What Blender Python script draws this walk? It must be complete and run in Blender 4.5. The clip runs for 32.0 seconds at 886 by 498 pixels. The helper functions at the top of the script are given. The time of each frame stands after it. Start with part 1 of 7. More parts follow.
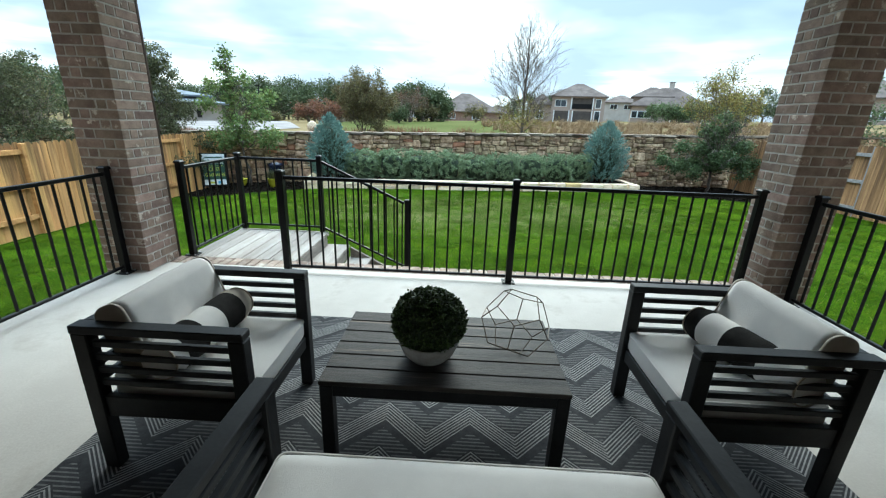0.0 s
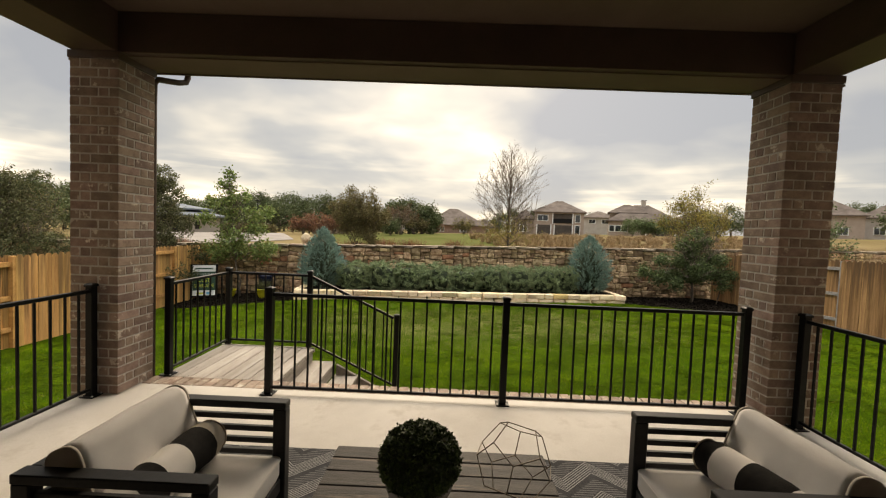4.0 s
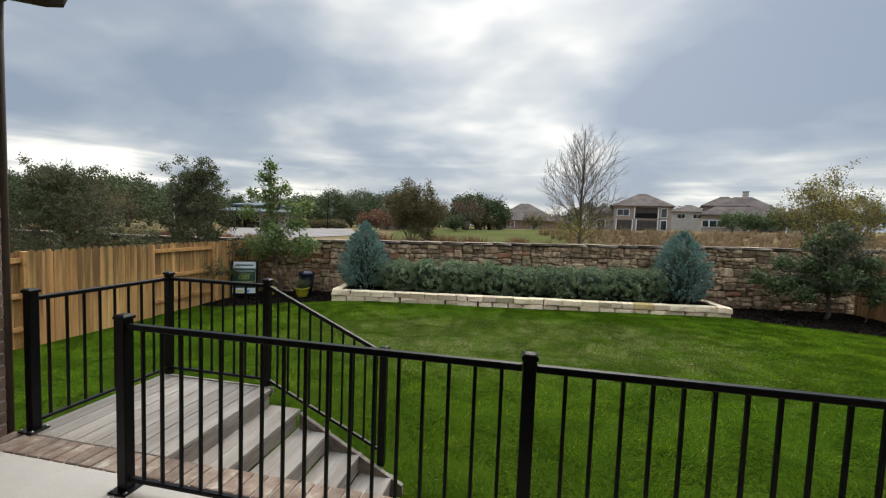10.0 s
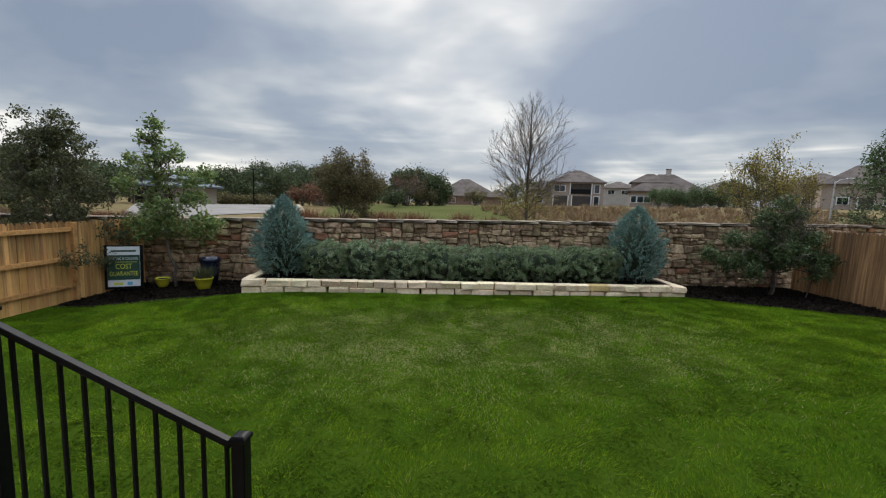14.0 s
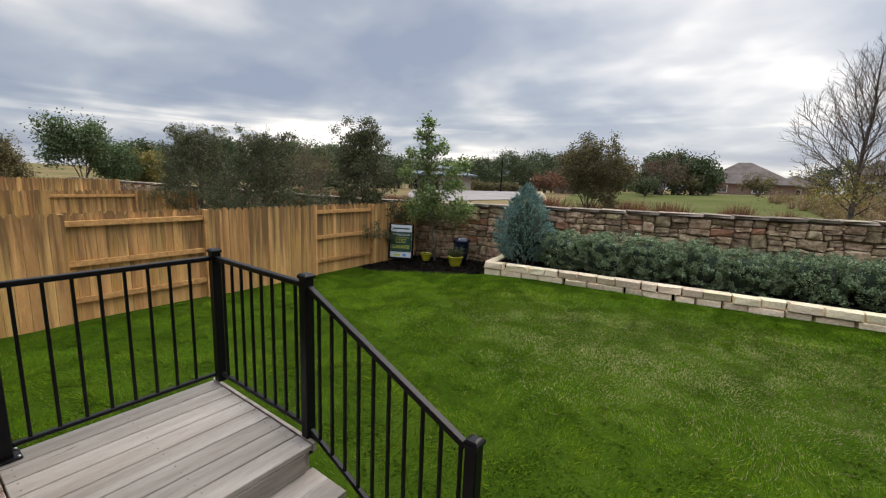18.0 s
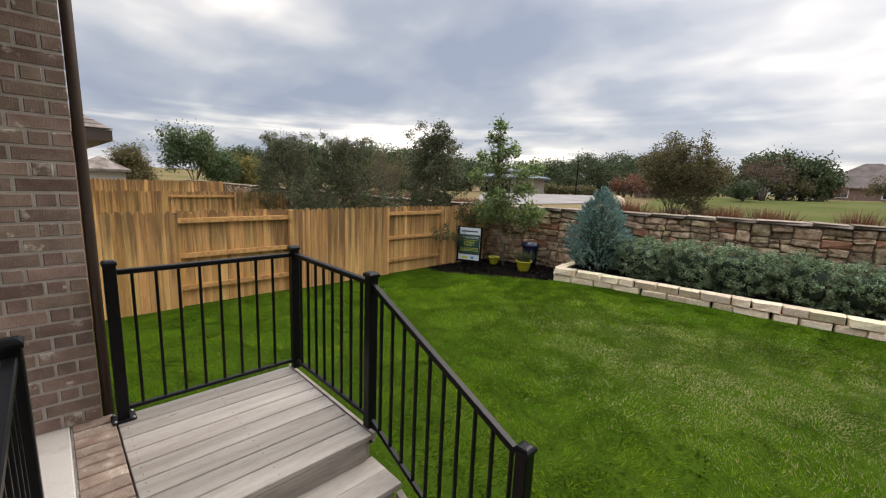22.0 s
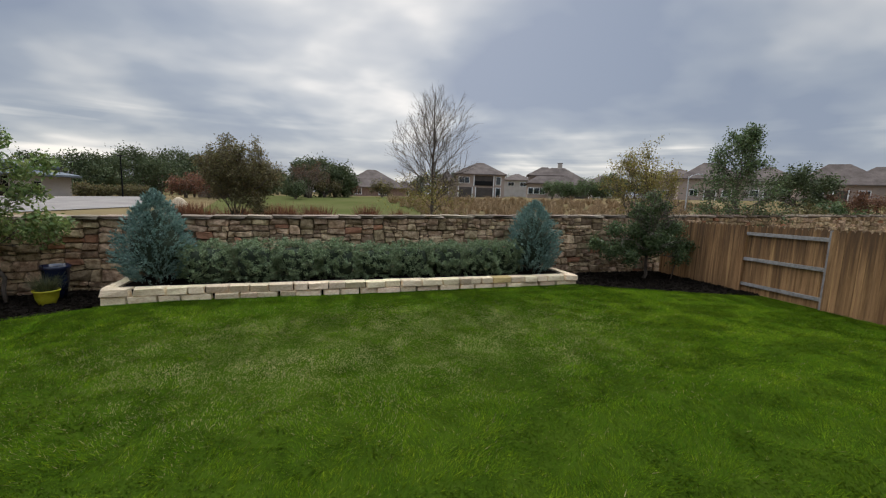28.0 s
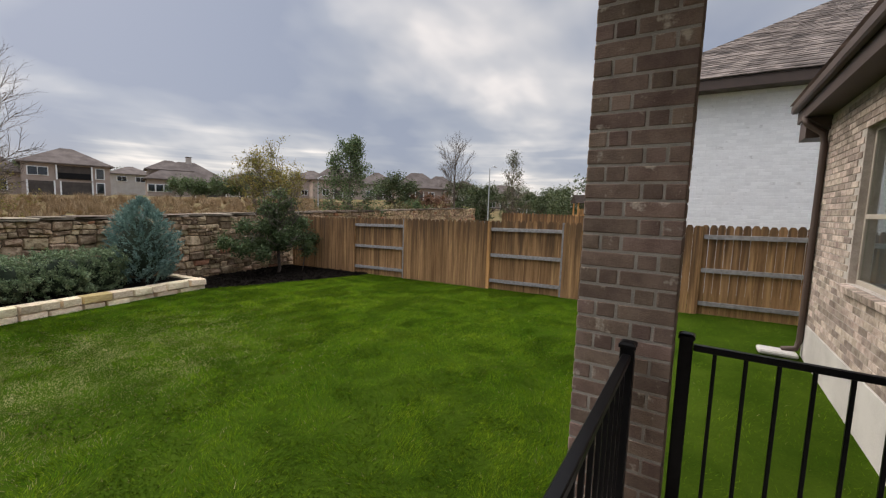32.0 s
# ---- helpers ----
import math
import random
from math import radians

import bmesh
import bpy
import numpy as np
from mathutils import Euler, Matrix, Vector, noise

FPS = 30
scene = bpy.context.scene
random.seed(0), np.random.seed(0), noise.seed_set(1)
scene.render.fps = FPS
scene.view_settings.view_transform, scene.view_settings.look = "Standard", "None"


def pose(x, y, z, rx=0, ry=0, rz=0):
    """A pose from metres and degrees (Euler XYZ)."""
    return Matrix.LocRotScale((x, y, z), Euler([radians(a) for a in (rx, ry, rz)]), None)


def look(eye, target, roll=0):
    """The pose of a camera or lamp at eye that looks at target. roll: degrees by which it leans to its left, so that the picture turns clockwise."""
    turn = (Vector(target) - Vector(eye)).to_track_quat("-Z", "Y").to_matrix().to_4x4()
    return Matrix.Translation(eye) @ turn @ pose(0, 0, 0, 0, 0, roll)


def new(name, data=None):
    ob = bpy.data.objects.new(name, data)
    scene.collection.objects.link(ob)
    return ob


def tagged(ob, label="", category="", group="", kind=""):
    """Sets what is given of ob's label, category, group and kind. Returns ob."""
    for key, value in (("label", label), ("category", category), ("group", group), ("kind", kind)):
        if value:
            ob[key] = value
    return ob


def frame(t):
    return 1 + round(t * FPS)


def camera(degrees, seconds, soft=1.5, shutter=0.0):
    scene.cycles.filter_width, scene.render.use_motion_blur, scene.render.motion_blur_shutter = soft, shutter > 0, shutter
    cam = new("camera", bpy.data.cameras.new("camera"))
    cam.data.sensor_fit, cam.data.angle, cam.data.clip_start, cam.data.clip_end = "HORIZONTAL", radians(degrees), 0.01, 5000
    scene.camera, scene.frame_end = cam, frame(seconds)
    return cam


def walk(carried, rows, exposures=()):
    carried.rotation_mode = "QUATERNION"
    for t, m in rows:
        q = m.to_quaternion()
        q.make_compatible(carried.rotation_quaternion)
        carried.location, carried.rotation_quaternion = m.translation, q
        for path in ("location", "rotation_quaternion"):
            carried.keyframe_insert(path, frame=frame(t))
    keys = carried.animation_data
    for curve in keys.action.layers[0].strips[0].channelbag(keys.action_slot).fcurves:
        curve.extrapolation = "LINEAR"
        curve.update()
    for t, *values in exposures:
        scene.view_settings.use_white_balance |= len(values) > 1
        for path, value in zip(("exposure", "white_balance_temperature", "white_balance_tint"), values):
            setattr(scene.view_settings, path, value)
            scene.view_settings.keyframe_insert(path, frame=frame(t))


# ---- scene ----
# ---- camera and walk ----
cam = camera(95.4, 32.0, soft=1.2)
PATH = [
    (0, (1.586, -3.55, 1.454), (1.527, -1.649, 0.835), 2.1),
    (0.5, (1.58, -3.542, 1.477), (1.513, -1.62, 0.928), 2.2),
    (1, (1.58, -3.546, 1.498), (1.505, -1.603, 1.034), 2.2),
    (1.5, (1.576, -3.544, 1.521), (1.499, -1.578, 1.16), 2.2),
    (2, (1.573, -3.552, 1.537), (1.498, -1.572, 1.267), 2.3),
    (2.5, (1.573, -3.557, 1.535), (1.501, -1.568, 1.339), 2.3),
    (3, (1.57, -3.557, 1.529), (1.506, -1.563, 1.389), 2.3),
    (3.5, (1.568, -3.557, 1.525), (1.519, -1.561, 1.416), 2.3),
    (4, (1.569, -3.54, 1.527), (1.541, -1.542, 1.435), 2.3),
    (4.5, (1.562, -3.508, 1.517), (1.558, -1.509, 1.437), 2.3),
    (6.5, (1.831, -3.115, 1.514), (1.786, -1.117, 1.444), 2.3),
    (7, (1.879, -2.893, 1.532), (1.768, -0.897, 1.463), 2.3),
    (7.5, (1.931, -2.714, 1.514), (1.747, -0.723, 1.439), 2.3),
    (8, (1.995, -2.526, 1.503), (1.735, -0.545, 1.43), 2.1),
    (8.5, (1.975, -2.333, 1.492), (1.659, -0.36, 1.407), 2.2),
    (9, (1.98, -2.153, 1.491), (1.623, -0.187, 1.395), 2.2),
    (9.5, (2.019, -1.978, 1.485), (1.644, -0.016, 1.374), 2.2),
    (10, (2.038, -1.745, 1.505), (1.659, 0.215, 1.379), 2.2),
    (10.5, (2.026, -1.528, 1.488), (1.661, 0.434, 1.349), 2.2),
    (11, (1.996, -1.318, 1.496), (1.657, 0.647, 1.344), 2.2),
    (11.5, (1.976, -1.108, 1.491), (1.676, 0.862, 1.325), 2.3),
    (12, (1.982, -0.877, 1.495), (1.732, 1.099, 1.319), 2.3),
    (12.5, (1.975, -0.703, 1.478), (1.779, 1.278, 1.291), 2.2),
    (13, (1.913, -0.486, 1.478), (1.777, 1.499, 1.277), 2.2),
    (13.5, (1.871, -0.3, 1.462), (1.787, 1.686, 1.249), 2.2),
    (15.5, (1.808, 0.148, 1.514), (1.653, 2.12, 1.219), 2.2),
    (16, (1.77, 0.188, 1.492), (1.457, 2.139, 1.186), 2.2),
    (16.5, (1.752, 0.19, 1.498), (1.249, 2.099, 1.177), 2.3),
    (17, (1.734, 0.164, 1.504), (1.002, 1.996, 1.177), 2.4),
    (17.5, (1.713, 0.144, 1.5), (0.776, 1.879, 1.167), 2.4),
    (18, (1.687, 0.114, 1.492), (0.547, 1.722, 1.152), 2.4),
    (18.5, (1.675, 0.076, 1.492), (0.379, 1.56, 1.151), 2.5),
    (19, (1.667, 0.055, 1.487), (0.243, 1.416, 1.144), 2.6),
    (19.5, (1.666, 0.059, 1.485), (0.16, 1.329, 1.139), 2.6),
    (20, (1.668, 0.071, 1.484), (0.113, 1.28, 1.135), 2.6),
    (20.5, (1.683, 0.086, 1.49), (0.12, 1.283, 1.139), 2.6),
    (21, (1.7, 0.099, 1.495), (0.16, 1.328, 1.147), 2.7),
    (21.5, (1.721, 0.114, 1.499), (0.233, 1.406, 1.154), 2.6),
    (22, (1.746, 0.126, 1.502), (0.343, 1.51, 1.161), 2.5),
    (22.5, (1.761, 0.131, 1.506), (0.463, 1.616, 1.171), 2.5),
    (23, (1.788, 0.141, 1.514), (0.623, 1.733, 1.183), 2.4),
    (23.5, (1.806, 0.151, 1.515), (0.776, 1.835, 1.19), 2.4),
    (24, (1.84, 0.162, 1.52), (0.956, 1.927, 1.199), 2.1),
    (24.5, (1.86, 0.161, 1.526), (1.125, 1.994, 1.212), 2.1),
    (25, (1.881, 0.163, 1.526), (1.306, 2.054, 1.222), 2.1),
    (25.5, (1.895, 0.169, 1.528), (1.467, 2.101, 1.234), 2.1),
    (27.5, (1.937, 0.122, 1.566), (2.127, 2.095, 1.298), 2.3),
    (28, (1.951, 0.101, 1.569), (2.315, 2.05, 1.309), 2.2),
    (28.5, (1.965, 0.08, 1.572), (2.497, 1.991, 1.319), 2.2),
    (29, (2.005, 0.075, 1.552), (2.723, 1.925, 1.307), 2.3),
    (29.5, (2.012, -0.003, 1.556), (2.887, 1.78, 1.323), 2.1),
    (30, (2.029, -0.055, 1.549), (3.095, 1.622, 1.323), 2.1),
    (31, (2.178, -0.092, 1.534), (3.583, 1.314, 1.317), 2.0),
    (31.5, (2.239, -0.125, 1.512), (3.788, 1.125, 1.305), 2.0),
    (32, (2.301, -0.213, 1.518), (3.987, 0.843, 1.316), 1.9),
]
EXPOSURES = [(0.0, 1.81, 5800, -4), (1.0, 1.79, 6800, 2), (2.0, 1.51, 9700, 13), (4.0, 1.26, 9300, 13), (7.0, 1.16, 9000, 13), (8.5, 1.06, 7300, 10), (10.0, 0.9, 6900, 9), (13.0, 0.67, 6750, 10), (16.0, 0.67, 6700, 10), (17.0, 0.82, 6800, 11), (19.0, 1.07, 7100, 15), (21.5, 1.12, 7200, 15), (25.0, 0.97, 6900, 12), (28.0, 0.67, 6900, 12), (30.0, 0.62, 6800, 11), (32.0, 0.87, 7200, 16)]
walk(cam, [(t, look(eye, target, roll)) for t, eye, target, roll in PATH], EXPOSURES)

# ---- world, sun ----
CLOUD_LOW, CLOUD_HIGH = 0.62, 3.7           # brightness of the cloud deck near the horizon and overhead
SUN_ELEVATION, SUN_AZIMUTH = 38.0, 6.0      # degrees above the horizon; degrees from +y towards +x


def node(tree, kind, x=0, y=0, **inputs):
    n = tree.nodes.new(kind)
    n.location = (x, y)
    for key, value in inputs.items():
        n.inputs[key.replace("_", " ")].default_value = value
    return n


def build_world():
    world = bpy.data.worlds.new("overcast_sky")
    scene.world = world
    world.use_nodes = True
    t = world.node_tree
    t.nodes.clear()
    link = t.links.new
    out = node(t, "ShaderNodeOutputWorld")
    sky = node(t, "ShaderNodeTexSky")
    sky.sky_type, sky.sun_disc = "NISHITA", False
    sky.sun_elevation, sky.sun_rotation = radians(SUN_ELEVATION), radians(SUN_AZIMUTH)
    clear = node(t, "ShaderNodeBackground", Strength=0.09)
    link(sky.outputs[0], clear.inputs["Color"])
    # a flat deck of stratus: the way up is laid out on a plane overhead, so that clouds shrink to the horizon
    co = node(t, "ShaderNodeTexCoord")
    sep = node(t, "ShaderNodeSeparateXYZ")
    link(co.outputs["Generated"], sep.inputs[0])
    up = node(t, "ShaderNodeMath")
    up.operation = "MAXIMUM"
    link(sep.outputs["Z"], up.inputs[0])
    up.inputs[1].default_value = 0.0
    lift = node(t, "ShaderNodeMath")
    lift.operation = "ADD"
    link(up.outputs[0], lift.inputs[0])
    lift.inputs[1].default_value = 0.24
    flat = node(t, "ShaderNodeCombineXYZ")
    for axis in "XY":
        div = node(t, "ShaderNodeMath")
        div.operation = "DIVIDE"
        link(sep.outputs[axis], div.inputs[0])
        link(lift.outputs[0], div.inputs[1])
        link(div.outputs[0], flat.inputs[axis])
    turn = node(t, "ShaderNodeMapping")
    turn.inputs["Rotation"].default_value = (0, 0, radians(80))
    turn.inputs["Scale"].default_value = (0.95, 1.15, 1)
    turn.inputs["Location"].default_value = (-11.49, 8.94, 0)
    link(flat.outputs[0], turn.inputs[0])
    big = node(t, "ShaderNodeTexNoise", Scale=0.95, Detail=4.5, Roughness=0.46, Distortion=0.25)
    link(turn.outputs[0], big.inputs["Vector"])
    fine = node(t, "ShaderNodeTexNoise", Scale=2.6, Detail=3.0, Roughness=0.45, Distortion=0.3)
    link(turn.outputs[0], fine.inputs["Vector"])
    both = node(t, "ShaderNodeMath")
    both.operation = "MULTIPLY_ADD"
    link(fine.outputs["Fac"], both.inputs[0])
    both.inputs[1].default_value = 0.3
    link(big.outputs["Fac"], both.inputs[2])
    deck = both.outputs[0]
    for bearing, height, near, far, lift_by in ((-2.5, 18.5, 1.0, 0.982, 0.015), (4.0, 17.8, 1.0, 0.985, 0.025), (22.0, 21.0, 1.0, 0.94, -0.04)):
        b, h = radians(bearing), radians(height)
        spot = node(t, "ShaderNodeVectorMath")
        spot.operation = "DOT_PRODUCT"
        link(co.outputs["Generated"], spot.inputs[0])
        spot.inputs[1].default_value = (math.cos(h) * math.sin(b), math.cos(h) * math.cos(b), math.sin(h))
        amount = node(t, "ShaderNodeMapRange")
        amount.interpolation_type = "SMOOTHSTEP"
        amount.inputs["From Min"].default_value, amount.inputs["From Max"].default_value = far, near
        amount.inputs["To Max"].default_value = lift_by
        link(spot.outputs["Value"], amount.inputs["Value"])
        more = node(t, "ShaderNodeMath")
        more.operation = "ADD"
        link(deck, more.inputs[0])
        link(amount.outputs[0], more.inputs[1])
        deck = more.outputs[0]
    low_map = node(t, "ShaderNodeMapping")
    low_map.inputs["Scale"].default_value = (1.7, 1.7, 26.0)
    link(co.outputs["Generated"], low_map.inputs[0])
    low_noise = node(t, "ShaderNodeTexNoise", Scale=1.6, Detail=3.0, Roughness=0.5)
    link(low_map.outputs[0], low_noise.inputs["Vector"])
    breaks = node(t, "ShaderNodeMapRange")
    breaks.inputs["From Min"].default_value, breaks.inputs["From Max"].default_value = 0.5, 0.68
    breaks.inputs["To Max"].default_value = 0.15
    link(low_noise.outputs["Fac"], breaks.inputs["Value"])
    near_horizon = node(t, "ShaderNodeMapRange")
    near_horizon.interpolation_type = "SMOOTHSTEP"
    near_horizon.inputs["From Min"].default_value, near_horizon.inputs["From Max"].default_value = 0.19, 0.09
    link(sep.outputs["Z"], near_horizon.inputs["Value"])
    low_gain = node(t, "ShaderNodeMath")
    low_gain.operation = "MULTIPLY_ADD"
    link(breaks.outputs[0], low_gain.inputs[0])
    link(near_horizon.outputs[0], low_gain.inputs[1])
    link(deck, low_gain.inputs[2])
    deck = low_gain.outputs[0]
    ramp = node(t, "ShaderNodeValToRGB")
    link(deck, ramp.inputs[0])
    el = ramp.color_ramp.elements
    el[0].position, el[0].color = 0.5, (0.25, 0.31, 0.42, 1)
    el[1].position, el[1].color = 0.88, (0.96, 0.96, 0.95, 1)
    for p, c in ((0.62, (0.335, 0.395, 0.485, 1)), (0.74, (0.54, 0.585, 0.635, 1))):
        e = el.new(p)
        e.color = c
    # the sun behind the clouds brightens the deck round it
    toward = node(t, "ShaderNodeVectorMath")
    toward.operation = "DOT_PRODUCT"
    link(co.outputs["Generated"], toward.inputs[0])
    e, a = radians(SUN_ELEVATION), radians(SUN_AZIMUTH)
    toward.inputs[1].default_value = (math.cos(e) * math.sin(a), math.cos(e) * math.cos(a), math.sin(e))
    glow = node(t, "ShaderNodeMapRange")
    glow.inputs["From Min"].default_value, glow.inputs["From Max"].default_value = 0.75, 1.0
    glow.inputs["To Min"].default_value, glow.inputs["To Max"].default_value = 1.0, 1.18
    link(toward.outputs["Value"], glow.inputs["Value"])
    # an overcast sky is some three times as bright overhead as at the horizon
    dome = node(t, "ShaderNodeMapRange")
    dome.interpolation_type = "SMOOTHSTEP"
    dome.inputs["From Min"].default_value, dome.inputs["From Max"].default_value = 0.42, 1.0
    dome.inputs["To Min"].default_value, dome.inputs["To Max"].default_value = CLOUD_LOW, CLOUD_HIGH
    link(up.outputs[0], dome.inputs["Value"])
    gain = node(t, "ShaderNodeMath")
    gain.operation = "MULTIPLY"
    link(glow.outputs[0], gain.inputs[0])
    link(dome.outputs[0], gain.inputs[1])
    cloud = node(t, "ShaderNodeBackground")
    link(ramp.outputs[0], cloud.inputs["Color"])
    link(gain.outputs[0], cloud.inputs["Strength"])
    # thin places let some blue through
    gap = node(t, "ShaderNodeMapRange")
    gap.inputs["From Min"].default_value, gap.inputs["From Max"].default_value = 0.90, 1.0
    gap.inputs["To Min"].default_value, gap.inputs["To Max"].default_value = 0.06, 0.5
    link(deck, gap.inputs["Value"])
    mix = node(t, "ShaderNodeMixShader")
    link(gap.outputs[0], mix.inputs[0])
    link(cloud.outputs[0], mix.inputs[1])
    link(clear.outputs[0], mix.inputs[2])
    link(mix.outputs[0], out.inputs[0])


build_world()
lamp = bpy.data.lights.new("sun", "SUN")
lamp.energy, lamp.angle, lamp.color = 1.0, radians(34), (1.0, 0.95, 0.87)
e, a = radians(SUN_ELEVATION), radians(SUN_AZIMUTH)
new("sun", lamp).matrix_world = look((40 * math.cos(e) * math.sin(a), 40 * math.cos(e) * math.cos(a), 40 * math.sin(e)), (0, 0, 0))

# ---- materials ----


def material(name, dark, light, scale=6.0, rough=0.7, metal=0.0, bump=0.2, bump_scale=60.0, per_piece=0.0, stretch=(1, 1, 1), detail=6.0, spots=None, hue=0.0, spec=0.5, through_light=0.0, contrast=(0.35, 0.65), space="Object"):
    """Two base colours mixed by noise at two scales, fine relief, and a shift from piece to piece."""
    m = bpy.data.materials.new(name)
    m.use_nodes = True
    t = m.node_tree
    t.nodes.clear()
    link = t.links.new
    out = node(t, "ShaderNodeOutputMaterial")
    bsdf = node(t, "ShaderNodeBsdfPrincipled", Roughness=rough, Metallic=metal)
    bsdf.inputs["Specular IOR Level"].default_value = spec
    link(bsdf.outputs[0], out.inputs[0])
    co = node(t, "ShaderNodeTexCoord")
    info = node(t, "ShaderNodeObjectInfo")
    mp = node(t, "ShaderNodeMapping")
    mp.inputs["Scale"].default_value = stretch
    link(co.outputs[space], mp.inputs["Vector"])
    if per_piece:
        off = node(t, "ShaderNodeVectorMath")
        off.operation = "SCALE"
        off.inputs[0].default_value = (37.0, 53.0, 71.0)
        link(info.outputs["Random"], off.inputs["Scale"])
        link(off.outputs[0], mp.inputs["Location"])
    coarse = node(t, "ShaderNodeTexNoise", Scale=scale, Detail=detail, Roughness=0.6)
    link(mp.outputs[0], coarse.inputs["Vector"])
    grain = node(t, "ShaderNodeTexNoise", Scale=bump_scale, Detail=3.0, Roughness=0.6)
    link(mp.outputs[0], grain.inputs["Vector"])
    mixed = node(t, "ShaderNodeMath")
    mixed.operation = "MULTIPLY_ADD"
    link(grain.outputs["Fac"], mixed.inputs[0])
    mixed.inputs[1].default_value = 0.35
    shift = node(t, "ShaderNodeMath")
    shift.operation = "ADD"
    link(coarse.outputs["Fac"], shift.inputs[0])
    shift.inputs[1].default_value = -0.175
    link(shift.outputs[0], mixed.inputs[2])
    ramp = node(t, "ShaderNodeValToRGB")
    ramp.color_ramp.elements[0].position, ramp.color_ramp.elements[0].color = contrast[0], (*dark, 1)
    ramp.color_ramp.elements[1].position, ramp.color_ramp.elements[1].color = contrast[1], (*light, 1)
    link(mixed.outputs[0], ramp.inputs[0])
    colour = ramp.outputs[0]
    if spots:
        spot_colour, spot_scale, lo, hi = spots
        n = node(t, "ShaderNodeTexNoise", Scale=spot_scale, Detail=4.0, Roughness=0.7)
        link(mp.outputs[0], n.inputs["Vector"])
        r = node(t, "ShaderNodeMapRange")
        r.inputs["From Min"].default_value, r.inputs["From Max"].default_value = lo, hi
        link(n.outputs["Fac"], r.inputs["Value"])
        mx = node(t, "ShaderNodeMix")
        mx.data_type = "RGBA"
        link(r.outputs[0], mx.inputs["Factor"])
        link(colour, mx.inputs["A"])
        mx.inputs["B"].default_value = (*spot_colour, 1)
        colour = mx.outputs["Result"]
    if per_piece:
        geo = node(t, "ShaderNodeNewGeometry")
        two = node(t, "ShaderNodeMath")
        two.operation = "ADD"
        link(info.outputs["Random"], two.inputs[0])
        link(geo.outputs["Random Per Island"], two.inputs[1])
        one = node(t, "ShaderNodeMath")
        one.operation = "FRACT"
        link(two.outputs[0], one.inputs[0])
        v = node(t, "ShaderNodeMapRange")
        v.inputs["To Min"].default_value, v.inputs["To Max"].default_value = 1 - per_piece, 1 + per_piece
        link(one.outputs[0], v.inputs["Value"])
        hs = node(t, "ShaderNodeHueSaturation")
        link(colour, hs.inputs["Color"])
        link(v.outputs[0], hs.inputs["Value"])
        if hue:
            more = node(t, "ShaderNodeMath")
            more.operation = "MULTIPLY"
            link(one.outputs[0], more.inputs[0])
            more.inputs[1].default_value = 7.31
            fr = node(t, "ShaderNodeMath")
            fr.operation = "FRACT"
            link(more.outputs[0], fr.inputs[0])
            h = node(t, "ShaderNodeMapRange")
            h.inputs["To Min"].default_value, h.inputs["To Max"].default_value = 0.5 - hue, 0.5 + hue
            link(fr.outputs[0], h.inputs["Value"])
            link(h.outputs[0], hs.inputs["Hue"])
        colour = hs.outputs["Color"]
    link(colour, bsdf.inputs["Base Color"])
    if bump:
        b = node(t, "ShaderNodeBump", Strength=bump, Distance=0.01)
        link(grain.outputs["Fac"], b.inputs["Height"])
        link(b.outputs[0], bsdf.inputs["Normal"])
    if through_light:
        tl = node(t, "ShaderNodeBsdfTranslucent")
        link(colour, tl.inputs["Color"])
        mx = node(t, "ShaderNodeMixShader", Fac=through_light)
        link(bsdf.outputs[0], mx.inputs[1])
        link(tl.outputs[0], mx.inputs[2])
        link(mx.outputs[0], out.inputs[0])
    return m


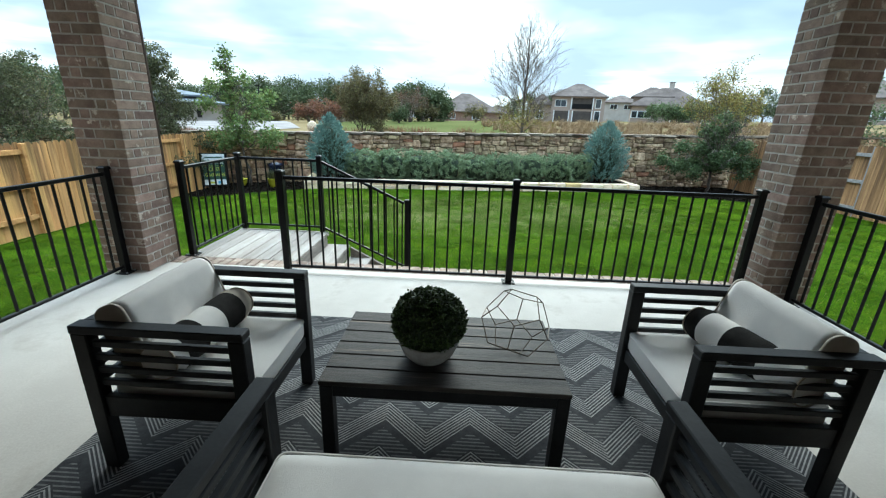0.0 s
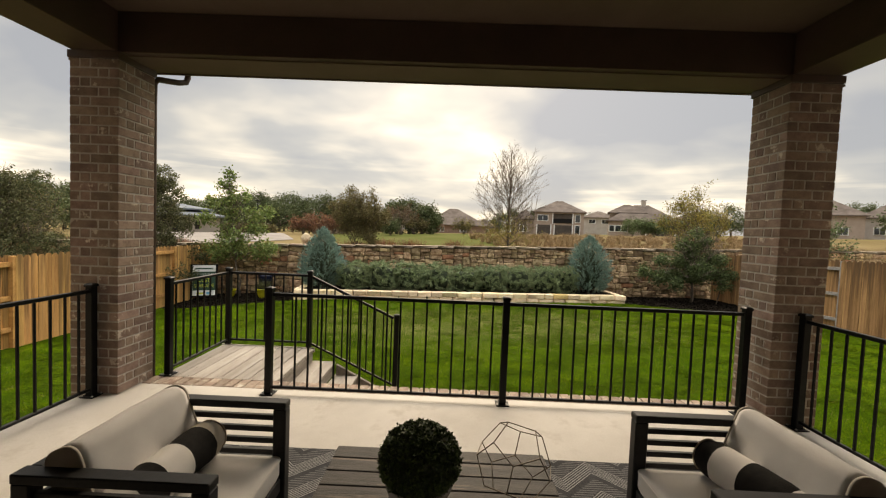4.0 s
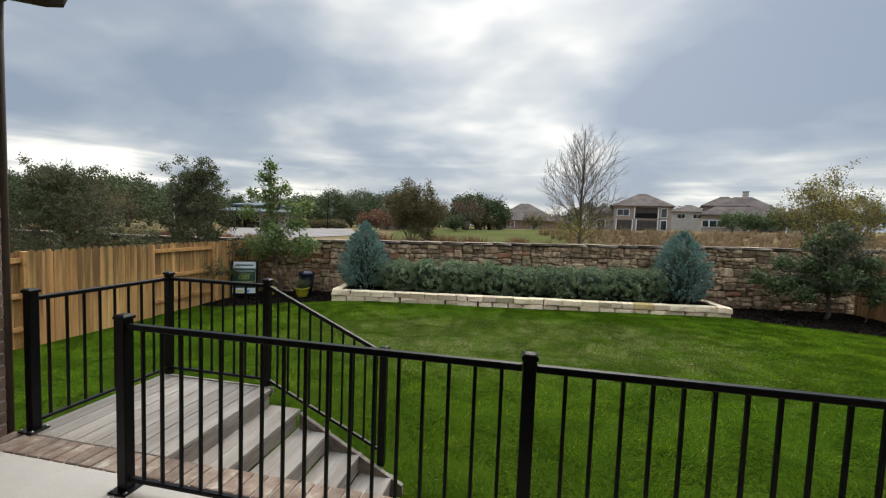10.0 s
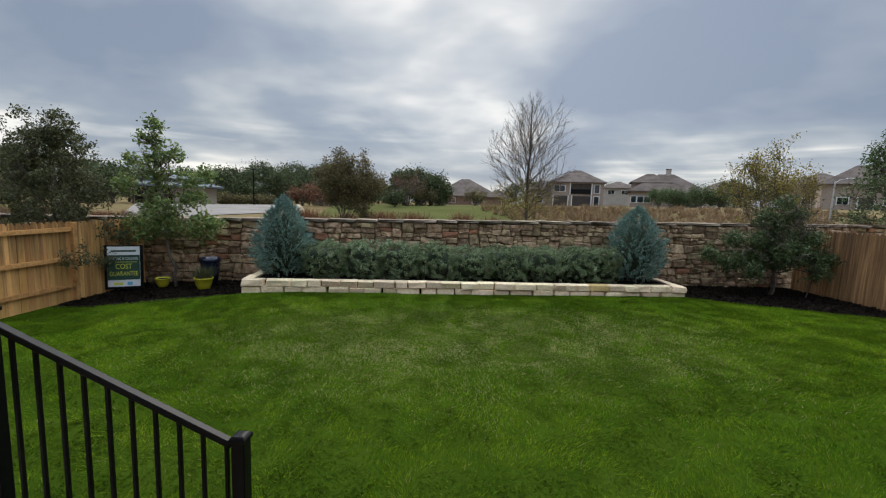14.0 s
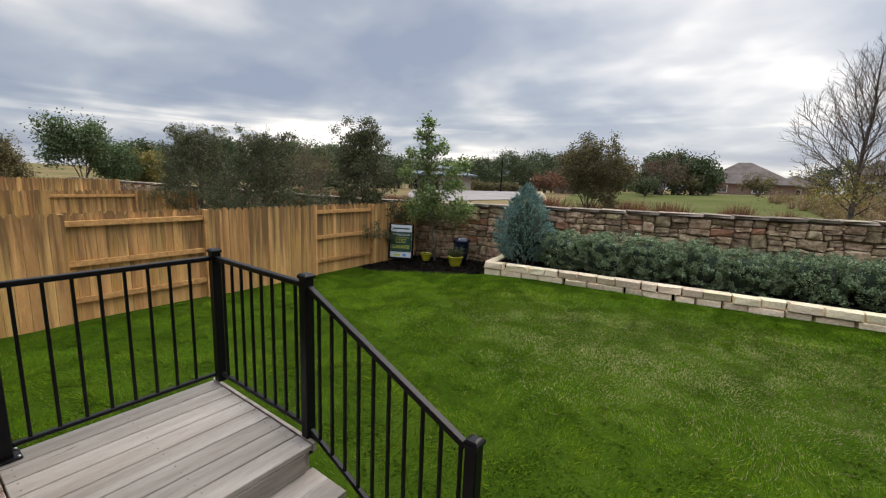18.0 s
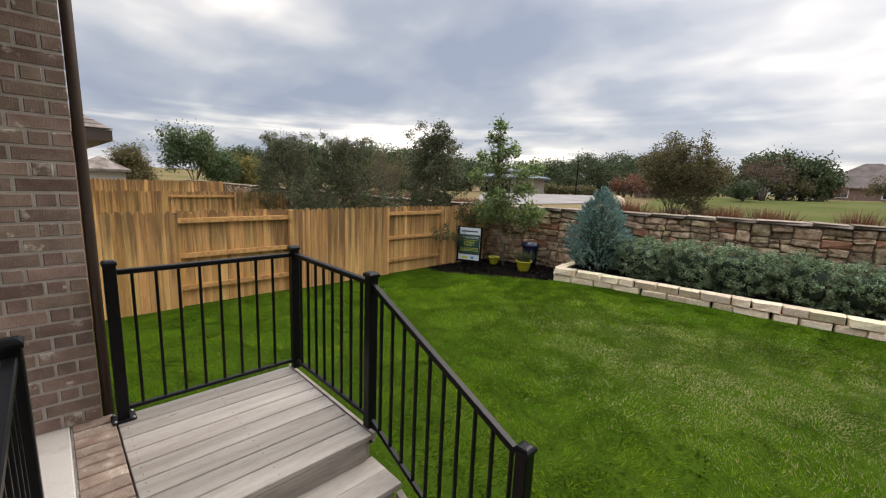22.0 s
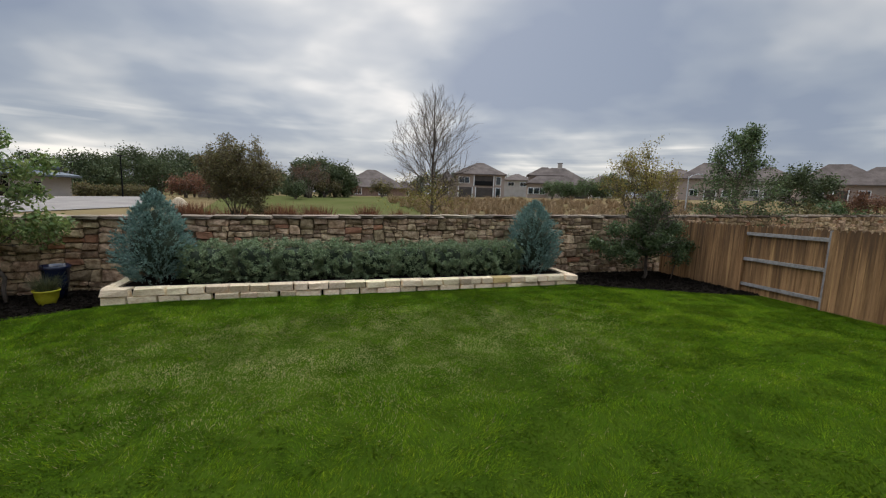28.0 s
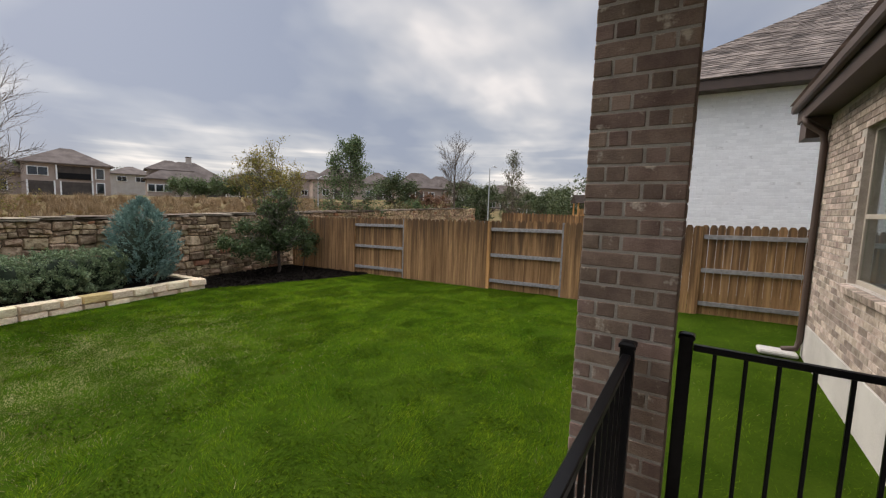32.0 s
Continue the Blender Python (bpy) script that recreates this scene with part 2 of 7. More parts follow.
def add_streaks(m, colour):
    """Dark water streaks that run down a board from its top, different on every board."""
    t = m.node_tree
    link = t.links.new
    bsdf = next(n for n in t.nodes if n.type == "BSDF_PRINCIPLED")
    base = bsdf.inputs["Base Color"].links[0].from_socket
    co = node(t, "ShaderNodeTexCoord")
    info = node(t, "ShaderNodeObjectInfo")
    off = node(t, "ShaderNodeVectorMath")
    off.operation = "SCALE"
    off.inputs[0].default_value = (19.0, 41.0, 3.0)
    link(info.outputs["Random"], off.inputs["Scale"])
    mp = node(t, "ShaderNodeMapping")
    mp.inputs["Scale"].default_value = (9.0, 4.0, 0.85)
    link(co.outputs["Object"], mp.inputs["Vector"])
    link(off.outputs[0], mp.inputs["Location"])
    n = node(t, "ShaderNodeTexNoise", Scale=1.0, Detail=4.0, Roughness=0.6)
    link(mp.outputs[0], n.inputs["Vector"])
    sep = node(t, "ShaderNodeSeparateXYZ")
    link(co.outputs["Object"], sep.inputs[0])
    tall = node(t, "ShaderNodeMapRange")
    tall.inputs["From Min"].default_value, tall.inputs["From Max"].default_value = 0.15, 1.0
    tall.inputs["To Min"].default_value, tall.inputs["To Max"].default_value = -0.09, 0.15
    link(sep.outputs["Z"], tall.inputs["Value"])
    both = node(t, "ShaderNodeMath")
    both.operation = "ADD"
    link(n.outputs["Fac"], both.inputs[0])
    link(tall.outputs[0], both.inputs[1])
    fac = node(t, "ShaderNodeMapRange")
    fac.inputs["From Min"].default_value, fac.inputs["From Max"].default_value = 0.47, 0.70
    fac.inputs["To Max"].default_value = 0.85
    link(both.outputs[0], fac.inputs["Value"])
    mx = node(t, "ShaderNodeMix")
    mx.data_type = "RGBA"
    link(fac.outputs[0], mx.inputs["Factor"])
    link(base, mx.inputs["A"])
    mx.inputs["B"].default_value = (*colour, 1)
    link(mx.outputs["Result"], bsdf.inputs["Base Color"])


M = {}
M["concrete"] = material("patio_concrete", (0.47, 0.435, 0.395), (0.58, 0.545, 0.50), 1.2, 0.75, bump=0.12, bump_scale=90, spots=((0.40, 0.355, 0.31), 2.3, 0.56, 0.8), spec=0.3)
M["foundation"] = material("foundation_concrete", (0.40, 0.38, 0.35), (0.52, 0.50, 0.46), 1.5, 0.85, bump=0.2)
M["brick"] = material("brown_brick", (0.195, 0.135, 0.108), (0.315, 0.23, 0.185), 9, 0.9, bump=0.5, bump_scale=140, per_piece=0.24, hue=0.012, spots=((0.56, 0.49, 0.41), 6.0, 0.595, 0.66), space="Object", spec=0.25)
M["mortar"] = material("grey_mortar", (0.37, 0.335, 0.295), (0.48, 0.44, 0.395), 14, 0.95, bump=0.5, bump_scale=160)
M["tan_brick"] = material("tan_brick", (0.25, 0.195, 0.16), (0.46, 0.385, 0.325), 9, 0.9, bump=0.4, bump_scale=140, per_piece=0.4, hue=0.012, spec=0.2)
M["edge_brick"] = material("weathered_edge_brick", (0.20, 0.13, 0.10), (0.36, 0.28, 0.22), 9, 0.85, bump=0.5, bump_scale=120, per_piece=0.22, spots=((0.5, 0.45, 0.38), 9.0, 0.58, 0.7))
M["white_brick"] = material("white_painted_brick", (0.88, 0.88, 0.88), (0.95, 0.95, 0.95), 5, 0.8, bump=0.6, bump_scale=40, per_piece=0.05, spots=((0.66, 0.65, 0.645), 3.4, 0.62, 0.74))
M["trim"] = material("dark_brown_trim", (0.058, 0.036, 0.027), (0.076, 0.048, 0.036), 3, 0.55, bump=0.05)
M["soffit"] = material("brown_soffit_paint", (0.098, 0.064, 0.047), (0.12, 0.08, 0.06), 2, 0.7, bump=0.06)
M["black_metal"] = material("black_powder_coat", (0.004, 0.004, 0.005), (0.007, 0.007, 0.008), 30, 0.36, bump=0.03, bump_scale=300, spec=0.16)
M["dark_steel"] = material("dull_deck_screw", (0.05, 0.045, 0.04), (0.09, 0.08, 0.07), 30, 0.5, metal=0.6, bump=0)
M["steel"] = material("steel_screw", (0.35, 0.35, 0.36), (0.5, 0.5, 0.5), 30, 0.35, metal=1.0, bump=0)
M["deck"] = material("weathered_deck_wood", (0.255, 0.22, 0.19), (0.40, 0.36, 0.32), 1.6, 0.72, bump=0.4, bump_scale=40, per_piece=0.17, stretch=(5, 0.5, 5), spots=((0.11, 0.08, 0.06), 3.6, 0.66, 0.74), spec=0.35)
# the deck wood in a darker tone, for risers, skirt boards and stringer
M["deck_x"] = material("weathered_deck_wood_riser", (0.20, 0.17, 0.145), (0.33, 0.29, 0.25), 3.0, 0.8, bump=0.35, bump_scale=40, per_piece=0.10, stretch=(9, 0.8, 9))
M["cedar"] = material("cedar_fence_wood", (0.43, 0.22, 0.073), (0.74, 0.435, 0.165), 0.8, 0.85, bump=0.35, bump_scale=30, per_piece=0.2, hue=0.008, stretch=(5, 5, 0.45), spec=0.2)
M["old_cedar"] = material("brown_stained_fence_wood", (0.21, 0.112, 0.05), (0.39, 0.22, 0.103), 2.0, 0.85, bump=0.35, bump_scale=30, per_piece=0.2, stretch=(7, 7, 0.6), spots=((0.62, 0.37, 0.16), 1.1, 0.54, 0.76), spec=0.2)
M["cedar_rail"] = material("cedar_rail_wood", (0.40, 0.20, 0.07), (0.62, 0.34, 0.13), 2.2, 0.8, bump=0.3, bump_scale=30, per_piece=0.1, stretch=(7, 0.7, 7), spec=0.2)
M["grey_rail"] = material("weathered_grey_rail", (0.21, 0.195, 0.185), (0.34, 0.32, 0.305), 2.2, 0.85, bump=0.3, bump_scale=30, per_piece=0.1, stretch=(7, 0.7, 7))
M["stone"] = material("brown_rubble_stone", (0.225, 0.148, 0.085), (0.56, 0.415, 0.27), 7, 0.95, bump=1.0, bump_scale=22, per_piece=0.40, hue=0.014, spots=((0.13, 0.088, 0.058), 8.0, 0.58, 0.70), spec=0.12)
M["stone_red"] = material("red_rubble_stone", (0.27, 0.125, 0.075), (0.43, 0.22, 0.13), 5, 0.95, bump=0.9, bump_scale=28, per_piece=0.25, spec=0.15)
M["stone_mortar"] = material("brown_stone_mortar", (0.085, 0.062, 0.045), (0.20, 0.155, 0.11), 8, 1.0, bump=0.5, spec=0.1)
M["cap_stone"] = material("wall_cap_stone", (0.125, 0.098, 0.074), (0.29, 0.235, 0.18), 5, 0.95, bump=0.7, bump_scale=30, per_piece=0.35, hue=0.015, spec=0.1)
M["limestone"] = material("cream_limestone", (0.72, 0.54, 0.33), (0.95, 0.80, 0.565), 7, 0.95, bump=0.9, bump_scale=26, per_piece=0.14, hue=0.014, spec=0.12, spots=((0.46, 0.33, 0.19), 9.0, 0.62, 0.78))
M["yellow_stone"] = material("yellow_limestone", (0.46, 0.31, 0.12), (0.62, 0.46, 0.2), 5, 0.9, bump=0.6, bump_scale=34)
M["mulch"] = material("black_mulch", (0.006, 0.005, 0.004), (0.022, 0.017, 0.013), 18, 1.0, bump=1.0, bump_scale=55, spec=0.03)
M["soil"] = material("lawn_soil_thatch", (0.022, 0.044, 0.004), (0.040, 0.069, 0.007), 1.3, 1.0, bump=0.5, bump_scale=45, spec=0.0)
M["grass"] = material("lawn_grass", (0.049, 0.093, 0.004), (0.086, 0.138, 0.008), 1.1, 1.0, bump=0, per_piece=0.28, hue=0.010, spec=0.0)
M["grass_deep"] = material("deep_green_lawn_grass", (0.025, 0.065, 0.004), (0.047, 0.098, 0.006), 1.1, 1.0, bump=0, per_piece=0.25, hue=0.010, spec=0.0)
M["grass_lime"] = material("yellow_green_lawn_grass", (0.102, 0.142, 0.008), (0.145, 0.182, 0.014), 1.1, 1.0, bump=0, per_piece=0.2, hue=0.010, spec=0.0)
M["field"] = material("winter_field_grass", (0.13, 0.098, 0.05), (0.20, 0.155, 0.085), 0.12, 1.0, bump=0.4, bump_scale=8, spots=((0.095, 0.10, 0.035), 0.03, 0.52, 0.62), spec=0.0)
M["green_field"] = material("green_park_grass", (0.068, 0.080, 0.026), (0.102, 0.104, 0.042), 0.2, 1.0, bump=0.4, bump_scale=8, spec=0.0)
M["dry_grass"] = material("dry_ornamental_grass", (0.22, 0.15, 0.085), (0.38, 0.275, 0.165), 1.5, 0.95, bump=0, per_piece=0.3, spec=0.1)
M["pavement"] = material("light_concrete_pavement", (0.20, 0.182, 0.168), (0.26, 0.238, 0.22), 0.5, 1.0, bump=0.2, spec=0.05)
M["asphalt"] = material("asphalt_street", (0.045, 0.045, 0.046), (0.07, 0.07, 0.07), 1.0, 1.0, bump=0.3, spec=0.1)
M["bark"] = material("grey_brown_bark", (0.055, 0.042, 0.032), (0.15, 0.12, 0.095), 12, 0.95, bump=0.8, bump_scale=40, stretch=(1, 1, 0.3))
M["leaf_oak"] = material("live_oak_leaf", (0.045, 0.062, 0.026), (0.095, 0.12, 0.052), 1.2, 0.7, bump=0, per_piece=0.35, hue=0.02, through_light=0.2, spec=0.25)
M["leaf_bright"] = material("bright_green_leaf", (0.095, 0.14, 0.042), (0.215, 0.28, 0.095), 8.0, 0.6, bump=0, per_piece=0.38, hue=0.03, through_light=0.35, spec=0.3)
M["leaf_deep"] = material("deep_green_oak_leaf", (0.045, 0.075, 0.030), (0.125, 0.17, 0.068), 7.0, 0.55, bump=0, per_piece=0.4, hue=0.02, through_light=0.3, spec=0.3)
M["leaf_hedge"] = material("hedge_leaf", (0.085, 0.135, 0.06), (0.29, 0.36, 0.20), 15.0, 0.5, bump=0, per_piece=0.48, hue=0.02, through_light=0.25, spec=0.3)
M["leaf_blue"] = material("blue_green_conifer_foliage", (0.10, 0.175, 0.148), (0.25, 0.37, 0.32), 16.0, 0.7, bump=0, per_piece=0.34, hue=0.015, through_light=0.2, spec=0.25)
M["leaf_rust"] = material("rusty_autumn_leaf", (0.11, 0.05, 0.028), (0.21, 0.10, 0.05), 1.5, 0.75, bump=0, per_piece=0.3, hue=0.02, through_light=0.3)
M["leaf_olive"] = material("olive_brown_autumn_leaf", (0.078, 0.070, 0.026), (0.165, 0.135, 0.052), 6.0, 0.75, bump=0, per_piece=0.4, hue=0.03, through_light=0.3)
M["leaf_gold"] = material("yellow_green_autumn_leaf", (0.14, 0.125, 0.03), (0.29, 0.235, 0.06), 1.5, 0.7, bump=0, per_piece=0.3, hue=0.03, through_light=0.35)
M["leaf_cedar"] = material("elm_grey_green_leaf", (0.045, 0.053, 0.021), (0.12, 0.124, 0.053), 7.0, 0.75, bump=0, per_piece=0.42, hue=0.025, through_light=0.25)
# near-black green: the shade deep inside the foliage, put into the colour
M["core"] = material("painted_shade_core", (0.018, 0.028, 0.014), (0.034, 0.05, 0.026), 20, 0.95, bump=0.6)
M["rug"] = None
M["fabric"] = material("pale_grey_outdoor_fabric", (0.74, 0.71, 0.685), (0.81, 0.78, 0.75), 5, 0.9, bump=0.25, bump_scale=500)
M["piping"] = material("beige_piping", (0.36, 0.29, 0.22), (0.44, 0.36, 0.28), 20, 0.9, bump=0.2, bump_scale=400)
M["black_fabric"] = material("charcoal_fabric", (0.012, 0.011, 0.011), (0.022, 0.020, 0.019), 20, 0.95, bump=0.25, bump_scale=500, spec=0.15)
M["black_wood"] = material("black_painted_frame", (0.011, 0.011, 0.012), (0.021, 0.021, 0.022), 10, 0.5, bump=0.06, bump_scale=80, spec=0.35)
M["table_wood"] = material("worn_black_stained_wood", (0.018, 0.015, 0.014), (0.062, 0.052, 0.045), 2.5, 0.55, bump=0.3, bump_scale=30, per_piece=0.25, stretch=(0.7, 8, 8), spots=((0.20, 0.15, 0.11), 3.0, 0.58, 0.74), spec=0.3)
M["bowl"] = material("grey_concrete_bowl", (0.26, 0.25, 0.235), (0.38, 0.365, 0.345), 14, 0.8, bump=0.3, bump_scale=90)
M["topiary"] = material("boxwood_leaf", (0.022, 0.042, 0.010), (0.07, 0.11, 0.03), 30, 0.55, bump=0, per_piece=0.4, spec=0.3)
M["wire"] = material("dull_brass_wire", (0.16, 0.125, 0.095), (0.26, 0.21, 0.16), 30, 0.4, metal=0.9, bump=0)
M["shingle"] = material("grey_brown_roof_shingle", (0.085, 0.068, 0.058), (0.185, 0.152, 0.132), 2.0, 0.95, bump=0.6, bump_scale=40, per_piece=0.5, spec=0.15)
M["stucco"] = material("beige_house_wall", (0.30, 0.235, 0.20), (0.37, 0.295, 0.25), 0.8, 0.95, bump=0.2, spec=0.2)
M["stucco_pale"] = material("pale_house_wall", (0.38, 0.335, 0.30), (0.46, 0.41, 0.37), 0.8, 0.95, bump=0.2, spec=0.2)
M["brick_far"] = material("red_brown_brick_wall", (0.17, 0.10, 0.075), (0.29, 0.19, 0.145), 3.0, 0.9, bump=0.3)
M["white_trim"] = material("white_painted_trim", (0.68, 0.68, 0.67), (0.78, 0.78, 0.77), 5, 0.5, bump=0.03)
M["metal_roof"] = material("standing_seam_metal_roof", (0.12, 0.14, 0.16), (0.17, 0.19, 0.21), 0.6, 0.85, bump=0.05, spec=0.2)
M["dark_glass"] = material("dark_window_glass", (0.012, 0.016, 0.02), (0.02, 0.026, 0.03), 1.0, 0.05, bump=0, spec=0.8)
# porch shade as a dark colour, for panels on the distant house fronts
M["dark_void"] = material("porch_shade_paint", (0.05, 0.04, 0.034), (0.08, 0.065, 0.055), 1.0, 0.9, bump=0)
M["sign_green"] = material("dark_green_sign", (0.012, 0.052, 0.034), (0.016, 0.062, 0.04), 6, 0.5, bump=0)
M["sign_white"] = material("white_sign_board", (0.66, 0.70, 0.70), (0.72, 0.75, 0.75), 6, 0.5, bump=0)
M["sign_yellow"] = material("yellow_lettering", (0.55, 0.58, 0.06), (0.6, 0.63, 0.08), 6, 0.5, bump=0)
M["sign_blue"] = material("sky_blue_print", (0.10, 0.36, 0.55), (0.12, 0.4, 0.6), 6, 0.5, bump=0)
M["yellow_glaze"] = material("yellow_green_glaze", (0.38, 0.36, 0.02), (0.52, 0.49, 0.04), 6, 0.25, bump=0.03)
M["navy_glaze"] = material("navy_blue_glaze", (0.006, 0.009, 0.025), (0.012, 0.018, 0.05), 6, 0.12, bump=0.02)
M["pole"] = material("galvanised_pole", (0.42, 0.43, 0.44), (0.5, 0.51, 0.52), 5, 0.5, metal=0.5, bump=0)
M["boulder"] = material("tan_boulder", (0.42, 0.33, 0.22), (0.55, 0.45, 0.32), 4, 0.9, bump=0.5, bump_scale=12)
M["yellow_plastic"] = material("yellow_plastic", (0.75, 0.42, 0.02), (0.8, 0.46, 0.03), 6, 0.35, bump=0)
M["dry_blade"] = material("dry_lawn_blade", (0.13, 0.125, 0.05), (0.21, 0.185, 0.088), 0.8, 1.0, bump=0, per_piece=0.2, spec=0.0)
M["far_roof"] = material("taupe_far_roof_shingle", (0.085, 0.068, 0.06), (0.15, 0.122, 0.108), 0.6, 0.95, bump=0.6, bump_scale=6, spec=0.15)
M["side_panel"] = material("tan_grey_panel_fabric", (0.44, 0.39, 0.33), (0.52, 0.465, 0.40), 12, 0.9, bump=0.2, bump_scale=400)
M["roof_brown"] = material("dark_brown_play_roof", (0.03, 0.022, 0.018), (0.05, 0.038, 0.03), 3, 0.95, bump=0.3, spec=0.1)
M["pale_mortar"] = material("pale_mortar", (0.46, 0.42, 0.385), (0.56, 0.52, 0.48), 14, 0.95, bump=0.4, bump_scale=120)
add_streaks(M["cedar"], (0.15, 0.085, 0.042))
add_streaks(M["old_cedar"], (0.085, 0.05, 0.028))

# ---- mesh helpers ----


def mesh_from(name, verts, faces, mat, smooth=False):
    me = bpy.data.meshes.new(name)
    me.from_pydata(verts, [], faces)
    me.materials.append(mat)
    if smooth:
        me.polygons.foreach_set("use_smooth", [True] * len(me.polygons))
    return me


def mesh_np(name, verts, faces, mat):
    """A mesh of equal-sided faces from arrays."""
    me = bpy.data.meshes.new(name)
    n, k = faces.shape
    me.vertices.add(len(verts))
    me.vertices.foreach_set("co", np.ascontiguousarray(verts, dtype=np.float32).ravel())
    me.loops.add(n * k)
    me.loops.foreach_set("vertex_index", np.ascontiguousarray(faces, dtype=np.int32).ravel())
    me.polygons.add(n)
    me.polygons.foreach_set("loop_start", np.arange(0, n * k, k, dtype=np.int32))
    me.update(calc_edges=True)
    me.materials.append(mat)
    return me


def under(ob, parent):
    ob.parent = parent
    return ob


def part(name, bm, mat, parent=None, label="", smooth=False):
    me = bpy.data.meshes.new(name)
    bm.to_mesh(me)
    bm.free()
    me.materials.append(mat)
    if smooth:
        me.polygons.foreach_set("use_smooth", [True] * len(me.polygons))
    ob = new(name, me)
    if parent:
        ob.parent = parent
    return tagged(ob, label)


def thing(name, m, label, category, group="", kind=""):
    ob = new(name)
    ob.empty_display_size = 0.2
    ob.matrix_world = m if isinstance(m, Matrix) else pose(*m)
    return tagged(ob, label, category, group, kind)


def add_box(bm, x0, x1, y0, y1, z0, z1, m=None):
    vs = [bm.verts.new((x, y, z)) for z in (z0, z1) for x, y in ((x0, y0), (x1, y0), (x1, y1), (x0, y1))]
    for f in ((3, 2, 1, 0), (4, 5, 6, 7), (0, 1, 5, 4), (1, 2, 6, 5), (2, 3, 7, 6), (3, 0, 4, 7)):
        bm.faces.new([vs[i] for i in f])
    if m is not None:
        bmesh.ops.transform(bm, matrix=m, verts=vs)
    return vs


def box(x0, x1, y0, y1, z0, z1, bevel=0.0, seg=1, m=None):
    bm = bmesh.new()
    add_box(bm, x0, x1, y0, y1, z0, z1, m)
    if bevel:
        bmesh.ops.bevel(bm, geom=bm.edges[:], offset=bevel, segments=seg, profile=0.5, affect="EDGES")
    return bm


def prism(points, z0, z1, m=None, bevel=0.0):
    """An upright prism over a polygon given counter-clockwise."""
    bm = bmesh.new()
    lo = [bm.verts.new((x, y, z0)) for x, y in points]
    hi = [bm.verts.new((x, y, z1)) for x, y in points]
    n = len(points)
    bm.faces.new(lo[::-1])
    bm.faces.new(hi)
    for i in range(n):
        bm.faces.new((lo[i], lo[(i + 1) % n], hi[(i + 1) % n], hi[i]))
    if bevel:
        bmesh.ops.bevel(bm, geom=bm.edges[:], offset=bevel, segments=1, affect="EDGES")
    if m is not None:
        bmesh.ops.transform(bm, matrix=m, verts=bm.verts[:])
    return bm


def lathe(profile, sides=28):
    """A turned body from (radius, height) pairs."""
    bm = bmesh.new()
    rings = [[bm.verts.new((r * math.cos(2 * math.pi * i / sides), r * math.sin(2 * math.pi * i / sides), z)) for i in range(sides)] for r, z in profile]
    for a, b in zip(rings, rings[1:]):
        for i in range(sides):
            bm.faces.new((a[i], a[(i + 1) % sides], b[(i + 1) % sides], b[i]))
    bm.faces.new(rings[0][::-1])
    bm.faces.new(rings[-1])
    return bm


def tube(bm, points, radii, sides=6):
    """A tube along points; radii one or one each."""
    pts = [Vector(p) for p in points]
    if not isinstance(radii, (list, tuple)):
        radii = [radii] * len(pts)
    rings = []
    for i, p in enumerate(pts):
        d = (pts[min(i + 1, len(pts) - 1)] - pts[max(i - 1, 0)]).normalized()
        side = d.orthogonal().normalized() if not rings else (rings[-1][1] - d * rings[-1][1].dot(d)).normalized()
        other = d.cross(side)
        rings.append(([bm.verts.new(p + radii[i] * (math.cos(a) * side + math.sin(a) * other)) for a in [2 * math.pi * k / sides for k in range(sides)]], side))
    for (a, _), (b, _) in zip(rings, rings[1:]):
        for k in range(sides):
            bm.faces.new((a[k], a[(k + 1) % sides], b[(k + 1) % sides], b[k]))
    bm.faces.new(rings[0][0][::-1])
    bm.faces.new(rings[-1][0])


def pieces(name, parent, variants, mats, places, limit=300, near=None, rest="joined_rest"):
    """Pieces of the parent: variants are shared meshes; places are (variant, matrix, material index). The nearest are objects, the others one mesh of stuff."""
    order = sorted(places, key=near) if near else places
    for k, m, _ in order[:limit]:
        ob = new(name, variants[k])
        ob.matrix_world = m
        under(ob, parent)
    far = order[limit:]
    if far:
        vs, fs = [], []
        for k, m, _ in far:
            base = len(vs)
            vs += [m @ v.co for v in variants[k].vertices]
            fs += [[base + i for i in p.vertices] for p in variants[k].polygons]
        ob = new(rest, mesh_from(rest, [tuple(v) for v in vs], fs, mats))
        under(ob, parent)
        ob["kind"] = "stuff"


def block_variants(name, count, mat, rough=0.06, edge=0.12, rng=None):
    """Unit blocks (front face at y = 0, depth towards +y) with a worn front."""
    out = []
    for _ in range(count):
        j = lambda s: rng.uniform(-s, s)
        back = [(-0.5, 1, -0.5), (0.5, 1, -0.5), (0.5, 1, 0.5), (-0.5, 1, 0.5)]
        ring = [(x + j(rough), 0.22 + j(0.08), z + j(rough)) for x, z in ((-0.5 + rough, -0.5 + rough), (0.5 - rough, -0.5 + rough), (0.5 - rough, 0.5 - rough), (-0.5 + rough, 0.5 - rough))]
        front = [(x * (1 - edge) + j(rough / 2), j(0.1), z * (1 - edge * 1.5) + j(rough / 2)) for x, _, z in ring]
        vs = back + ring + front
        fs = [(0, 1, 2, 3)[::-1]] + [(a + i, a + (i + 1) % 4, b + (i + 1) % 4, b + i)[::-1] for a, b in ((0, 4), (4, 8)) for i in range(4)] + [(8, 9, 10, 11)]
        out.append(mesh_from(name, vs, fs, mat))
    return out


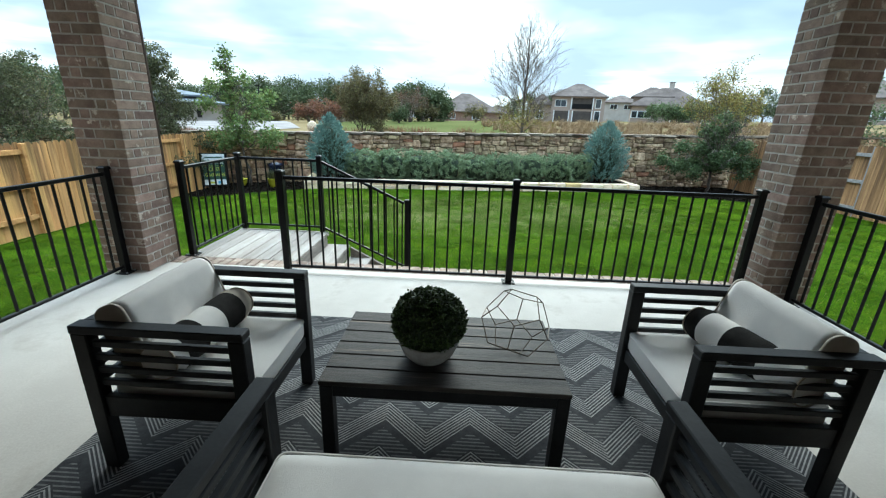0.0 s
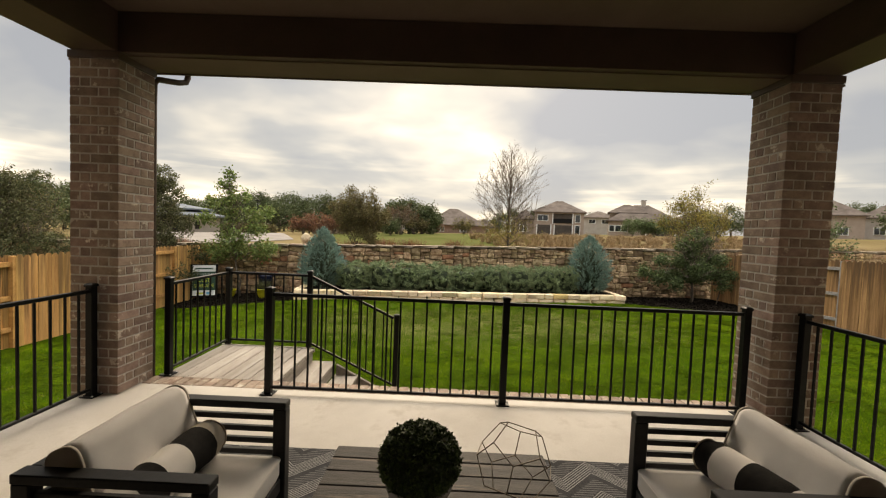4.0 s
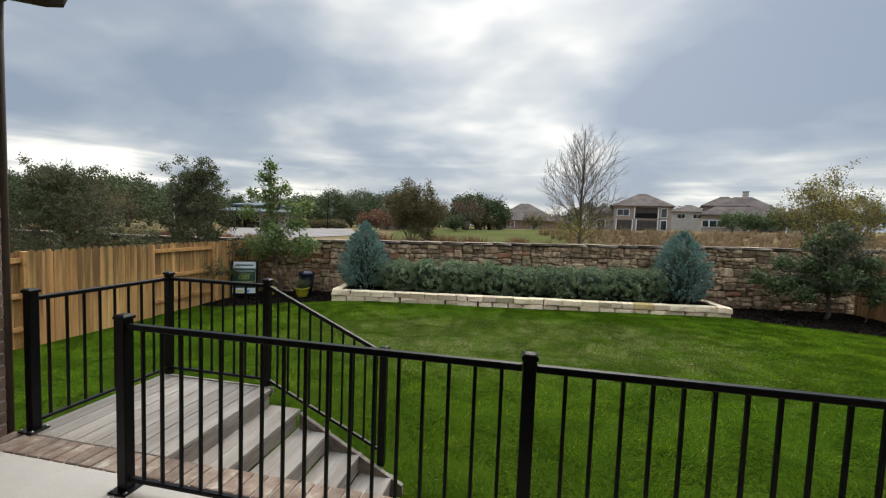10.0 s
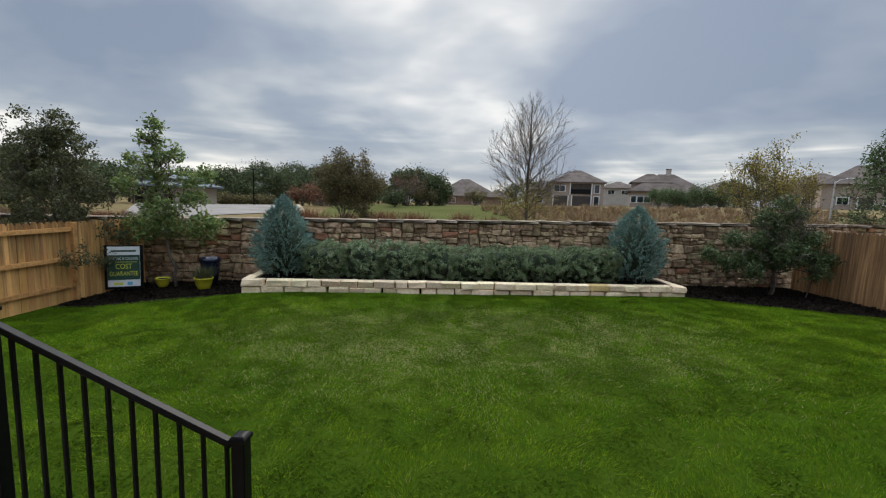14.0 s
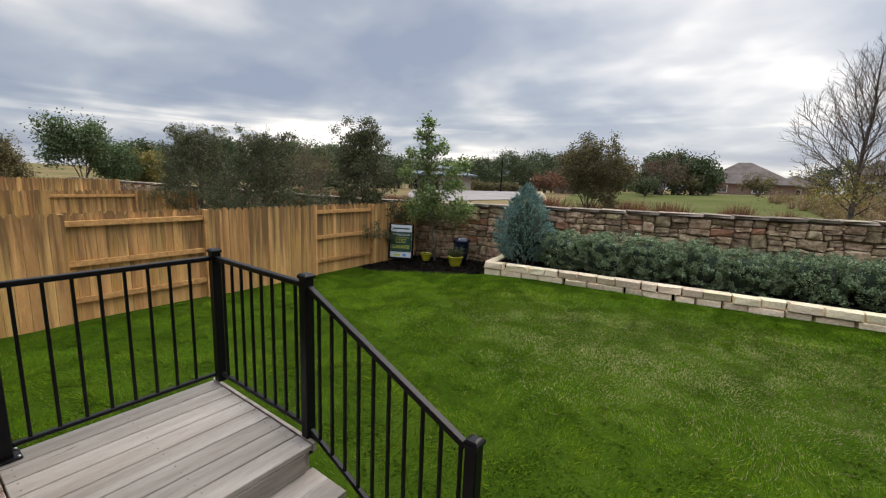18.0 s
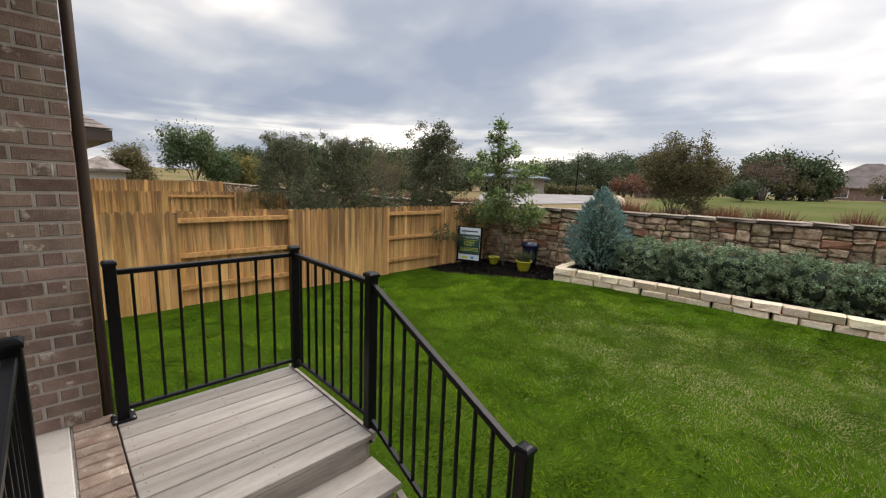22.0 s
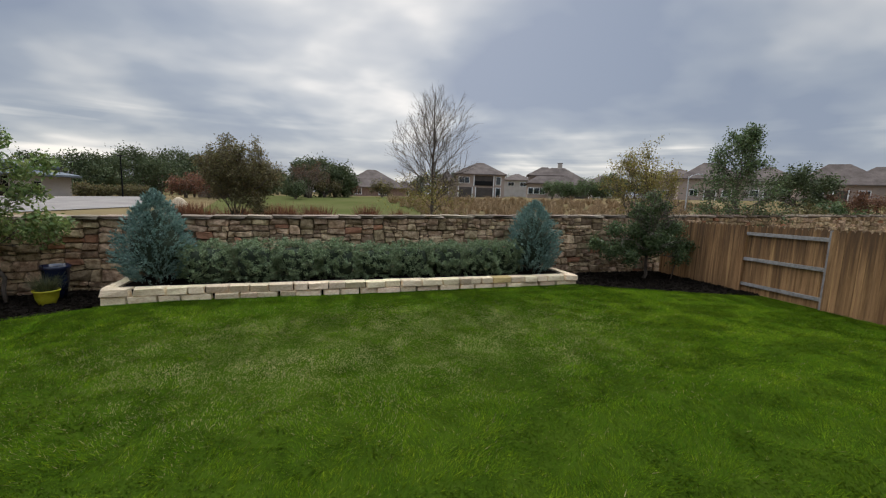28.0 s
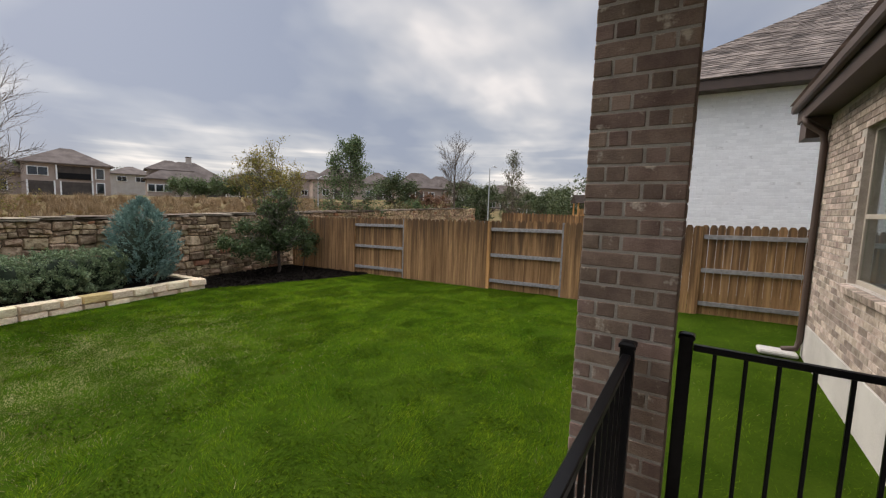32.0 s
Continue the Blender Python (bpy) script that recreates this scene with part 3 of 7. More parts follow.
def brick_mesh(name, lx, ly, lz, mat, worn=0.004):
    bm = box(-lx / 2, lx / 2, -ly / 2, ly / 2, -lz / 2, lz / 2, worn)
    me = bpy.data.meshes.new(name)
    bm.to_mesh(me)
    bm.free()
    me.materials.append(mat)
    return me


# ---- plan ----
LINE_Y, SLAB_EDGE, BRICK_EDGE = 0.0, 0.10, 0.30       # railing line, concrete's edge, brick border's edge
SIDE_L, SIDE_R = -1.42, 4.52                           # railing lines at the patio's sides
BACK_Y = -5.2                                          # house wall behind the seats
WING_Y = -1.68                                         # house walls beside the patio
COL = 0.417
COL_L, COL_R = (-1.442, 0.042), (4.503, 0.042)             # centres of the brick columns
COL_H = 2.78
RAIL_H = 0.915
FENCE_L, FENCE_R = -6.4, 12.0
BED_A = Vector((-3.2, 8.8))                            # front corner of the planting bed
BED_DIR = Vector((0.9894, 0.1452))
BED_N = Vector((-0.1452, 0.9894))
BED_LEN, BED_DEEP, WALL_OFF = 11.1, 1.5, 1.56


def along(u, v):
    """Plan place u along the bed's front edge and v behind it."""
    p = BED_A + BED_DIR * u + BED_N * v
    return p.x, p.y


def lawn_z(x, y):
    left = -0.042 * max(0.0, -2.0 - max(x, -9.0))
    right = 0.019 * max(0.0, min(x, 14.0) - 1.0) - 0.0020 * (y - 3.0) * max(0.0, min(x, 14.0))
    return -0.765 + left + right


def wall_top(u):
    return 0.81 + 0.0215 * max(-3.0, u + 2.0)


def far_z(x, y):
    """Ground beyond the stone wall: a verge, then a gentle rise to the houses."""
    v = (Vector((x, y)) - BED_A).dot(BED_N) - WALL_OFF
    if v < 0.3:
        return lawn_z(x, y)
    s = min(1.0, max(0.0, (v - 0.3) / 1.2))
    far = min(1.0, max(0.0, (v - 8) / 22.0))
    rise = -0.25 * (1 - far) + far * (0.9 + 0.027 * max(-70.0, min(110.0, x)))
    return lawn_z(x, y) * (1 - s) + rise * s + 0.06 * math.sin(x * 0.11) * s * (1 - far)


# ---- ground ----


def build_ground():
    xs = sorted({*np.linspace(-14, 22, 73).round(3), *np.linspace(-90, 120, 85).round(3), -1500, -700, -350, -180, 200, 350, 700, 1500})
    ys = sorted({*np.linspace(-8, 18, 66).round(3), *np.linspace(18, 120, 52).round(3), -1500, -600, -200, -90, -40, -20, -12, 160, 260, 500, 900, 1800})
    vs = [(x, y, far_z(x, y)) for y in ys for x in xs]
    w = len(xs)
    fs = [(j * w + i, j * w + i + 1, (j + 1) * w + i + 1, (j + 1) * w + i) for j in range(len(ys) - 1) for i in range(w - 1)]
    me = mesh_from("ground", vs, fs, M["soil"], True)
    me.materials.append(M["field"])
    for p in me.polygons:
        c = p.center
        v = (Vector((c.x, c.y)) - BED_A).dot(BED_N) - WALL_OFF
        p.material_index = 1 if v > 0.2 or c.x < FENCE_L - 12 or c.x > FENCE_R + 2 else 0
    tagged(new("ground", me), "green lawn soil running into a winter field beyond the wall", "ground", kind="structure")


build_ground()


def value_noise(x, y, size, seed):
    """Smooth noise between 0 and 1 over the plan, with cells of that size."""
    lattice = np.random.default_rng(seed).uniform(0, 1, (128, 128))
    u, v = x / size + 40.0, y / size + 40.0
    i, j = np.floor(u).astype(int), np.floor(v).astype(int)
    fu, fv = u - i, v - j
    fu, fv = fu * fu * (3 - 2 * fu), fv * fv * (3 - 2 * fv)
    at = lambda a, b: lattice[a % 128, b % 128]
    return (at(i, j) * (1 - fu) + at(i + 1, j) * fu) * (1 - fv) + (at(i, j + 1) * (1 - fu) + at(i + 1, j + 1) * fu) * fv


def build_lawn():
    """Grass blades over the yard in uneven tufts, thicker towards the patio, with a worn stretch across the middle."""
    rng = np.random.default_rng(7)
    n = 980000
    x = rng.uniform(-6.3, 12.0, n)
    y = 0.32 + (11.9 - 0.32) * rng.uniform(0, 1, n) ** 1.35
    side = rng.uniform(0, 1, n) < 0.06
    y = np.where(side & ((x > 4.9) | (x < -1.9)), rng.uniform(-5, 0.4, n), y)
    u = (x - BED_A.x) * BED_DIR.x + (y - BED_A.y) * BED_DIR.y
    v = (x - BED_A.x) * BED_N.x + (y - BED_A.y) * BED_N.y
    curve_l = -0.15 - 0.75 * np.clip((-u - 0.1) / 2.2, 0, 1) ** 1.3
    curve_r = -0.1 - 2.0 * np.clip((u - 11.1) / 3.3, 0, 1.15) ** 0.95
    edge = np.where(u < -0.05, curve_l, np.where(u > 11.15, curve_r, -0.03))
    keep = v < edge + rng.normal(0, 0.025, n)
    keep &= ~((x > -1.25) & (x < 1.15) & (y < 1.46))
    keep &= ~((x > 1.05) & (x < 4.9) & (y < 0.34)) & ~((x > 4.7) & (y < WING_Y + 0.02)) & ~((x < -1.2) & (y < WING_Y + 0.02) & (x > -4.5))
    x, y = x[keep], y[keep]
    n = len(x)
    tuft = value_noise(x, y * 1.6, 0.09, 1) * 0.6 + value_noise(x, y, 0.24, 2) * 0.4
    broad = value_noise(x, y * 1.3, 0.75, 3) * 0.55 + value_noise(x, y * 1.2, 2.1, 4) * 0.45
    # the worn stretch
    ragged = value_noise(x, y, 0.45, 5) * 0.6 + value_noise(x, y, 0.15, 6) * 0.4
    worn = np.exp(-np.abs((x - 2.2) / 3.7) ** 3 - np.abs((y - 6.25 - 0.1 * (x - 2)) / 1.6) ** 2.4) * np.clip(ragged * 1.7 - 0.05, 0, 1)
    z = -0.765 - 0.042 * np.maximum(0, -2 - x) + 0.019 * np.maximum(0, x - 1) - 0.002 * (y - 3) * np.maximum(0, x)
    h = rng.uniform(0.018, 0.040, n) * (0.45 + 1.1 * tuft) * (1 - 0.45 * worn)
    wide = rng.uniform(0.0019, 0.0036, n) * (1 + 0.09 * np.maximum(0, y))
    a = rng.uniform(-1.5, 1.5, n)
    comb = 2 * np.pi * (value_noise(x, y, 0.35, 8) + value_noise(x, y, 1.3, 9))
    lean = (rng.normal(0, 0.6, (n, 2)) + 0.75 * np.stack([np.cos(comb), np.sin(comb)], 1)) * h[:, None]
    # lush, plain, yellow-green and dry blades
    pick = rng.uniform(0, 1, n)
    tone = 0.5 + (broad - 0.5) * 0.9 + (tuft - 0.5) * 1.0
    kind = np.where(pick < 0.62 - 0.75 * (tone - 0.25), 1, np.where(pick > 1.16 - 0.30 * tone, 2, 0))
    kind = np.where(rng.uniform(0, 1, n) < worn * 0.95 + 0.012, 3, kind)
    p = np.stack([x, y, z - 0.004], 1)
    s = np.stack([np.cos(a) * wide, np.sin(a) * wide, np.zeros(n)], 1)
    tip = p + np.concatenate([lean, h[:, None]], 1)
    # every blade turns its upper side to the patio and the sky
    face = np.cross(s, tip - p)
    s *= np.where(face[:, 2] * 2.2 - face[:, 1] * (y + 1.5) - face[:, 0] * (x - 2.0) < 0, -1, 1)[:, None]
    verts = np.stack([p - s, p + s, tip], 1).reshape(-1, 3)
    me = mesh_np("lawn_grass", verts, np.arange(3 * n).reshape(-1, 3), M["grass"])
    for key in ("grass_deep", "grass_lime", "dry_blade"):
        me.materials.append(M[key])
    me.polygons.foreach_set("material_index", kind.astype(np.int32))
    up = np.concatenate([rng.normal(0, 0.3, (n, 2)) - 0.4 * lean / h[:, None], np.ones((n, 1))], 1)
    up /= np.linalg.norm(up, axis=1)[:, None]
    me.polygons.foreach_set("use_smooth", np.ones(n, dtype=bool))
    me.normals_split_custom_set_from_vertices(np.repeat(up, 3, axis=0).tolist())
    tagged(new("lawn_grass", me), "mown green lawn with a worn dry stretch across it", "grass", kind="stuff")


build_lawn()


def sheet(name, poly, z_of, mat, label, category, lift=0.012, cells=0.3):
    """A flat patch of ground cover with its rim turned down, laid on the ground."""
    bm = bmesh.new()
    top = [bm.verts.new((x, y, z_of(x, y) + lift)) for x, y in poly]
    low = [bm.verts.new((x, y, z_of(x, y) - 0.05)) for x, y in poly]
    bm.faces.new(top)
    for i in range(len(poly)):
        bm.faces.new((low[i], low[(i + 1) % len(poly)], top[(i + 1) % len(poly)], top[i]))
    bmesh.ops.triangulate(bm, faces=bm.faces[:])
    bmesh.ops.recalc_face_normals(bm, faces=bm.faces[:])
    return tagged(part(name, bm, mat), label, category, kind="structure")


def chips(name, poly_test, u0, u1, v0, v1, count, seed, parent_z):
    """Loose mulch chips over a bed."""
    rng = np.random.default_rng(seed)
    u, v = rng.uniform(u0, u1, count), rng.uniform(v0, v1, count)
    keep = poly_test(u, v)
    u, v = u[keep], v[keep]
    n = len(u)
    x = BED_A.x + BED_DIR.x * u + BED_N.x * v
    y = BED_A.y + BED_DIR.y * u + BED_N.y * v
    z = parent_z(x, y) + rng.uniform(0.0, 0.03, n)
    p = np.stack([x, y, z], 1)
    d = rng.normal(0, 1, (n, 3)) * [1, 1, 0.45]
    d /= np.linalg.norm(d, axis=1)[:, None]
    e = np.cross(d, rng.normal(0, 1, (n, 3)))
    e /= np.linalg.norm(e, axis=1)[:, None]
    d *= rng.uniform(0.015, 0.05, n)[:, None]
    e *= rng.uniform(0.006, 0.016, n)[:, None]
    verts = np.stack([p - d - e, p + d - e, p + d + e, p - d + e], 1).reshape(-1, 3)
    me = mesh_np(name, verts, np.arange(4 * n).reshape(-1, 4), M["mulch"])
    return tagged(new(name, me), "loose black bark mulch chips", "mulch", kind="stuff")


def lawn_np(x, y):
    return -0.765 - 0.042 * np.maximum(0, -2 - x) + 0.019 * np.maximum(0, x - 1) - 0.002 * (y - 3) * np.maximum(0, x)


left_bed = [along(0.0, 0.0), along(0.0, 1.7), along(-3.6, 1.7), along(-3.3, -0.95), along(-2.4, -0.95), along(-1.5, -0.7), along(-0.7, -0.35)]
sheet("mulch_bed", left_bed, lawn_z, M["mulch"], "black mulch bed in the fence corner", "mulch bed")
right_bed = [along(11.1, -0.08), along(11.9, -0.62), along(12.7, -1.1), along(13.5, -1.57), along(14.3, -2.02), along(15.0, -2.3), along(16.0, 1.7), along(11.1, 1.7)]
sheet("mulch_bed", right_bed, lawn_z, M["mulch"], "black mulch bed round a young oak", "mulch bed")
chips("mulch_chips", lambda u, v: (v > -0.15 - 0.75 * np.clip((-u - 0.1) / 2.2, 0, 1) ** 1.3), -3.2, 0.0, -0.95, 1.5, 5000, 3, lambda x, y: lawn_np(x, y) + 0.01)
chips("mulch_chips", lambda u, v: (v > -0.1 - 2.0 * np.clip((u - 11.1) / 3.3, 0, 1.15) ** 0.95), 11.1, 15.4, -2.3, 1.5, 8500, 4, lambda x, y: lawn_np(x, y) + 0.01)


# ---- patio, columns, roof over it ----


def build_patio():
    floor = part("patio_floor", prism([(SIDE_L - 0.12, BACK_Y), (SIDE_R + 0.12, BACK_Y), (SIDE_R + 0.12, SLAB_EDGE), (SIDE_L - 0.12, SLAB_EDGE)], -1.05, 0.0, bevel=0.006), M["concrete"])
    tagged(floor, "smooth pale concrete patio slab", "floor", kind="structure")
    border = thing("patio_border", (0, 0, 0), "weathered red-brown brick border along the patio edge", "brick border", kind="structure")
    part("mortar_bed", prism([(COL_L[0] + COL / 2 - 0.02, SLAB_EDGE + 0.003), (SIDE_R + 0.12, SLAB_EDGE + 0.003), (SIDE_R + 0.12, BRICK_EDGE - 0.01), (COL_L[0] + COL / 2 - 0.02, BRICK_EDGE - 0.01)], -1.05, -0.012), M["mortar"], border)
    me = brick_mesh("brick", 0.086, BRICK_EDGE - SLAB_EDGE - 0.012, 0.06, M["edge_brick"], 0.005)
    rng = random.Random(2)
    x = COL_L[0] + COL / 2 + 0.03
    while x < SIDE_R + 0.1:
        ob = new("brick", me)
        ob.matrix_world = pose(x, (SLAB_EDGE + BRICK_EDGE) / 2 + 0.004, -0.032 + rng.uniform(-0.002, 0.002), 0, 0, rng.uniform(-1, 1))
        under(ob, border)
        x += 0.096
    face = thing("patio_edge_wall", (0, 0, 0), "brown brick face below the patio edge", "brick wall", kind="structure")
    me = brick_mesh("brick", 0.235, 0.08, 0.069, M["edge_brick"], 0.004)
    for row in range(9):
        x = COL_L[0] + COL / 2 + (0.06 if row % 2 else 0.18)
        while x < SIDE_R + 0.1:
            ob = new("brick", me)
            ob.matrix_world = pose(x, BRICK_EDGE - 0.045, -0.105 - row * 0.079)
            under(ob, face)
            x += 0.245


build_patio()


def build_column(cx, cy, name, label):
    col = thing(name, (cx, cy, 0), label, "column", "brick columns", kind="structure")
    h = COL / 2
    part("mortar_core", box(-h + 0.004, h - 0.004, -h + 0.004, h - 0.004, -0.9, COL_H + 0.06), M["mortar"], col)
    long, half, end, j, lz = 0.236, 0.079, 0.078, 0.012, 0.067
    me_long = brick_mesh("brick", long, end, lz, M["brick"])
    me_half = brick_mesh("brick", half, end, lz, M["brick"])
    rng = random.Random(cx)
    rows = int((COL_H + 0.075) / 0.079)
    for r in range(-1, rows):
        z = 0.0395 + r * 0.079
        flip = -1 if r % 2 else 1
        for k in range(4):
            turn = Matrix.Rotation(k * math.pi / 2, 4, "Z")
            for me, x in ((me_long, -h + long / 2), (me_half, -h + long + j + half / 2)):
                ob = new("brick", me)
                under(ob, col)
                ob.matrix_basis = turn @ Matrix.Translation((flip * x, -h + end / 2 + rng.uniform(-0.001, 0.002), z)) @ (Matrix.Rotation(math.pi, 4, "Z") if rng.random() < 0.5 else Matrix.Identity(4))
    part("cap_board", box(-h - 0.012, h + 0.012, -h - 0.012, h + 0.012, COL_H + 0.062, COL_H + 0.124, 0.004), M["trim"], col, "dark painted cap board")


build_column(*COL_L, "brick_column", "brown brick column with a painted cap board")
build_column(*COL_R, "brick_column", "brown brick column with a painted cap board")


def build_patio_roof():
    z0, z1 = COL_H + 0.125, COL_H + 0.46
    w = 0.15
    front = part("beam_front", box(COL_L[0] - COL / 2, COL_R[0] + COL / 2, COL_L[1] - 0.19, COL_L[1] + 0.19, z0, z1, 0.004), M["trim"])
    tagged(front, "dark brown painted beam over the patio front", "beam", kind="structure")
    strip = part("trim_strip", box(COL_L[0] + COL / 2, COL_R[0] - COL / 2, COL_L[1] - 0.13, COL_L[1] + 0.13, z0 - 0.012, z0 - 0.001), M["soffit"], front)
    for n, x in (("beam_left", COL_L[0]), ("beam_right", COL_R[0])):
        tagged(part(n, box(x - 0.19, x + 0.19, BACK_Y, COL_L[1] - 0.193, z0, z1, 0.004), M["trim"]), "dark brown painted beam along the patio side", "beam", kind="structure")
    tagged(part("ceiling", box(COL_L[0] - 0.19, COL_R[0] + 0.19, BACK_Y, COL_L[1] + 0.19, z1 + 0.002, z1 + 0.03), M["soffit"]), "brown painted patio ceiling", "ceiling", kind="structure")
    eave = thing("patio_eave", (0, 0, 0), "dark brown eave with gutter over the patio", "eave", kind="structure")
    part("soffit", box(COL_L[0] - 0.6, COL_R[0] + 0.6, COL_L[1] + 0.193, COL_L[1] + 0.45, 2.975, 2.995), M["soffit"], eave)
    part("fascia", box(COL_L[0] - 0.6, COL_R[0] + 0.6, COL_L[1] + 0.453, COL_L[1] + 0.478, 2.965, z1 + 0.16, 0.003), M["trim"], eave)
    bm = prism([(0, 0), (0.12, 0), (0.12, 0.10), (0.105, 0.10), (0.09, 0.015), (0, 0.015)], 0, COL_R[0] - COL_L[0] + 1.2)
    bmesh.ops.transform(bm, matrix=Matrix(((0, 0, 1, COL_L[0] - 0.6), (1, 0, 0, COL_L[1] + 0.48), (0, 1, 0, z1 - 0.02), (0, 0, 0, 1))), verts=bm.verts[:])
    part("gutter", bm, M["trim"], eave)
    roof = thing("patio_roof", (0, 0, 0), "grey-brown shingle roof over the patio and house", "roof", kind="structure")
    y1, z = COL_L[1] + 0.52, z1 + 0.17
    bm = bmesh.new()
    pts = [(COL_L[0] - 0.62, y1, z), (COL_R[0] + 0.62, y1, z), (12.2, -13, z + 0.0), (-8, -13, z), (0.5, -6.2, z + 3.3), (3.2, -6.2, z + 3.3)]
    vs = [bm.verts.new(p) for p in pts]
    for f in ((0, 1, 5, 4), (1, 2, 5), (2, 3, 4, 5), (3, 0, 4)):
        bm.faces.new([vs[i] for i in f])
    geom = bmesh.ops.solidify(bm, geom=bm.faces[:], thickness=0.06)
    part("roof_slope", bm, M["shingle"], roof)


build_patio_roof()


def build_downspout(name, points, size, label):
    """A rectangular downpipe."""
    d = thing(name, points[0], label, "downspout", kind="structure")
    bm = bmesh.new()
    o = Vector(points[0])
    tube(bm, [Vector(p) - o for p in points], size, 8)
    part("pipe", bm, M["trim"], d, smooth=True)
    return d


zz = COL_H + 0.12
build_downspout("downspout", [(-1.13, 0.56, zz + 0.30), (-1.13, 0.56, zz + 0.06), (-1.14, 0.55, zz + 0.01), (-1.17, 0.48, zz - 0.02), (-1.255, 0.32, zz - 0.05), (-1.268, 0.285, zz - 0.1), (-1.268, 0.28, zz - 0.3), (-1.268, 0.28, -0.7)], 0.028, "dark brown downspout beside the brick column")

# ---- railings ----
BAR, GAP = 0.016, 0.1165


def post_mesh(h):
    bm = box(-0.029, 0.029, -0.029, 0.029, 0.0, h - 0.014, 0.004)
    return bm


def rail_post(parent, x, y, z, h, plate=True):
    p = part("post", post_mesh(h), M["black_metal"], parent)
    p.location = (x, y, z)
    # a cast cap with a low domed crown
    bm = bmesh.new()
    rings = [[bm.verts.new((sx * k, sy * k, z)) for sx, sy in ((-1, -1), (1, -1), (1, 1), (-1, 1))] for k, z in ((0.034, h - 0.016), (0.035, h - 0.012), (0.035, h - 0.002), (0.031, h + 0.003), (0.024, h + 0.009), (0.012, h + 0.0125))]
    for lo_ring, hi_ring in zip(rings, rings[1:]):
        for q in range(4):
            bm.faces.new((lo_ring[q], lo_ring[(q + 1) % 4], hi_ring[(q + 1) % 4], hi_ring[q]))
    bm.faces.new(rings[0][::-1])
    bm.faces.new(rings[-1])
    part("post_cap", bm, M["black_metal"], p)
    if plate:
        part("base_plate", box(-0.058, 0.058, -0.058, 0.058, 0.0005, 0.009, 0.002), M["black_metal"], p)
        for sx in (-1, 1):
            for sy in (-1, 1):
                b = part("bolt", lathe([(0.009, 0.009), (0.009, 0.015), (0.005, 0.019)], 8), M["steel"], p)
                b.location = (sx * 0.044, sy * 0.044, 0)
    return p


def rail_panel(parent, a, b, z0, z1, low=0.075, top=RAIL_H, bars=None):
    """Top rail, bottom rail and bars between two posts; z0 and z1 are the floors under them. bars: the first bar's place, the step and the number."""
    a, b = Vector(a), Vector(b)
    run = (b - a).length
    d = (b - a).normalized()
    cut = 0.030
    slope = (z1 - z0) / run
    ang = math.atan2(d.y, d.x)
    tilt = -math.atan(slope)
    mid = (a + b) / 2
    length = (run - 2 * cut) / math.cos(tilt)
    for n, z, hh, ww in (("top_rail", top, 0.030, 0.036), ("bottom_rail", low, 0.024, 0.028)):
        bm = box(-length / 2, length / 2, -ww / 2, ww / 2, -hh, 0, 0.004)
        r = part(n, bm, M["black_metal"], parent)
        r.matrix_basis = Matrix.Translation((mid.x, mid.y, (z0 + z1) / 2 + z)) @ Matrix.Rotation(ang, 4, "Z") @ Matrix.Rotation(tilt, 4, "Y")
    n = max(1, round(run / GAP)) - 1
    first, step, n = bars or (run / (n + 1), run / (n + 1), n)
    me = None
    for i in range(n):
        s = first + step * i
        p = a + d * s
        z = z0 + slope * s
        if me is None:
            bm = box(-BAR / 2, BAR / 2, -BAR / 2, BAR / 2, low - 0.012, top - 0.02, 0.002)
            o = part("baluster", bm, M["black_metal"], parent)
            me = o.data
        else:
            o = new("baluster", me)
            o.parent = parent
        o.matrix_basis = Matrix.Translation((p.x, p.y, z)) @ Matrix.Rotation(ang, 4, "Z")


POST_H = 0.955
front = thing("railing", (0, 0, 0), "black metal railing along the patio front edge", "railing", "patio railings")
for x in (0.0, 2.10, 4.20):
    rail_post(front, x, LINE_Y, 0, POST_H)
rail_panel(front, (0, 0), (2.10, 0), 0, 0)
rail_panel(front, (2.10, 0), (4.20, 0), 0, 0, bars=(0.152, 0.1147, 17))
for side, x, label in ((0, SIDE_L, "black metal railing along one patio side"), (1, SIDE_R, "black metal railing along one patio side")):
    r = thing("railing", (x, 0, 0), label, "railing", "patio railings")
    for y in (-0.215, WING_Y + 0.06):
        rail_post(r, 0, y, 0, POST_H)
    rail_panel(r, (0, WING_Y + 0.06), (0, -0.215), 0, 0)

# ---- wooden landing and steps ----
DX0, DX1, DY0, DY1 = -1.20, -0.07, 0.305, 1.38
RISE, GO = 0.152, 0.287
landing = thing("wooden_landing", (0, 0, 0), "weathered grey wooden landing beside the patio", "landing")
nb = 8
bw = (DX1 + 0.02 - DX0) / nb
for i in range(nb):
    x = DX0 + bw * (i + 0.5)
    b = part("deck_board", box(-bw / 2 + 0.004, bw / 2 - 0.004, -(DY1 - DY0) / 2, (DY1 - DY0) / 2, -0.034, 0, 0.004), M["deck"], landing)
    b.location = (x, (DY0 + DY1) / 2, -0.004)
    for yy in (DY0 + 0.04, (DY0 + DY1) / 2, DY1 - 0.05):
        for sx in (-0.035, 0.035):
            s = part("screw", lathe([(0.0038, -0.001), (0.0038, 0.0008)], 6), M["dark_steel"], landing)
            s.location = (x + sx, yy, -0.004)
part("edge_trim", box(DX0 - 0.01, DX1 + 0.022, DY1 + 0.001, DY1 + 0.024, -0.05, 0.004, 0.002), M["deck"], landing, "pale wooden edge board")
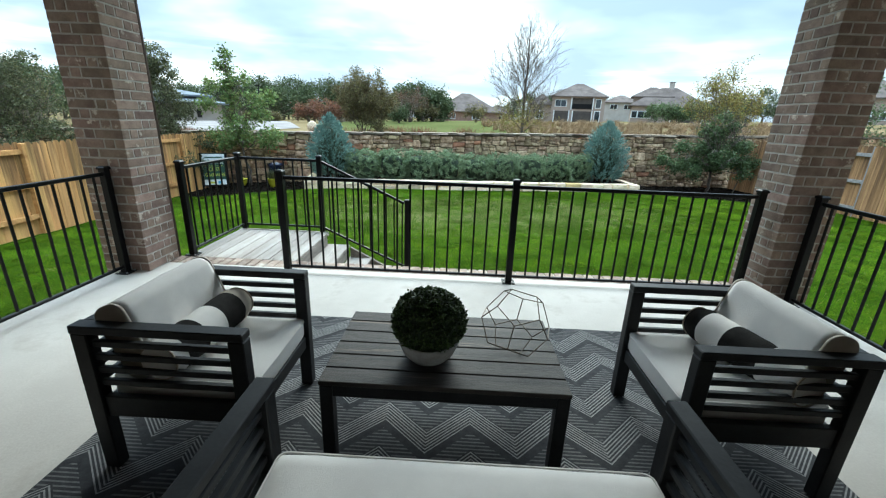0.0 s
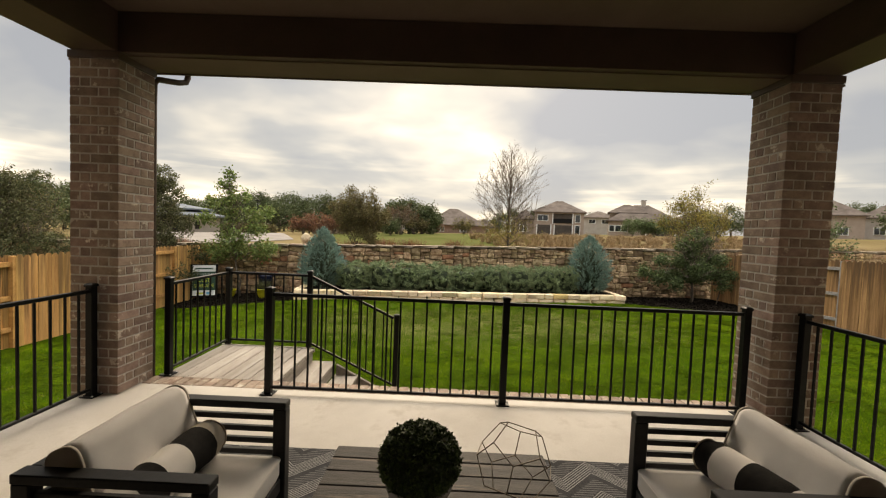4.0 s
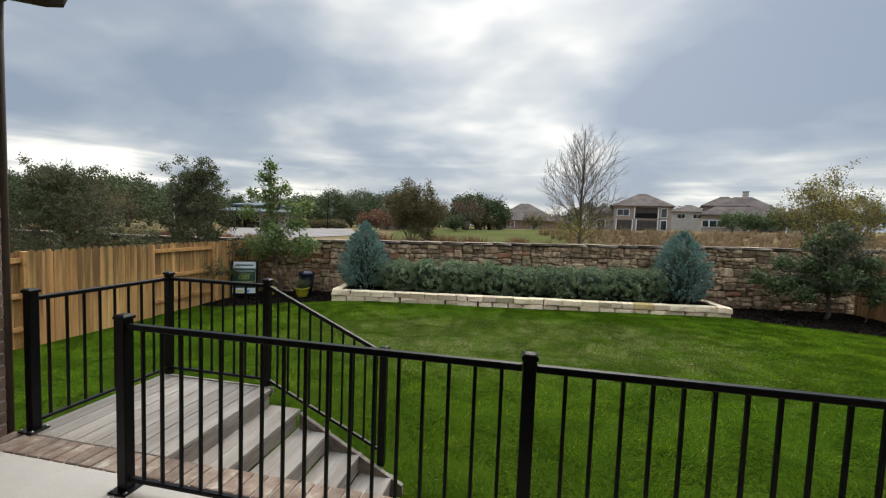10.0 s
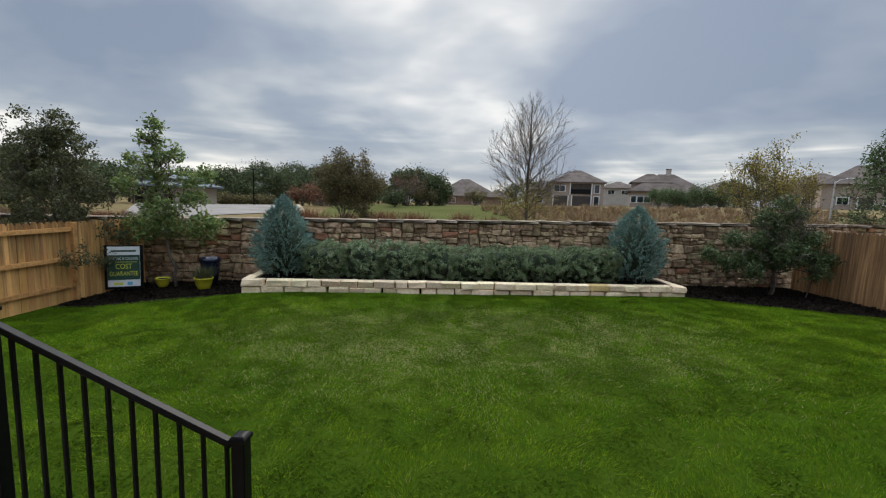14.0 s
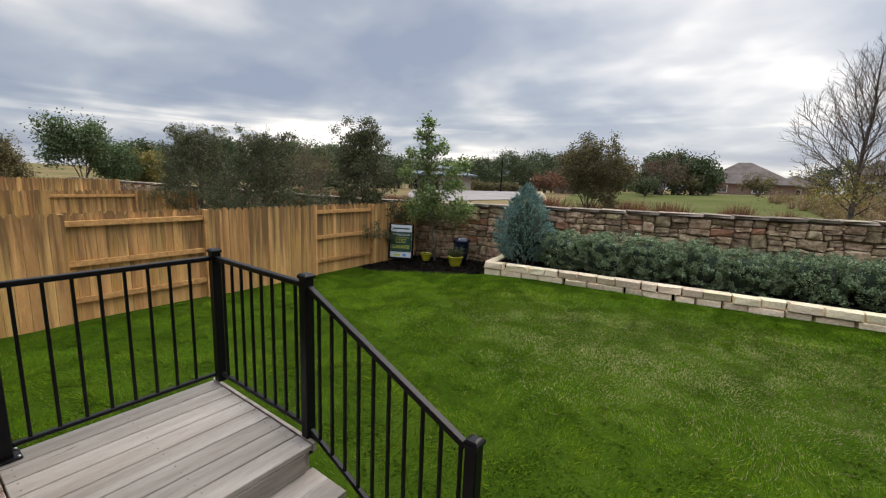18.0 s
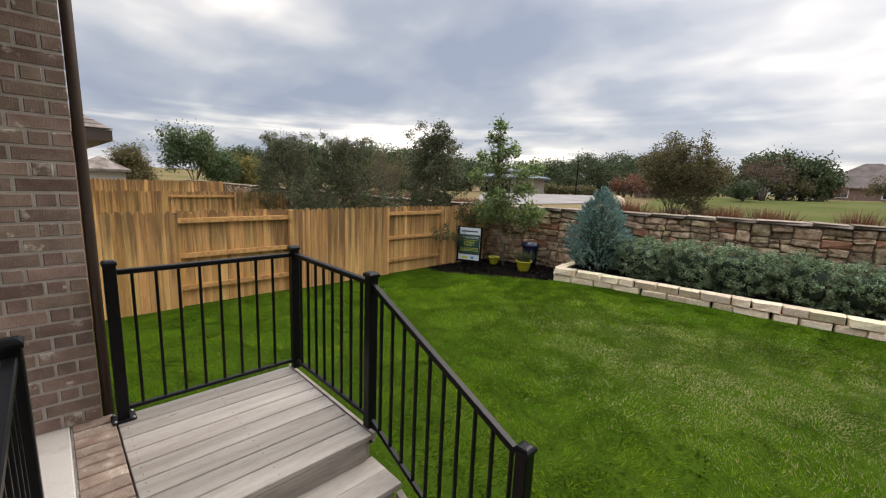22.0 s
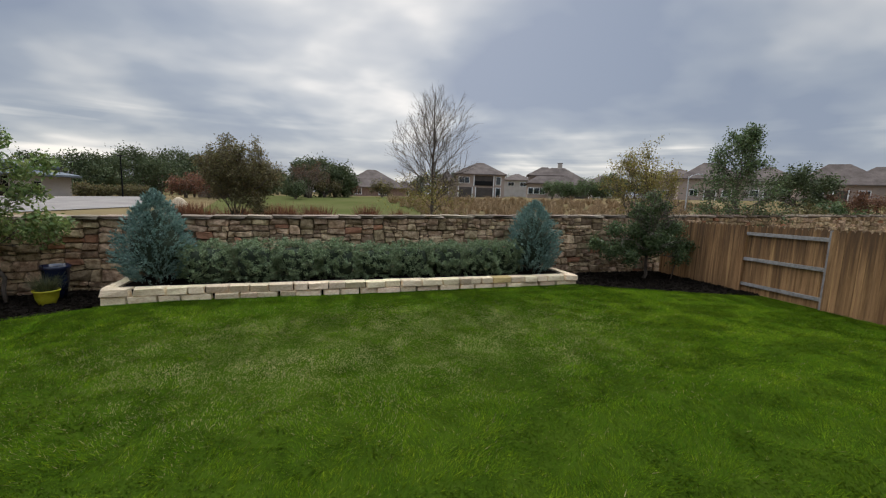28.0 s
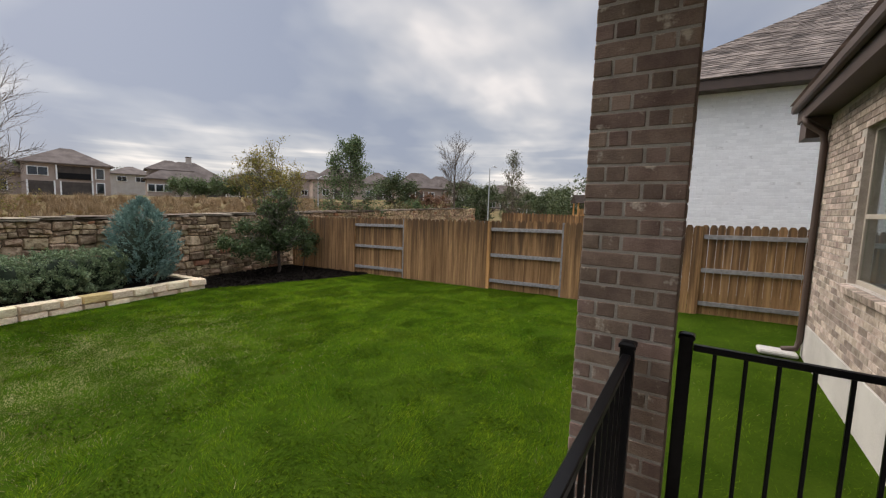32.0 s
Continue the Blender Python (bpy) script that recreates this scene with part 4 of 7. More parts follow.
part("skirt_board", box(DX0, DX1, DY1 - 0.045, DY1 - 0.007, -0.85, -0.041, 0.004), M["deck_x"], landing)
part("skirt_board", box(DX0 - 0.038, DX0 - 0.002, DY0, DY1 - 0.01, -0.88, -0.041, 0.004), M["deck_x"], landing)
steps = thing("wooden_steps", (0, 0, 0), "weathered grey wooden steps down to the lawn", "steps")
for k in range(5):
    zt = -0.004 - RISE * k
    x0 = DX1 + GO * (k - 1)
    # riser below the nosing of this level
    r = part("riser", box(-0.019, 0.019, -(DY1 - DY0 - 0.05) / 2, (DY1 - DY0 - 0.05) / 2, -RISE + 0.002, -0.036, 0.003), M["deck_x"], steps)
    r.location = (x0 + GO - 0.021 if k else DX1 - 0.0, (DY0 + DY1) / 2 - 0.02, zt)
    if k:
        for q in (0, 1):
            t = part("tread_board", box(-GO / 4 - 0.001, GO / 4 - 0.002, -(DY1 - DY0 - 0.05) / 2, (DY1 - DY0 - 0.05) / 2 + 0.055, -0.034, 0, 0.004), M["deck"], steps)
            t.location = (x0 + 0.005 + GO * (0.25 + 0.5 * q), (DY0 + DY1) / 2 - 0.02, zt)
bm = bmesh.new()
xs0 = DX1 + 0.025
prof = [(xs0 + GO, -0.46), (xs0 + GO, -0.02 - RISE), (xs0 + 4.25 * GO, -0.02 - RISE * 4.25), (xs0 + 4.25 * GO, -0.80), (xs0 + 3.0 * GO, -0.80)]
lo = [bm.verts.new((x, DY1 - 0.045, z)) for x, z in prof]
hi = [bm.verts.new((x, DY1 - 0.007, z)) for x, z in prof]
bm.faces.new(lo[::-1])
bm.faces.new(hi)
for i in range(5):
    bm.faces.new((lo[i], lo[(i + 1) % 5], hi[(i + 1) % 5], hi[i]))
bmesh.ops.recalc_face_normals(bm, faces=bm.faces[:])
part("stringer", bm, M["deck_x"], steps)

stair = thing("railing", (0, 0, 0), "black metal railing round the wooden landing and steps", "railing", "patio railings")
LX, LY = -1.145, 1.412
rail_post(stair, LX, 0.34, 0, POST_H + 0.005)
rail_post(stair, LX, LY, 0, POST_H, False)
rail_post(stair, -0.128, LY, -0.1, POST_H + 0.1, False)
rail_post(stair, 0.962, LY, -0.56, POST_H + 0.06, False)
rail_panel(stair, (LX, 0.34), (LX, LY), 0, 0, bars=(0.099, 0.1159, 8))
rail_panel(stair, (LX, LY), (-0.128, LY), 0, 0, bars=(0.11, 0.1151, 8))
rail_panel(stair, (-0.128, LY), (0.962, LY), 0.0, -0.50, bars=(0.105, 0.1026, 10))

# ---- fences ----


def dog_ear(w, h, t):
    c = 0.034
    bm = prism([(-w / 2, 0), (w / 2, 0), (w / 2, h - c), (w / 2 - c, h), (-w / 2 + c, h), (-w / 2, h - c)], -t / 2, t / 2)
    bmesh.ops.transform(bm, matrix=Matrix.Rotation(math.pi / 2, 4, "X"), verts=bm.verts[:])
    me = bpy.data.meshes.new("fence_board")
    bm.to_mesh(me)
    bm.free()
    return me


def build_fence(a, b, spans, top_of, base_of, board_mat, rail_mat, label, inside, rng, height=1.6, rails=(0.22, 0.80, 1.42), fresh=()):
    """A picket fence from a to b whose panels turn their boards or their rails to the yard in turn. spans: (end distance, 'boards' or 'rails')."""
    a, b = Vector(a), Vector(b)
    d = (b - a).normalized()
    n = Vector((-d.y, d.x)) * inside
    ang = math.atan2(d.y, d.x)
    f = thing("wooden_fence", (a.x, a.y, 0), label, "fence", "yard fences")
    w = 0.138
    me = dog_ear(w - 0.004, 1.0, 0.017)
    me.materials.append(board_mat)
    s0 = 0.0
    for s1, kind in spans:
        front = kind == "boards"
        off = 0.045 if front else -0.045
        count = max(1, round((s1 - s0) / w))
        for i in range(count):
            s = s0 + (s1 - s0) * (i + 0.5) / count
            p = d * s + n * (off + rng.uniform(-0.004, 0.004))
            q = a + d * s
            z0, z1 = base_of(q.x, q.y), top_of(q.x, q.y)
            o = new("fence_board", me)
            o.parent = f
            o.matrix_basis = Matrix.Translation((p.x, p.y, z0 - 0.01)) @ Matrix.Rotation(ang, 4, "Z") @ Matrix.Rotation(rng.uniform(-0.0015, 0.0015), 4, "Y") @ Matrix.Diagonal(((s1 - s0) / count / w, 1, z1 - z0 + rng.uniform(-0.012, 0.012), 1))
        for hgt in rails:
            q0, q1 = a + d * s0, a + d * s1
            m = (d * s0 + d * s1) / 2
            zz = ((top_of(q0.x, q0.y) + top_of(q1.x, q1.y)) / 2) - (1.6 - hgt)
            sl = (top_of(q1.x, q1.y) - top_of(q0.x, q0.y)) / (s1 - s0)
            r = part("rail", box(-(s1 - s0) / 2 + 0.05, (s1 - s0) / 2 - 0.05, -0.019, 0.019, -0.044, 0.044, 0.003), rail_mat, f)
            r.matrix_basis = Matrix.Translation((m.x, m.y, zz)) @ Matrix.Rotation(ang, 4, "Z") @ Matrix.Rotation(-math.atan(sl), 4, "Y")
        q = a + d * s1
        p = d * s1
        po = part("post", box(-0.045, 0.045, -0.05, 0.05, 0, 1, 0.004), M["cedar"] if s1 in fresh else (rail_mat if not front else board_mat), f)
        po.matrix_basis = Matrix.Translation((p.x, p.y, base_of(q.x, q.y) - 0.05)) @ Matrix.Rotation(ang, 4, "Z") @ Matrix.Diagonal((1, 1, top_of(q.x, q.y) - base_of(q.x, q.y) + 0.02, 1))
        s0 = s1
    return f


rng = random.Random(11)
build_fence((FENCE_L, -3.0), (FENCE_L, 9.95), [(1.9, "boards"), (3.1, "rails"), (4.65, "boards"), (6.7, "rails"), (9.15, "boards"), (11.05, "rails"), (12.85, "boards")],
            lambda x, y: 0.775, lambda x, y: lawn_z(x, y), M["cedar"], M["cedar_rail"], "honey-coloured cedar picket fence with water stains", -1, rng)
build_fence((FENCE_R, 12.4), (FENCE_R, -2.6), [(3.06, "boards"), (5.16, "rails"), (7.98, "boards"), (9.95, "rails"), (12.7, "boards"), (15.0, "rails")],
            lambda x, y: lawn_z(x, y) + 1.83, lambda x, y: lawn_z(x, y), M["old_cedar"], M["grey_rail"], "brown-stained picket fence with grey weathered rails", -1, rng, 1.83, (0.0, 0.68, 1.36), (7.98,))

# ---- stone wall ----


def build_stone_wall():
    u0, u1 = -26.0, 34.0
    wall = thing("stone_wall", (0, 0, 0), "brown rubble stone wall with flat cap stones", "stone wall", kind="structure")
    for s0, s1 in ((u0, -5.0), (-5.0, u1)):
        core = prism([along(s0, WALL_OFF + 0.06), along(s1, WALL_OFF + 0.06), along(s1, WALL_OFF + 0.42), along(s0, WALL_OFF + 0.42)], -1.3, 0)
        for v in core.verts:
            if v.co.z > -0.5:
                v.co.z = wall_top((Vector((v.co.x, v.co.y)) - BED_A).dot(BED_DIR)) - 0.06
        part("mortar_core", core, M["stone_mortar"], wall)
    r = random.Random(5)
    ang = math.atan2(BED_DIR.y, BED_DIR.x)
    frame_w = Matrix.Rotation(ang, 4, "Z")

    def cut(a0, a1, z0, z1):
        """Split a stretch of wall into stones of very uneven size."""
        w, h = a1 - a0, z1 - z0
        if w > 0.54 or w > 3.2 * h:
            m = a0 + w * r.uniform(0.30, 0.70)
            return cut(a0, m, z0, z1) + cut(m, a1, z0, z1)
        if h > 0.29 or (h > 0.18 and w > 0.18 and r.random() < 0.5):
            m = z0 + h * r.uniform(0.34, 0.66)
            return cut(a0, a1, z0, m) + cut(a0, a1, m, z1)
        return [(a0, a1, z0, z1)]

    def warp(a, z):
        """Joints wander."""
        return (a + 0.055 * noise.noise(Vector((a * 2.6, z * 3.4, 1.5))) + 0.032 * noise.noise(Vector((a * 8, z * 8, 4.5))),
                z + 0.05 * noise.noise(Vector((a * 2.2, z * 2.6, 7.5))) + 0.026 * noise.noise(Vector((a * 8, z * 8, 9.5))))

    def rubble(a0, a1, b0, b1):
        """One stone: its uneven outline and a broken, bulging face, about its own middle."""
        g = 0.006
        w, h = a1 - a0, b1 - b0
        c = [r.uniform(0.05, 0.32) for _ in range(8)]
        ring = [(a0 + g + w * c[0] * 0.5, b0 + g), (a1 - g - w * c[1] * 0.5, b0 + g), (a1 - g, b0 + g + h * c[2] * 0.7), (a1 - g, b1 - g - h * c[3] * 0.7),
                (a1 - g - w * c[4] * 0.5, b1 - g), (a0 + g + w * c[5] * 0.5, b1 - g), (a0 + g, b1 - g - h * c[6] * 0.7), (a0 + g, b0 + g + h * c[7] * 0.7)]
        ring = [warp(*q) for q in ring]
        ma, mz = sum(q[0] for q in ring) / 8, sum(q[1] for q in ring) / 8
        proud = r.uniform(-0.045, 0.02)
        loc = [(q[0] - ma, q[1] - mz) for q in ring]
        vs = [(x, 0.15, z) for x, z in loc] + [(x, proud + 0.045, z) for x, z in loc] + [(x * r.uniform(0.78, 0.93), proud + r.uniform(-0.016, 0.024), z * r.uniform(0.72, 0.92)) for x, z in loc] + [(r.uniform(-0.05, 0.05), proud - r.uniform(-0.008, 0.022), r.uniform(-0.03, 0.03))]
        fs = [(p + i, q + i, q + (i + 1) % 8, p + (i + 1) % 8)[::-1] for p, q in ((0, 8), (8, 16)) for i in range(8)] + [(16 + i, 24, 16 + (i + 1) % 8)[::-1] for i in range(8)]
        return ma, mz, vs, fs

    stones = []
    u = u0
    while u < u1:
        width = r.uniform(2.6, 4.6)
        zt = wall_top(u + width / 2) - 0.085
        z = -1.0
        while z < zt - 0.02:
            h = r.uniform(0.24, 0.52)
            if zt - z - h < 0.18:
                h = zt - z
            for a0, a1, b0, b1 in cut(u, u + width, z, z + h):
                if b1 > -0.84:
                    mid = (a0 + a1) / 2
                    lift = (wall_top(mid) - wall_top(u + width / 2)) * max(0.0, (b1 + 0.8) / 1.6)
                    stones.append((*rubble(a0, a1, b0 + lift, b1 + lift), M["stone_red"] if r.random() < 0.03 else M["stone"]))
            z += h
        u += width
    stones.sort(key=lambda q: abs(q[0] - 4.5) - 1.5 * q[1])
    for ma, mz, vs, fs, mt in stones[:300]:
        ob = new("stone", mesh_from("stone", vs, fs, mt))
        ob.matrix_world = Matrix.Translation((*along(ma, WALL_OFF), mz)) @ frame_w
        under(ob, wall)
    for mt in (M["stone"], M["stone_red"]):
        vs, fs = [], []
        for ma, mz, v1, f1, m1 in stones[300:]:
            if m1 is mt:
                base, at = len(vs), Matrix.Translation((*along(ma, WALL_OFF), mz)) @ frame_w
                vs += [tuple(at @ Vector(q)) for q in v1]
                fs += [[base + k for k in f] for f in f1]
        ob = under(new("joined_rest", mesh_from("joined_rest", vs, fs, mt)), wall)
        ob["kind"] = "stuff"
    caps = block_variants("cap_stone", 6, M["cap_stone"], 0.04, 0.05, r)
    places = []
    u = u0
    while u < u1:
        w = r.uniform(0.45, 0.95)
        px, py = along(u + w / 2, WALL_OFF - 0.045 + r.uniform(-0.02, 0.02))
        places.append((r.randrange(6), Matrix.Translation((px, py, wall_top(u + w / 2) - 0.03)) @ Matrix.Rotation(ang, 4, "Z") @ Matrix.Rotation(r.uniform(-0.02, 0.02), 4, "Y") @ Matrix.Diagonal((w + 0.03, 0.55, 0.065, 1)), 0))
        u += w
    pieces("cap_stone", wall, caps, M["cap_stone"], places, 300)


build_stone_wall()


def build_bed():
    bed = thing("planting_bed", (0, 0, 0), "raised planting bed edged with cream limestone blocks", "planting bed")
    soil = prism([along(0.1, 0.12), along(BED_LEN - 0.1, 0.12), along(BED_LEN - 0.1, WALL_OFF), along(0.1, WALL_OFF)], -0.95, -0.53)
    part("soil", soil, M["mulch"], bed, "dark mulched soil")
    r = random.Random(9)
    variants = block_variants("limestone_block", 14, M["limestone"], 0.035, 0.06, r)
    gold = block_variants("limestone_block", 1, M["yellow_stone"], 0.03, 0.06, r)[0]
    ang = math.atan2(BED_DIR.y, BED_DIR.x)
    def block(me, px, py, z0, z1, w, depth, turn):
        o = new("limestone_block", me)
        o.matrix_world = Matrix.Translation((px, py, (z0 + z1) / 2)) @ Matrix.Rotation(ang + radians(turn), 4, "Z") @ Matrix.Rotation(r.uniform(-0.012, 0.012), 4, "Y") @ Matrix.Diagonal((w + 0.004, depth, z1 - z0 + 0.002, 1))
        under(o, bed)

    def course(length, start, place, turn, golden=None):
        for row, (low, top) in enumerate(((-0.92, -0.645), (-0.643, -0.49))):
            u = start
            while u < length - 0.02:
                w = r.uniform(0.28, 0.62)
                if length - u - w < 0.22:
                    w = length - u
                px, py = place(u + w / 2)
                me = gold if row and golden and u <= golden < u + w else r.choice(variants)
                block(me, px + r.uniform(-0.01, 0.01), py + r.uniform(-0.012, 0.012), low, top + r.uniform(-0.006, 0.006) * row, w, 0.24, turn)
                u += w

    course(BED_LEN, 0.0, lambda u: along(u, 0), 0, 8.75)
    course(WALL_OFF - 0.12, 0.13, lambda v: along(0.0, v), -90)
    course(WALL_OFF - 0.12, 0.13, lambda v: along(BED_LEN, v), 90)


build_bed()

# ---- patio things ----


def rug_material():
    m = material("charcoal_rug_weave", (0.022, 0.023, 0.027), (0.042, 0.043, 0.048), 30, 0.95, bump=0.4, bump_scale=350)
    t = m.node_tree
    link = t.links.new
    bsdf = next(n for n in t.nodes if n.type == "BSDF_PRINCIPLED")
    base = bsdf.inputs["Base Color"].links[0].from_socket

    def math_node(op, a, b=None):
        n = t.nodes.new("ShaderNodeMath")
        n.operation = op
        for i, v in enumerate((a, b)):
            if v is None:
                continue
            if isinstance(v, (int, float)):
                n.inputs[i].default_value = v
            else:
                link(v, n.inputs[i])
        return n.outputs[0]

    co = node(t, "ShaderNodeTexCoord")
    sep = node(t, "ShaderNodeSeparateXYZ")
    link(co.outputs["Object"], sep.inputs[0])
    x, y = sep.outputs["X"], sep.outputs["Y"]
    # zigzag bands of slanted stripes, with level stripes in the triangles between them
    fold = math_node("MULTIPLY", math_node("ABSOLUTE", math_node("SUBTRACT", math_node("FRACT", math_node("DIVIDE", math_node("ADD", x, 4.56), 0.42)), 0.5)), 0.40)
    a = math_node("SUBTRACT", math_node("ADD", y, 9.0), fold)
    row = math_node("DIVIDE", a, 0.30)
    band = math_node("LESS_THAN", math_node("FRACT", row), 0.5)
    slant = math_node("GREATER_THAN", math_node("FRACT", math_node("MULTIPLY", row, 15.0)), 0.58)
    level = math_node("GREATER_THAN", math_node("FRACT", math_node("DIVIDE", y, 0.021)), 0.62)
    solid = math_node("GREATER_THAN", math_node("FRACT", row), 0.86)
    level = math_node("MULTIPLY", math_node("MULTIPLY", level, math_node("SUBTRACT", 1.0, solid)), 0.42)
    hatch = math_node("ADD", math_node("MULTIPLY", band, slant), math_node("MULTIPLY", math_node("SUBTRACT", 1.0, band), level))
    worn = node(t, "ShaderNodeTexNoise", Scale=60.0, Detail=3.0)
    link(co.outputs["Object"], worn.inputs["Vector"])
    fac = math_node("MULTIPLY", hatch, math_node("ADD", math_node("MULTIPLY", worn.outputs["Fac"], 0.9), 0.35))
    mx = node(t, "ShaderNodeMix")
    mx.data_type = "RGBA"
    link(fac, mx.inputs["Factor"])
    link(base, mx.inputs["A"])
    mx.inputs["B"].default_value = (0.33, 0.325, 0.32, 1)
    link(mx.outputs["Result"], bsdf.inputs["Base Color"])
    return m


M["rug"] = rug_material()
rug = part("rug", box(-1.68, 1.68, -1.55, 1.55, 0, 0.009, 0.003), M["rug"])
rug.location = (1.64, -2.42, 0.001)
tagged(rug, "charcoal and white woven rug with hatched triangle pattern", "rug")


def cushion_bm(x0, x1, y0, y1, z0, z1, puff=0.02, r=0.03):
    """A stuffed cushion: soft edges and a slightly domed top."""
    bm = bmesh.new()
    nx, ny = 14, 10
    cx, cy = (x0 + x1) / 2, (y0 + y1) / 2
    bmesh.ops.create_cube(bm, size=1)
    bmesh.ops.subdivide_edges(bm, edges=bm.edges[:], cuts=9, use_grid_fill=True)
    hx, hy, hz = (x1 - x0) / 2, (y1 - y0) / 2, (z1 - z0) / 2
    for v in bm.verts:
        p = Vector((v.co.x * 2, v.co.y * 2, v.co.z * 2))
        q = Vector((p.x * hx, p.y * hy, p.z * hz))
        core = Vector((max(-hx + r, min(hx - r, q.x)), max(-hy + r, min(hy - r, q.y)), max(-hz + r, min(hz - r, q.z))))
        d = q - core
        if d.length > 1e-6:
            q = core + d.normalized() * r
        bulge = puff * (1 - p.x ** 2) * (1 - p.y ** 2)
        q.z += bulge * p.z + 0.004 * noise.noise(Vector((q.x * 7 + cx, q.y * 7 + cy, 0))) 
        q.y += 0.3 * puff * p.y * (1 - p.x ** 2) * (1 - p.z ** 2)
        v.co = q + Vector((cx, cy, (z0 + z1) / 2))
    return bm


def piping_loop(x0, x1, y0, y1, z, r=0.03, t=0.004):
    pts = []
    for cx, cy, a0 in ((x1 - r, y1 - r, 0), (x0 + r, y1 - r, 90), (x0 + r, y0 + r, 180), (x1 - r, y0 + r, 270)):
        for k in range(5):
            a = radians(a0 + 22.5 * k)
            pts.append((cx + r * math.cos(a), cy + r * math.sin(a), z))
    pts.append(pts[0])
    bm = bmesh.new()
    tube(bm, pts, t, 5)
    return bm


def roll_cushion(x0, x1, m, k=1.0, n=22):
    """An upright cushion with a rolled top, swept along x."""
    bm = bmesh.new()
    hy, h, r = 0.066 * k, 0.325, 0.055 * k
    sec = []
    for cy, cz, a0 in ((hy - r, h - r, 0), (-hy + r, h - r, 90), (-hy + r, r, 180), (hy - r, r, 270)):
        for q in range(7):
            a = radians(a0 + 15 * q)
            sec.append((cy + r * math.cos(a), cz + r * math.sin(a)))
    rings = []
    for i in range(n + 1):
        f = i / n
        x = x0 + (x1 - x0) * f
        edge = 0.965 if n > 4 and i in (0, n) else 1.0
        rings.append([bm.verts.new((x, y * edge + 0.005 * noise.noise(Vector((x * 9, z * 9, y * 3))), h / 2 + (z - h / 2) * edge + 0.006 * noise.noise(Vector((x * 6, y * 9, 2))))) for y, z in sec])
    for a, b in zip(rings, rings[1:]):
        for q in range(len(sec)):
            bm.faces.new((a[q], a[(q + 1) % len(sec)], b[(q + 1) % len(sec)], b[q]))
    bm.faces.new(rings[0][::-1])
    bm.faces.new(rings[-1])
    bmesh.ops.recalc_face_normals(bm, faces=bm.faces[:])
    bmesh.ops.transform(bm, matrix=m, verts=bm.verts[:])
    return bm


def seat(width, m, name, label, group):
    """An outdoor chair or loveseat that faces +y: open slatted arms, seat and back cushions."""
    s = thing(name, m, label, "chair" if width < 1 else "loveseat", group)
    h, d0, d1, w = 0.665, -0.33, 0.33, width / 2
    front = -0.012 if width < 1 else -0.03
    for sx in (-1, 1):
        arm = part("arm_top", box(-0.03, 0.03, d0, d1, h - 0.034, h, 0.004), M["black_wood"], s)
        arm.location.x = sx * (w - 0.03)
        for n, y0, y1 in (("front_leg", d1 - 0.062, d1), ("back_leg", d0, d0 + 0.062)):
            leg = part(n, box(-0.027, 0.027, y0, y1, 0, h - 0.035, 0.004), M["black_wood"], s)
            leg.location.x = sx * (w - 0.03)
        for z in (0.582, 0.525, 0.468, 0.411):
            sl = part("arm_slat", box(-0.011, 0.011, d0 + 0.062, d1 - 0.062, z - 0.013, z + 0.013, 0.003), M["black_wood"], s)
            sl.location.x = sx * (w - 0.03)
        lo = part("side_rail", box(-0.016, 0.016, d0 + 0.062, d1 - 0.062, 0.255, 0.350, 0.004), M["black_wood"], s)
        lo.location.x = sx * (w - 0.03)
    part("front_rail", box(-w + 0.065, w - 0.065, d1 - 0.05, d1 - 0.015, 0.235, 0.305, 0.004), M["black_wood"], s)
    part("back_rail", box(-w + 0.065, w - 0.065, d0 + 0.015, d0 + 0.05, 0.235, 0.305, 0.004), M["black_wood"], s)
    part("back_top_rail", box(-w + 0.065, w - 0.065, d0 + 0.005, d0 + 0.045, 0.605, 0.66, 0.004), M["black_wood"], s)
    for z in (0.40, 0.47, 0.54):
        part("back_slat", box(-w + 0.065, w - 0.065, d0 + 0.012, d0 + 0.034, z - 0.014, z + 0.014, 0.003), M["black_wood"], s)
    n = 5 if width < 1 else 9
    for i in range(n):
        x = (-w + 0.1) + (2 * w - 0.2) * i / (n - 1)
        part("seat_slat", box(x - 0.03, x + 0.03, d0 + 0.05, d1 - 0.05, 0.288, 0.304, 0.002), M["black_wood"], s)
    cu = part("seat_cushion", cushion_bm(-w + 0.064, w - 0.064, d0 + 0.06, d1 + front, 0.305, 0.415, 0.010, 0.024), M["fabric"], s, "pale grey seat cushion", True)
    part("piping", piping_loop(-w + 0.066, w - 0.066, d0 + 0.062, d1 + front + 0.002, 0.404), M["fabric"], cu)
    lean = Matrix.Translation((0, d0 + 0.215, 0.418)) @ Matrix.Rotation(radians(19), 4, "X")
    back = part("back_cushion", roll_cushion(-w + 0.068, w - 0.068, lean), M["fabric"], s, "pale grey back cushion", True)
    for sx in (-1, 1):
        x = sx * (w - 0.066)
        part("side_panel", roll_cushion(min(x, x + sx * 0.012), max(x, x + sx * 0.012), lean, 0.95, 2), M["side_panel"], back, "tan side panel", True)
    return s


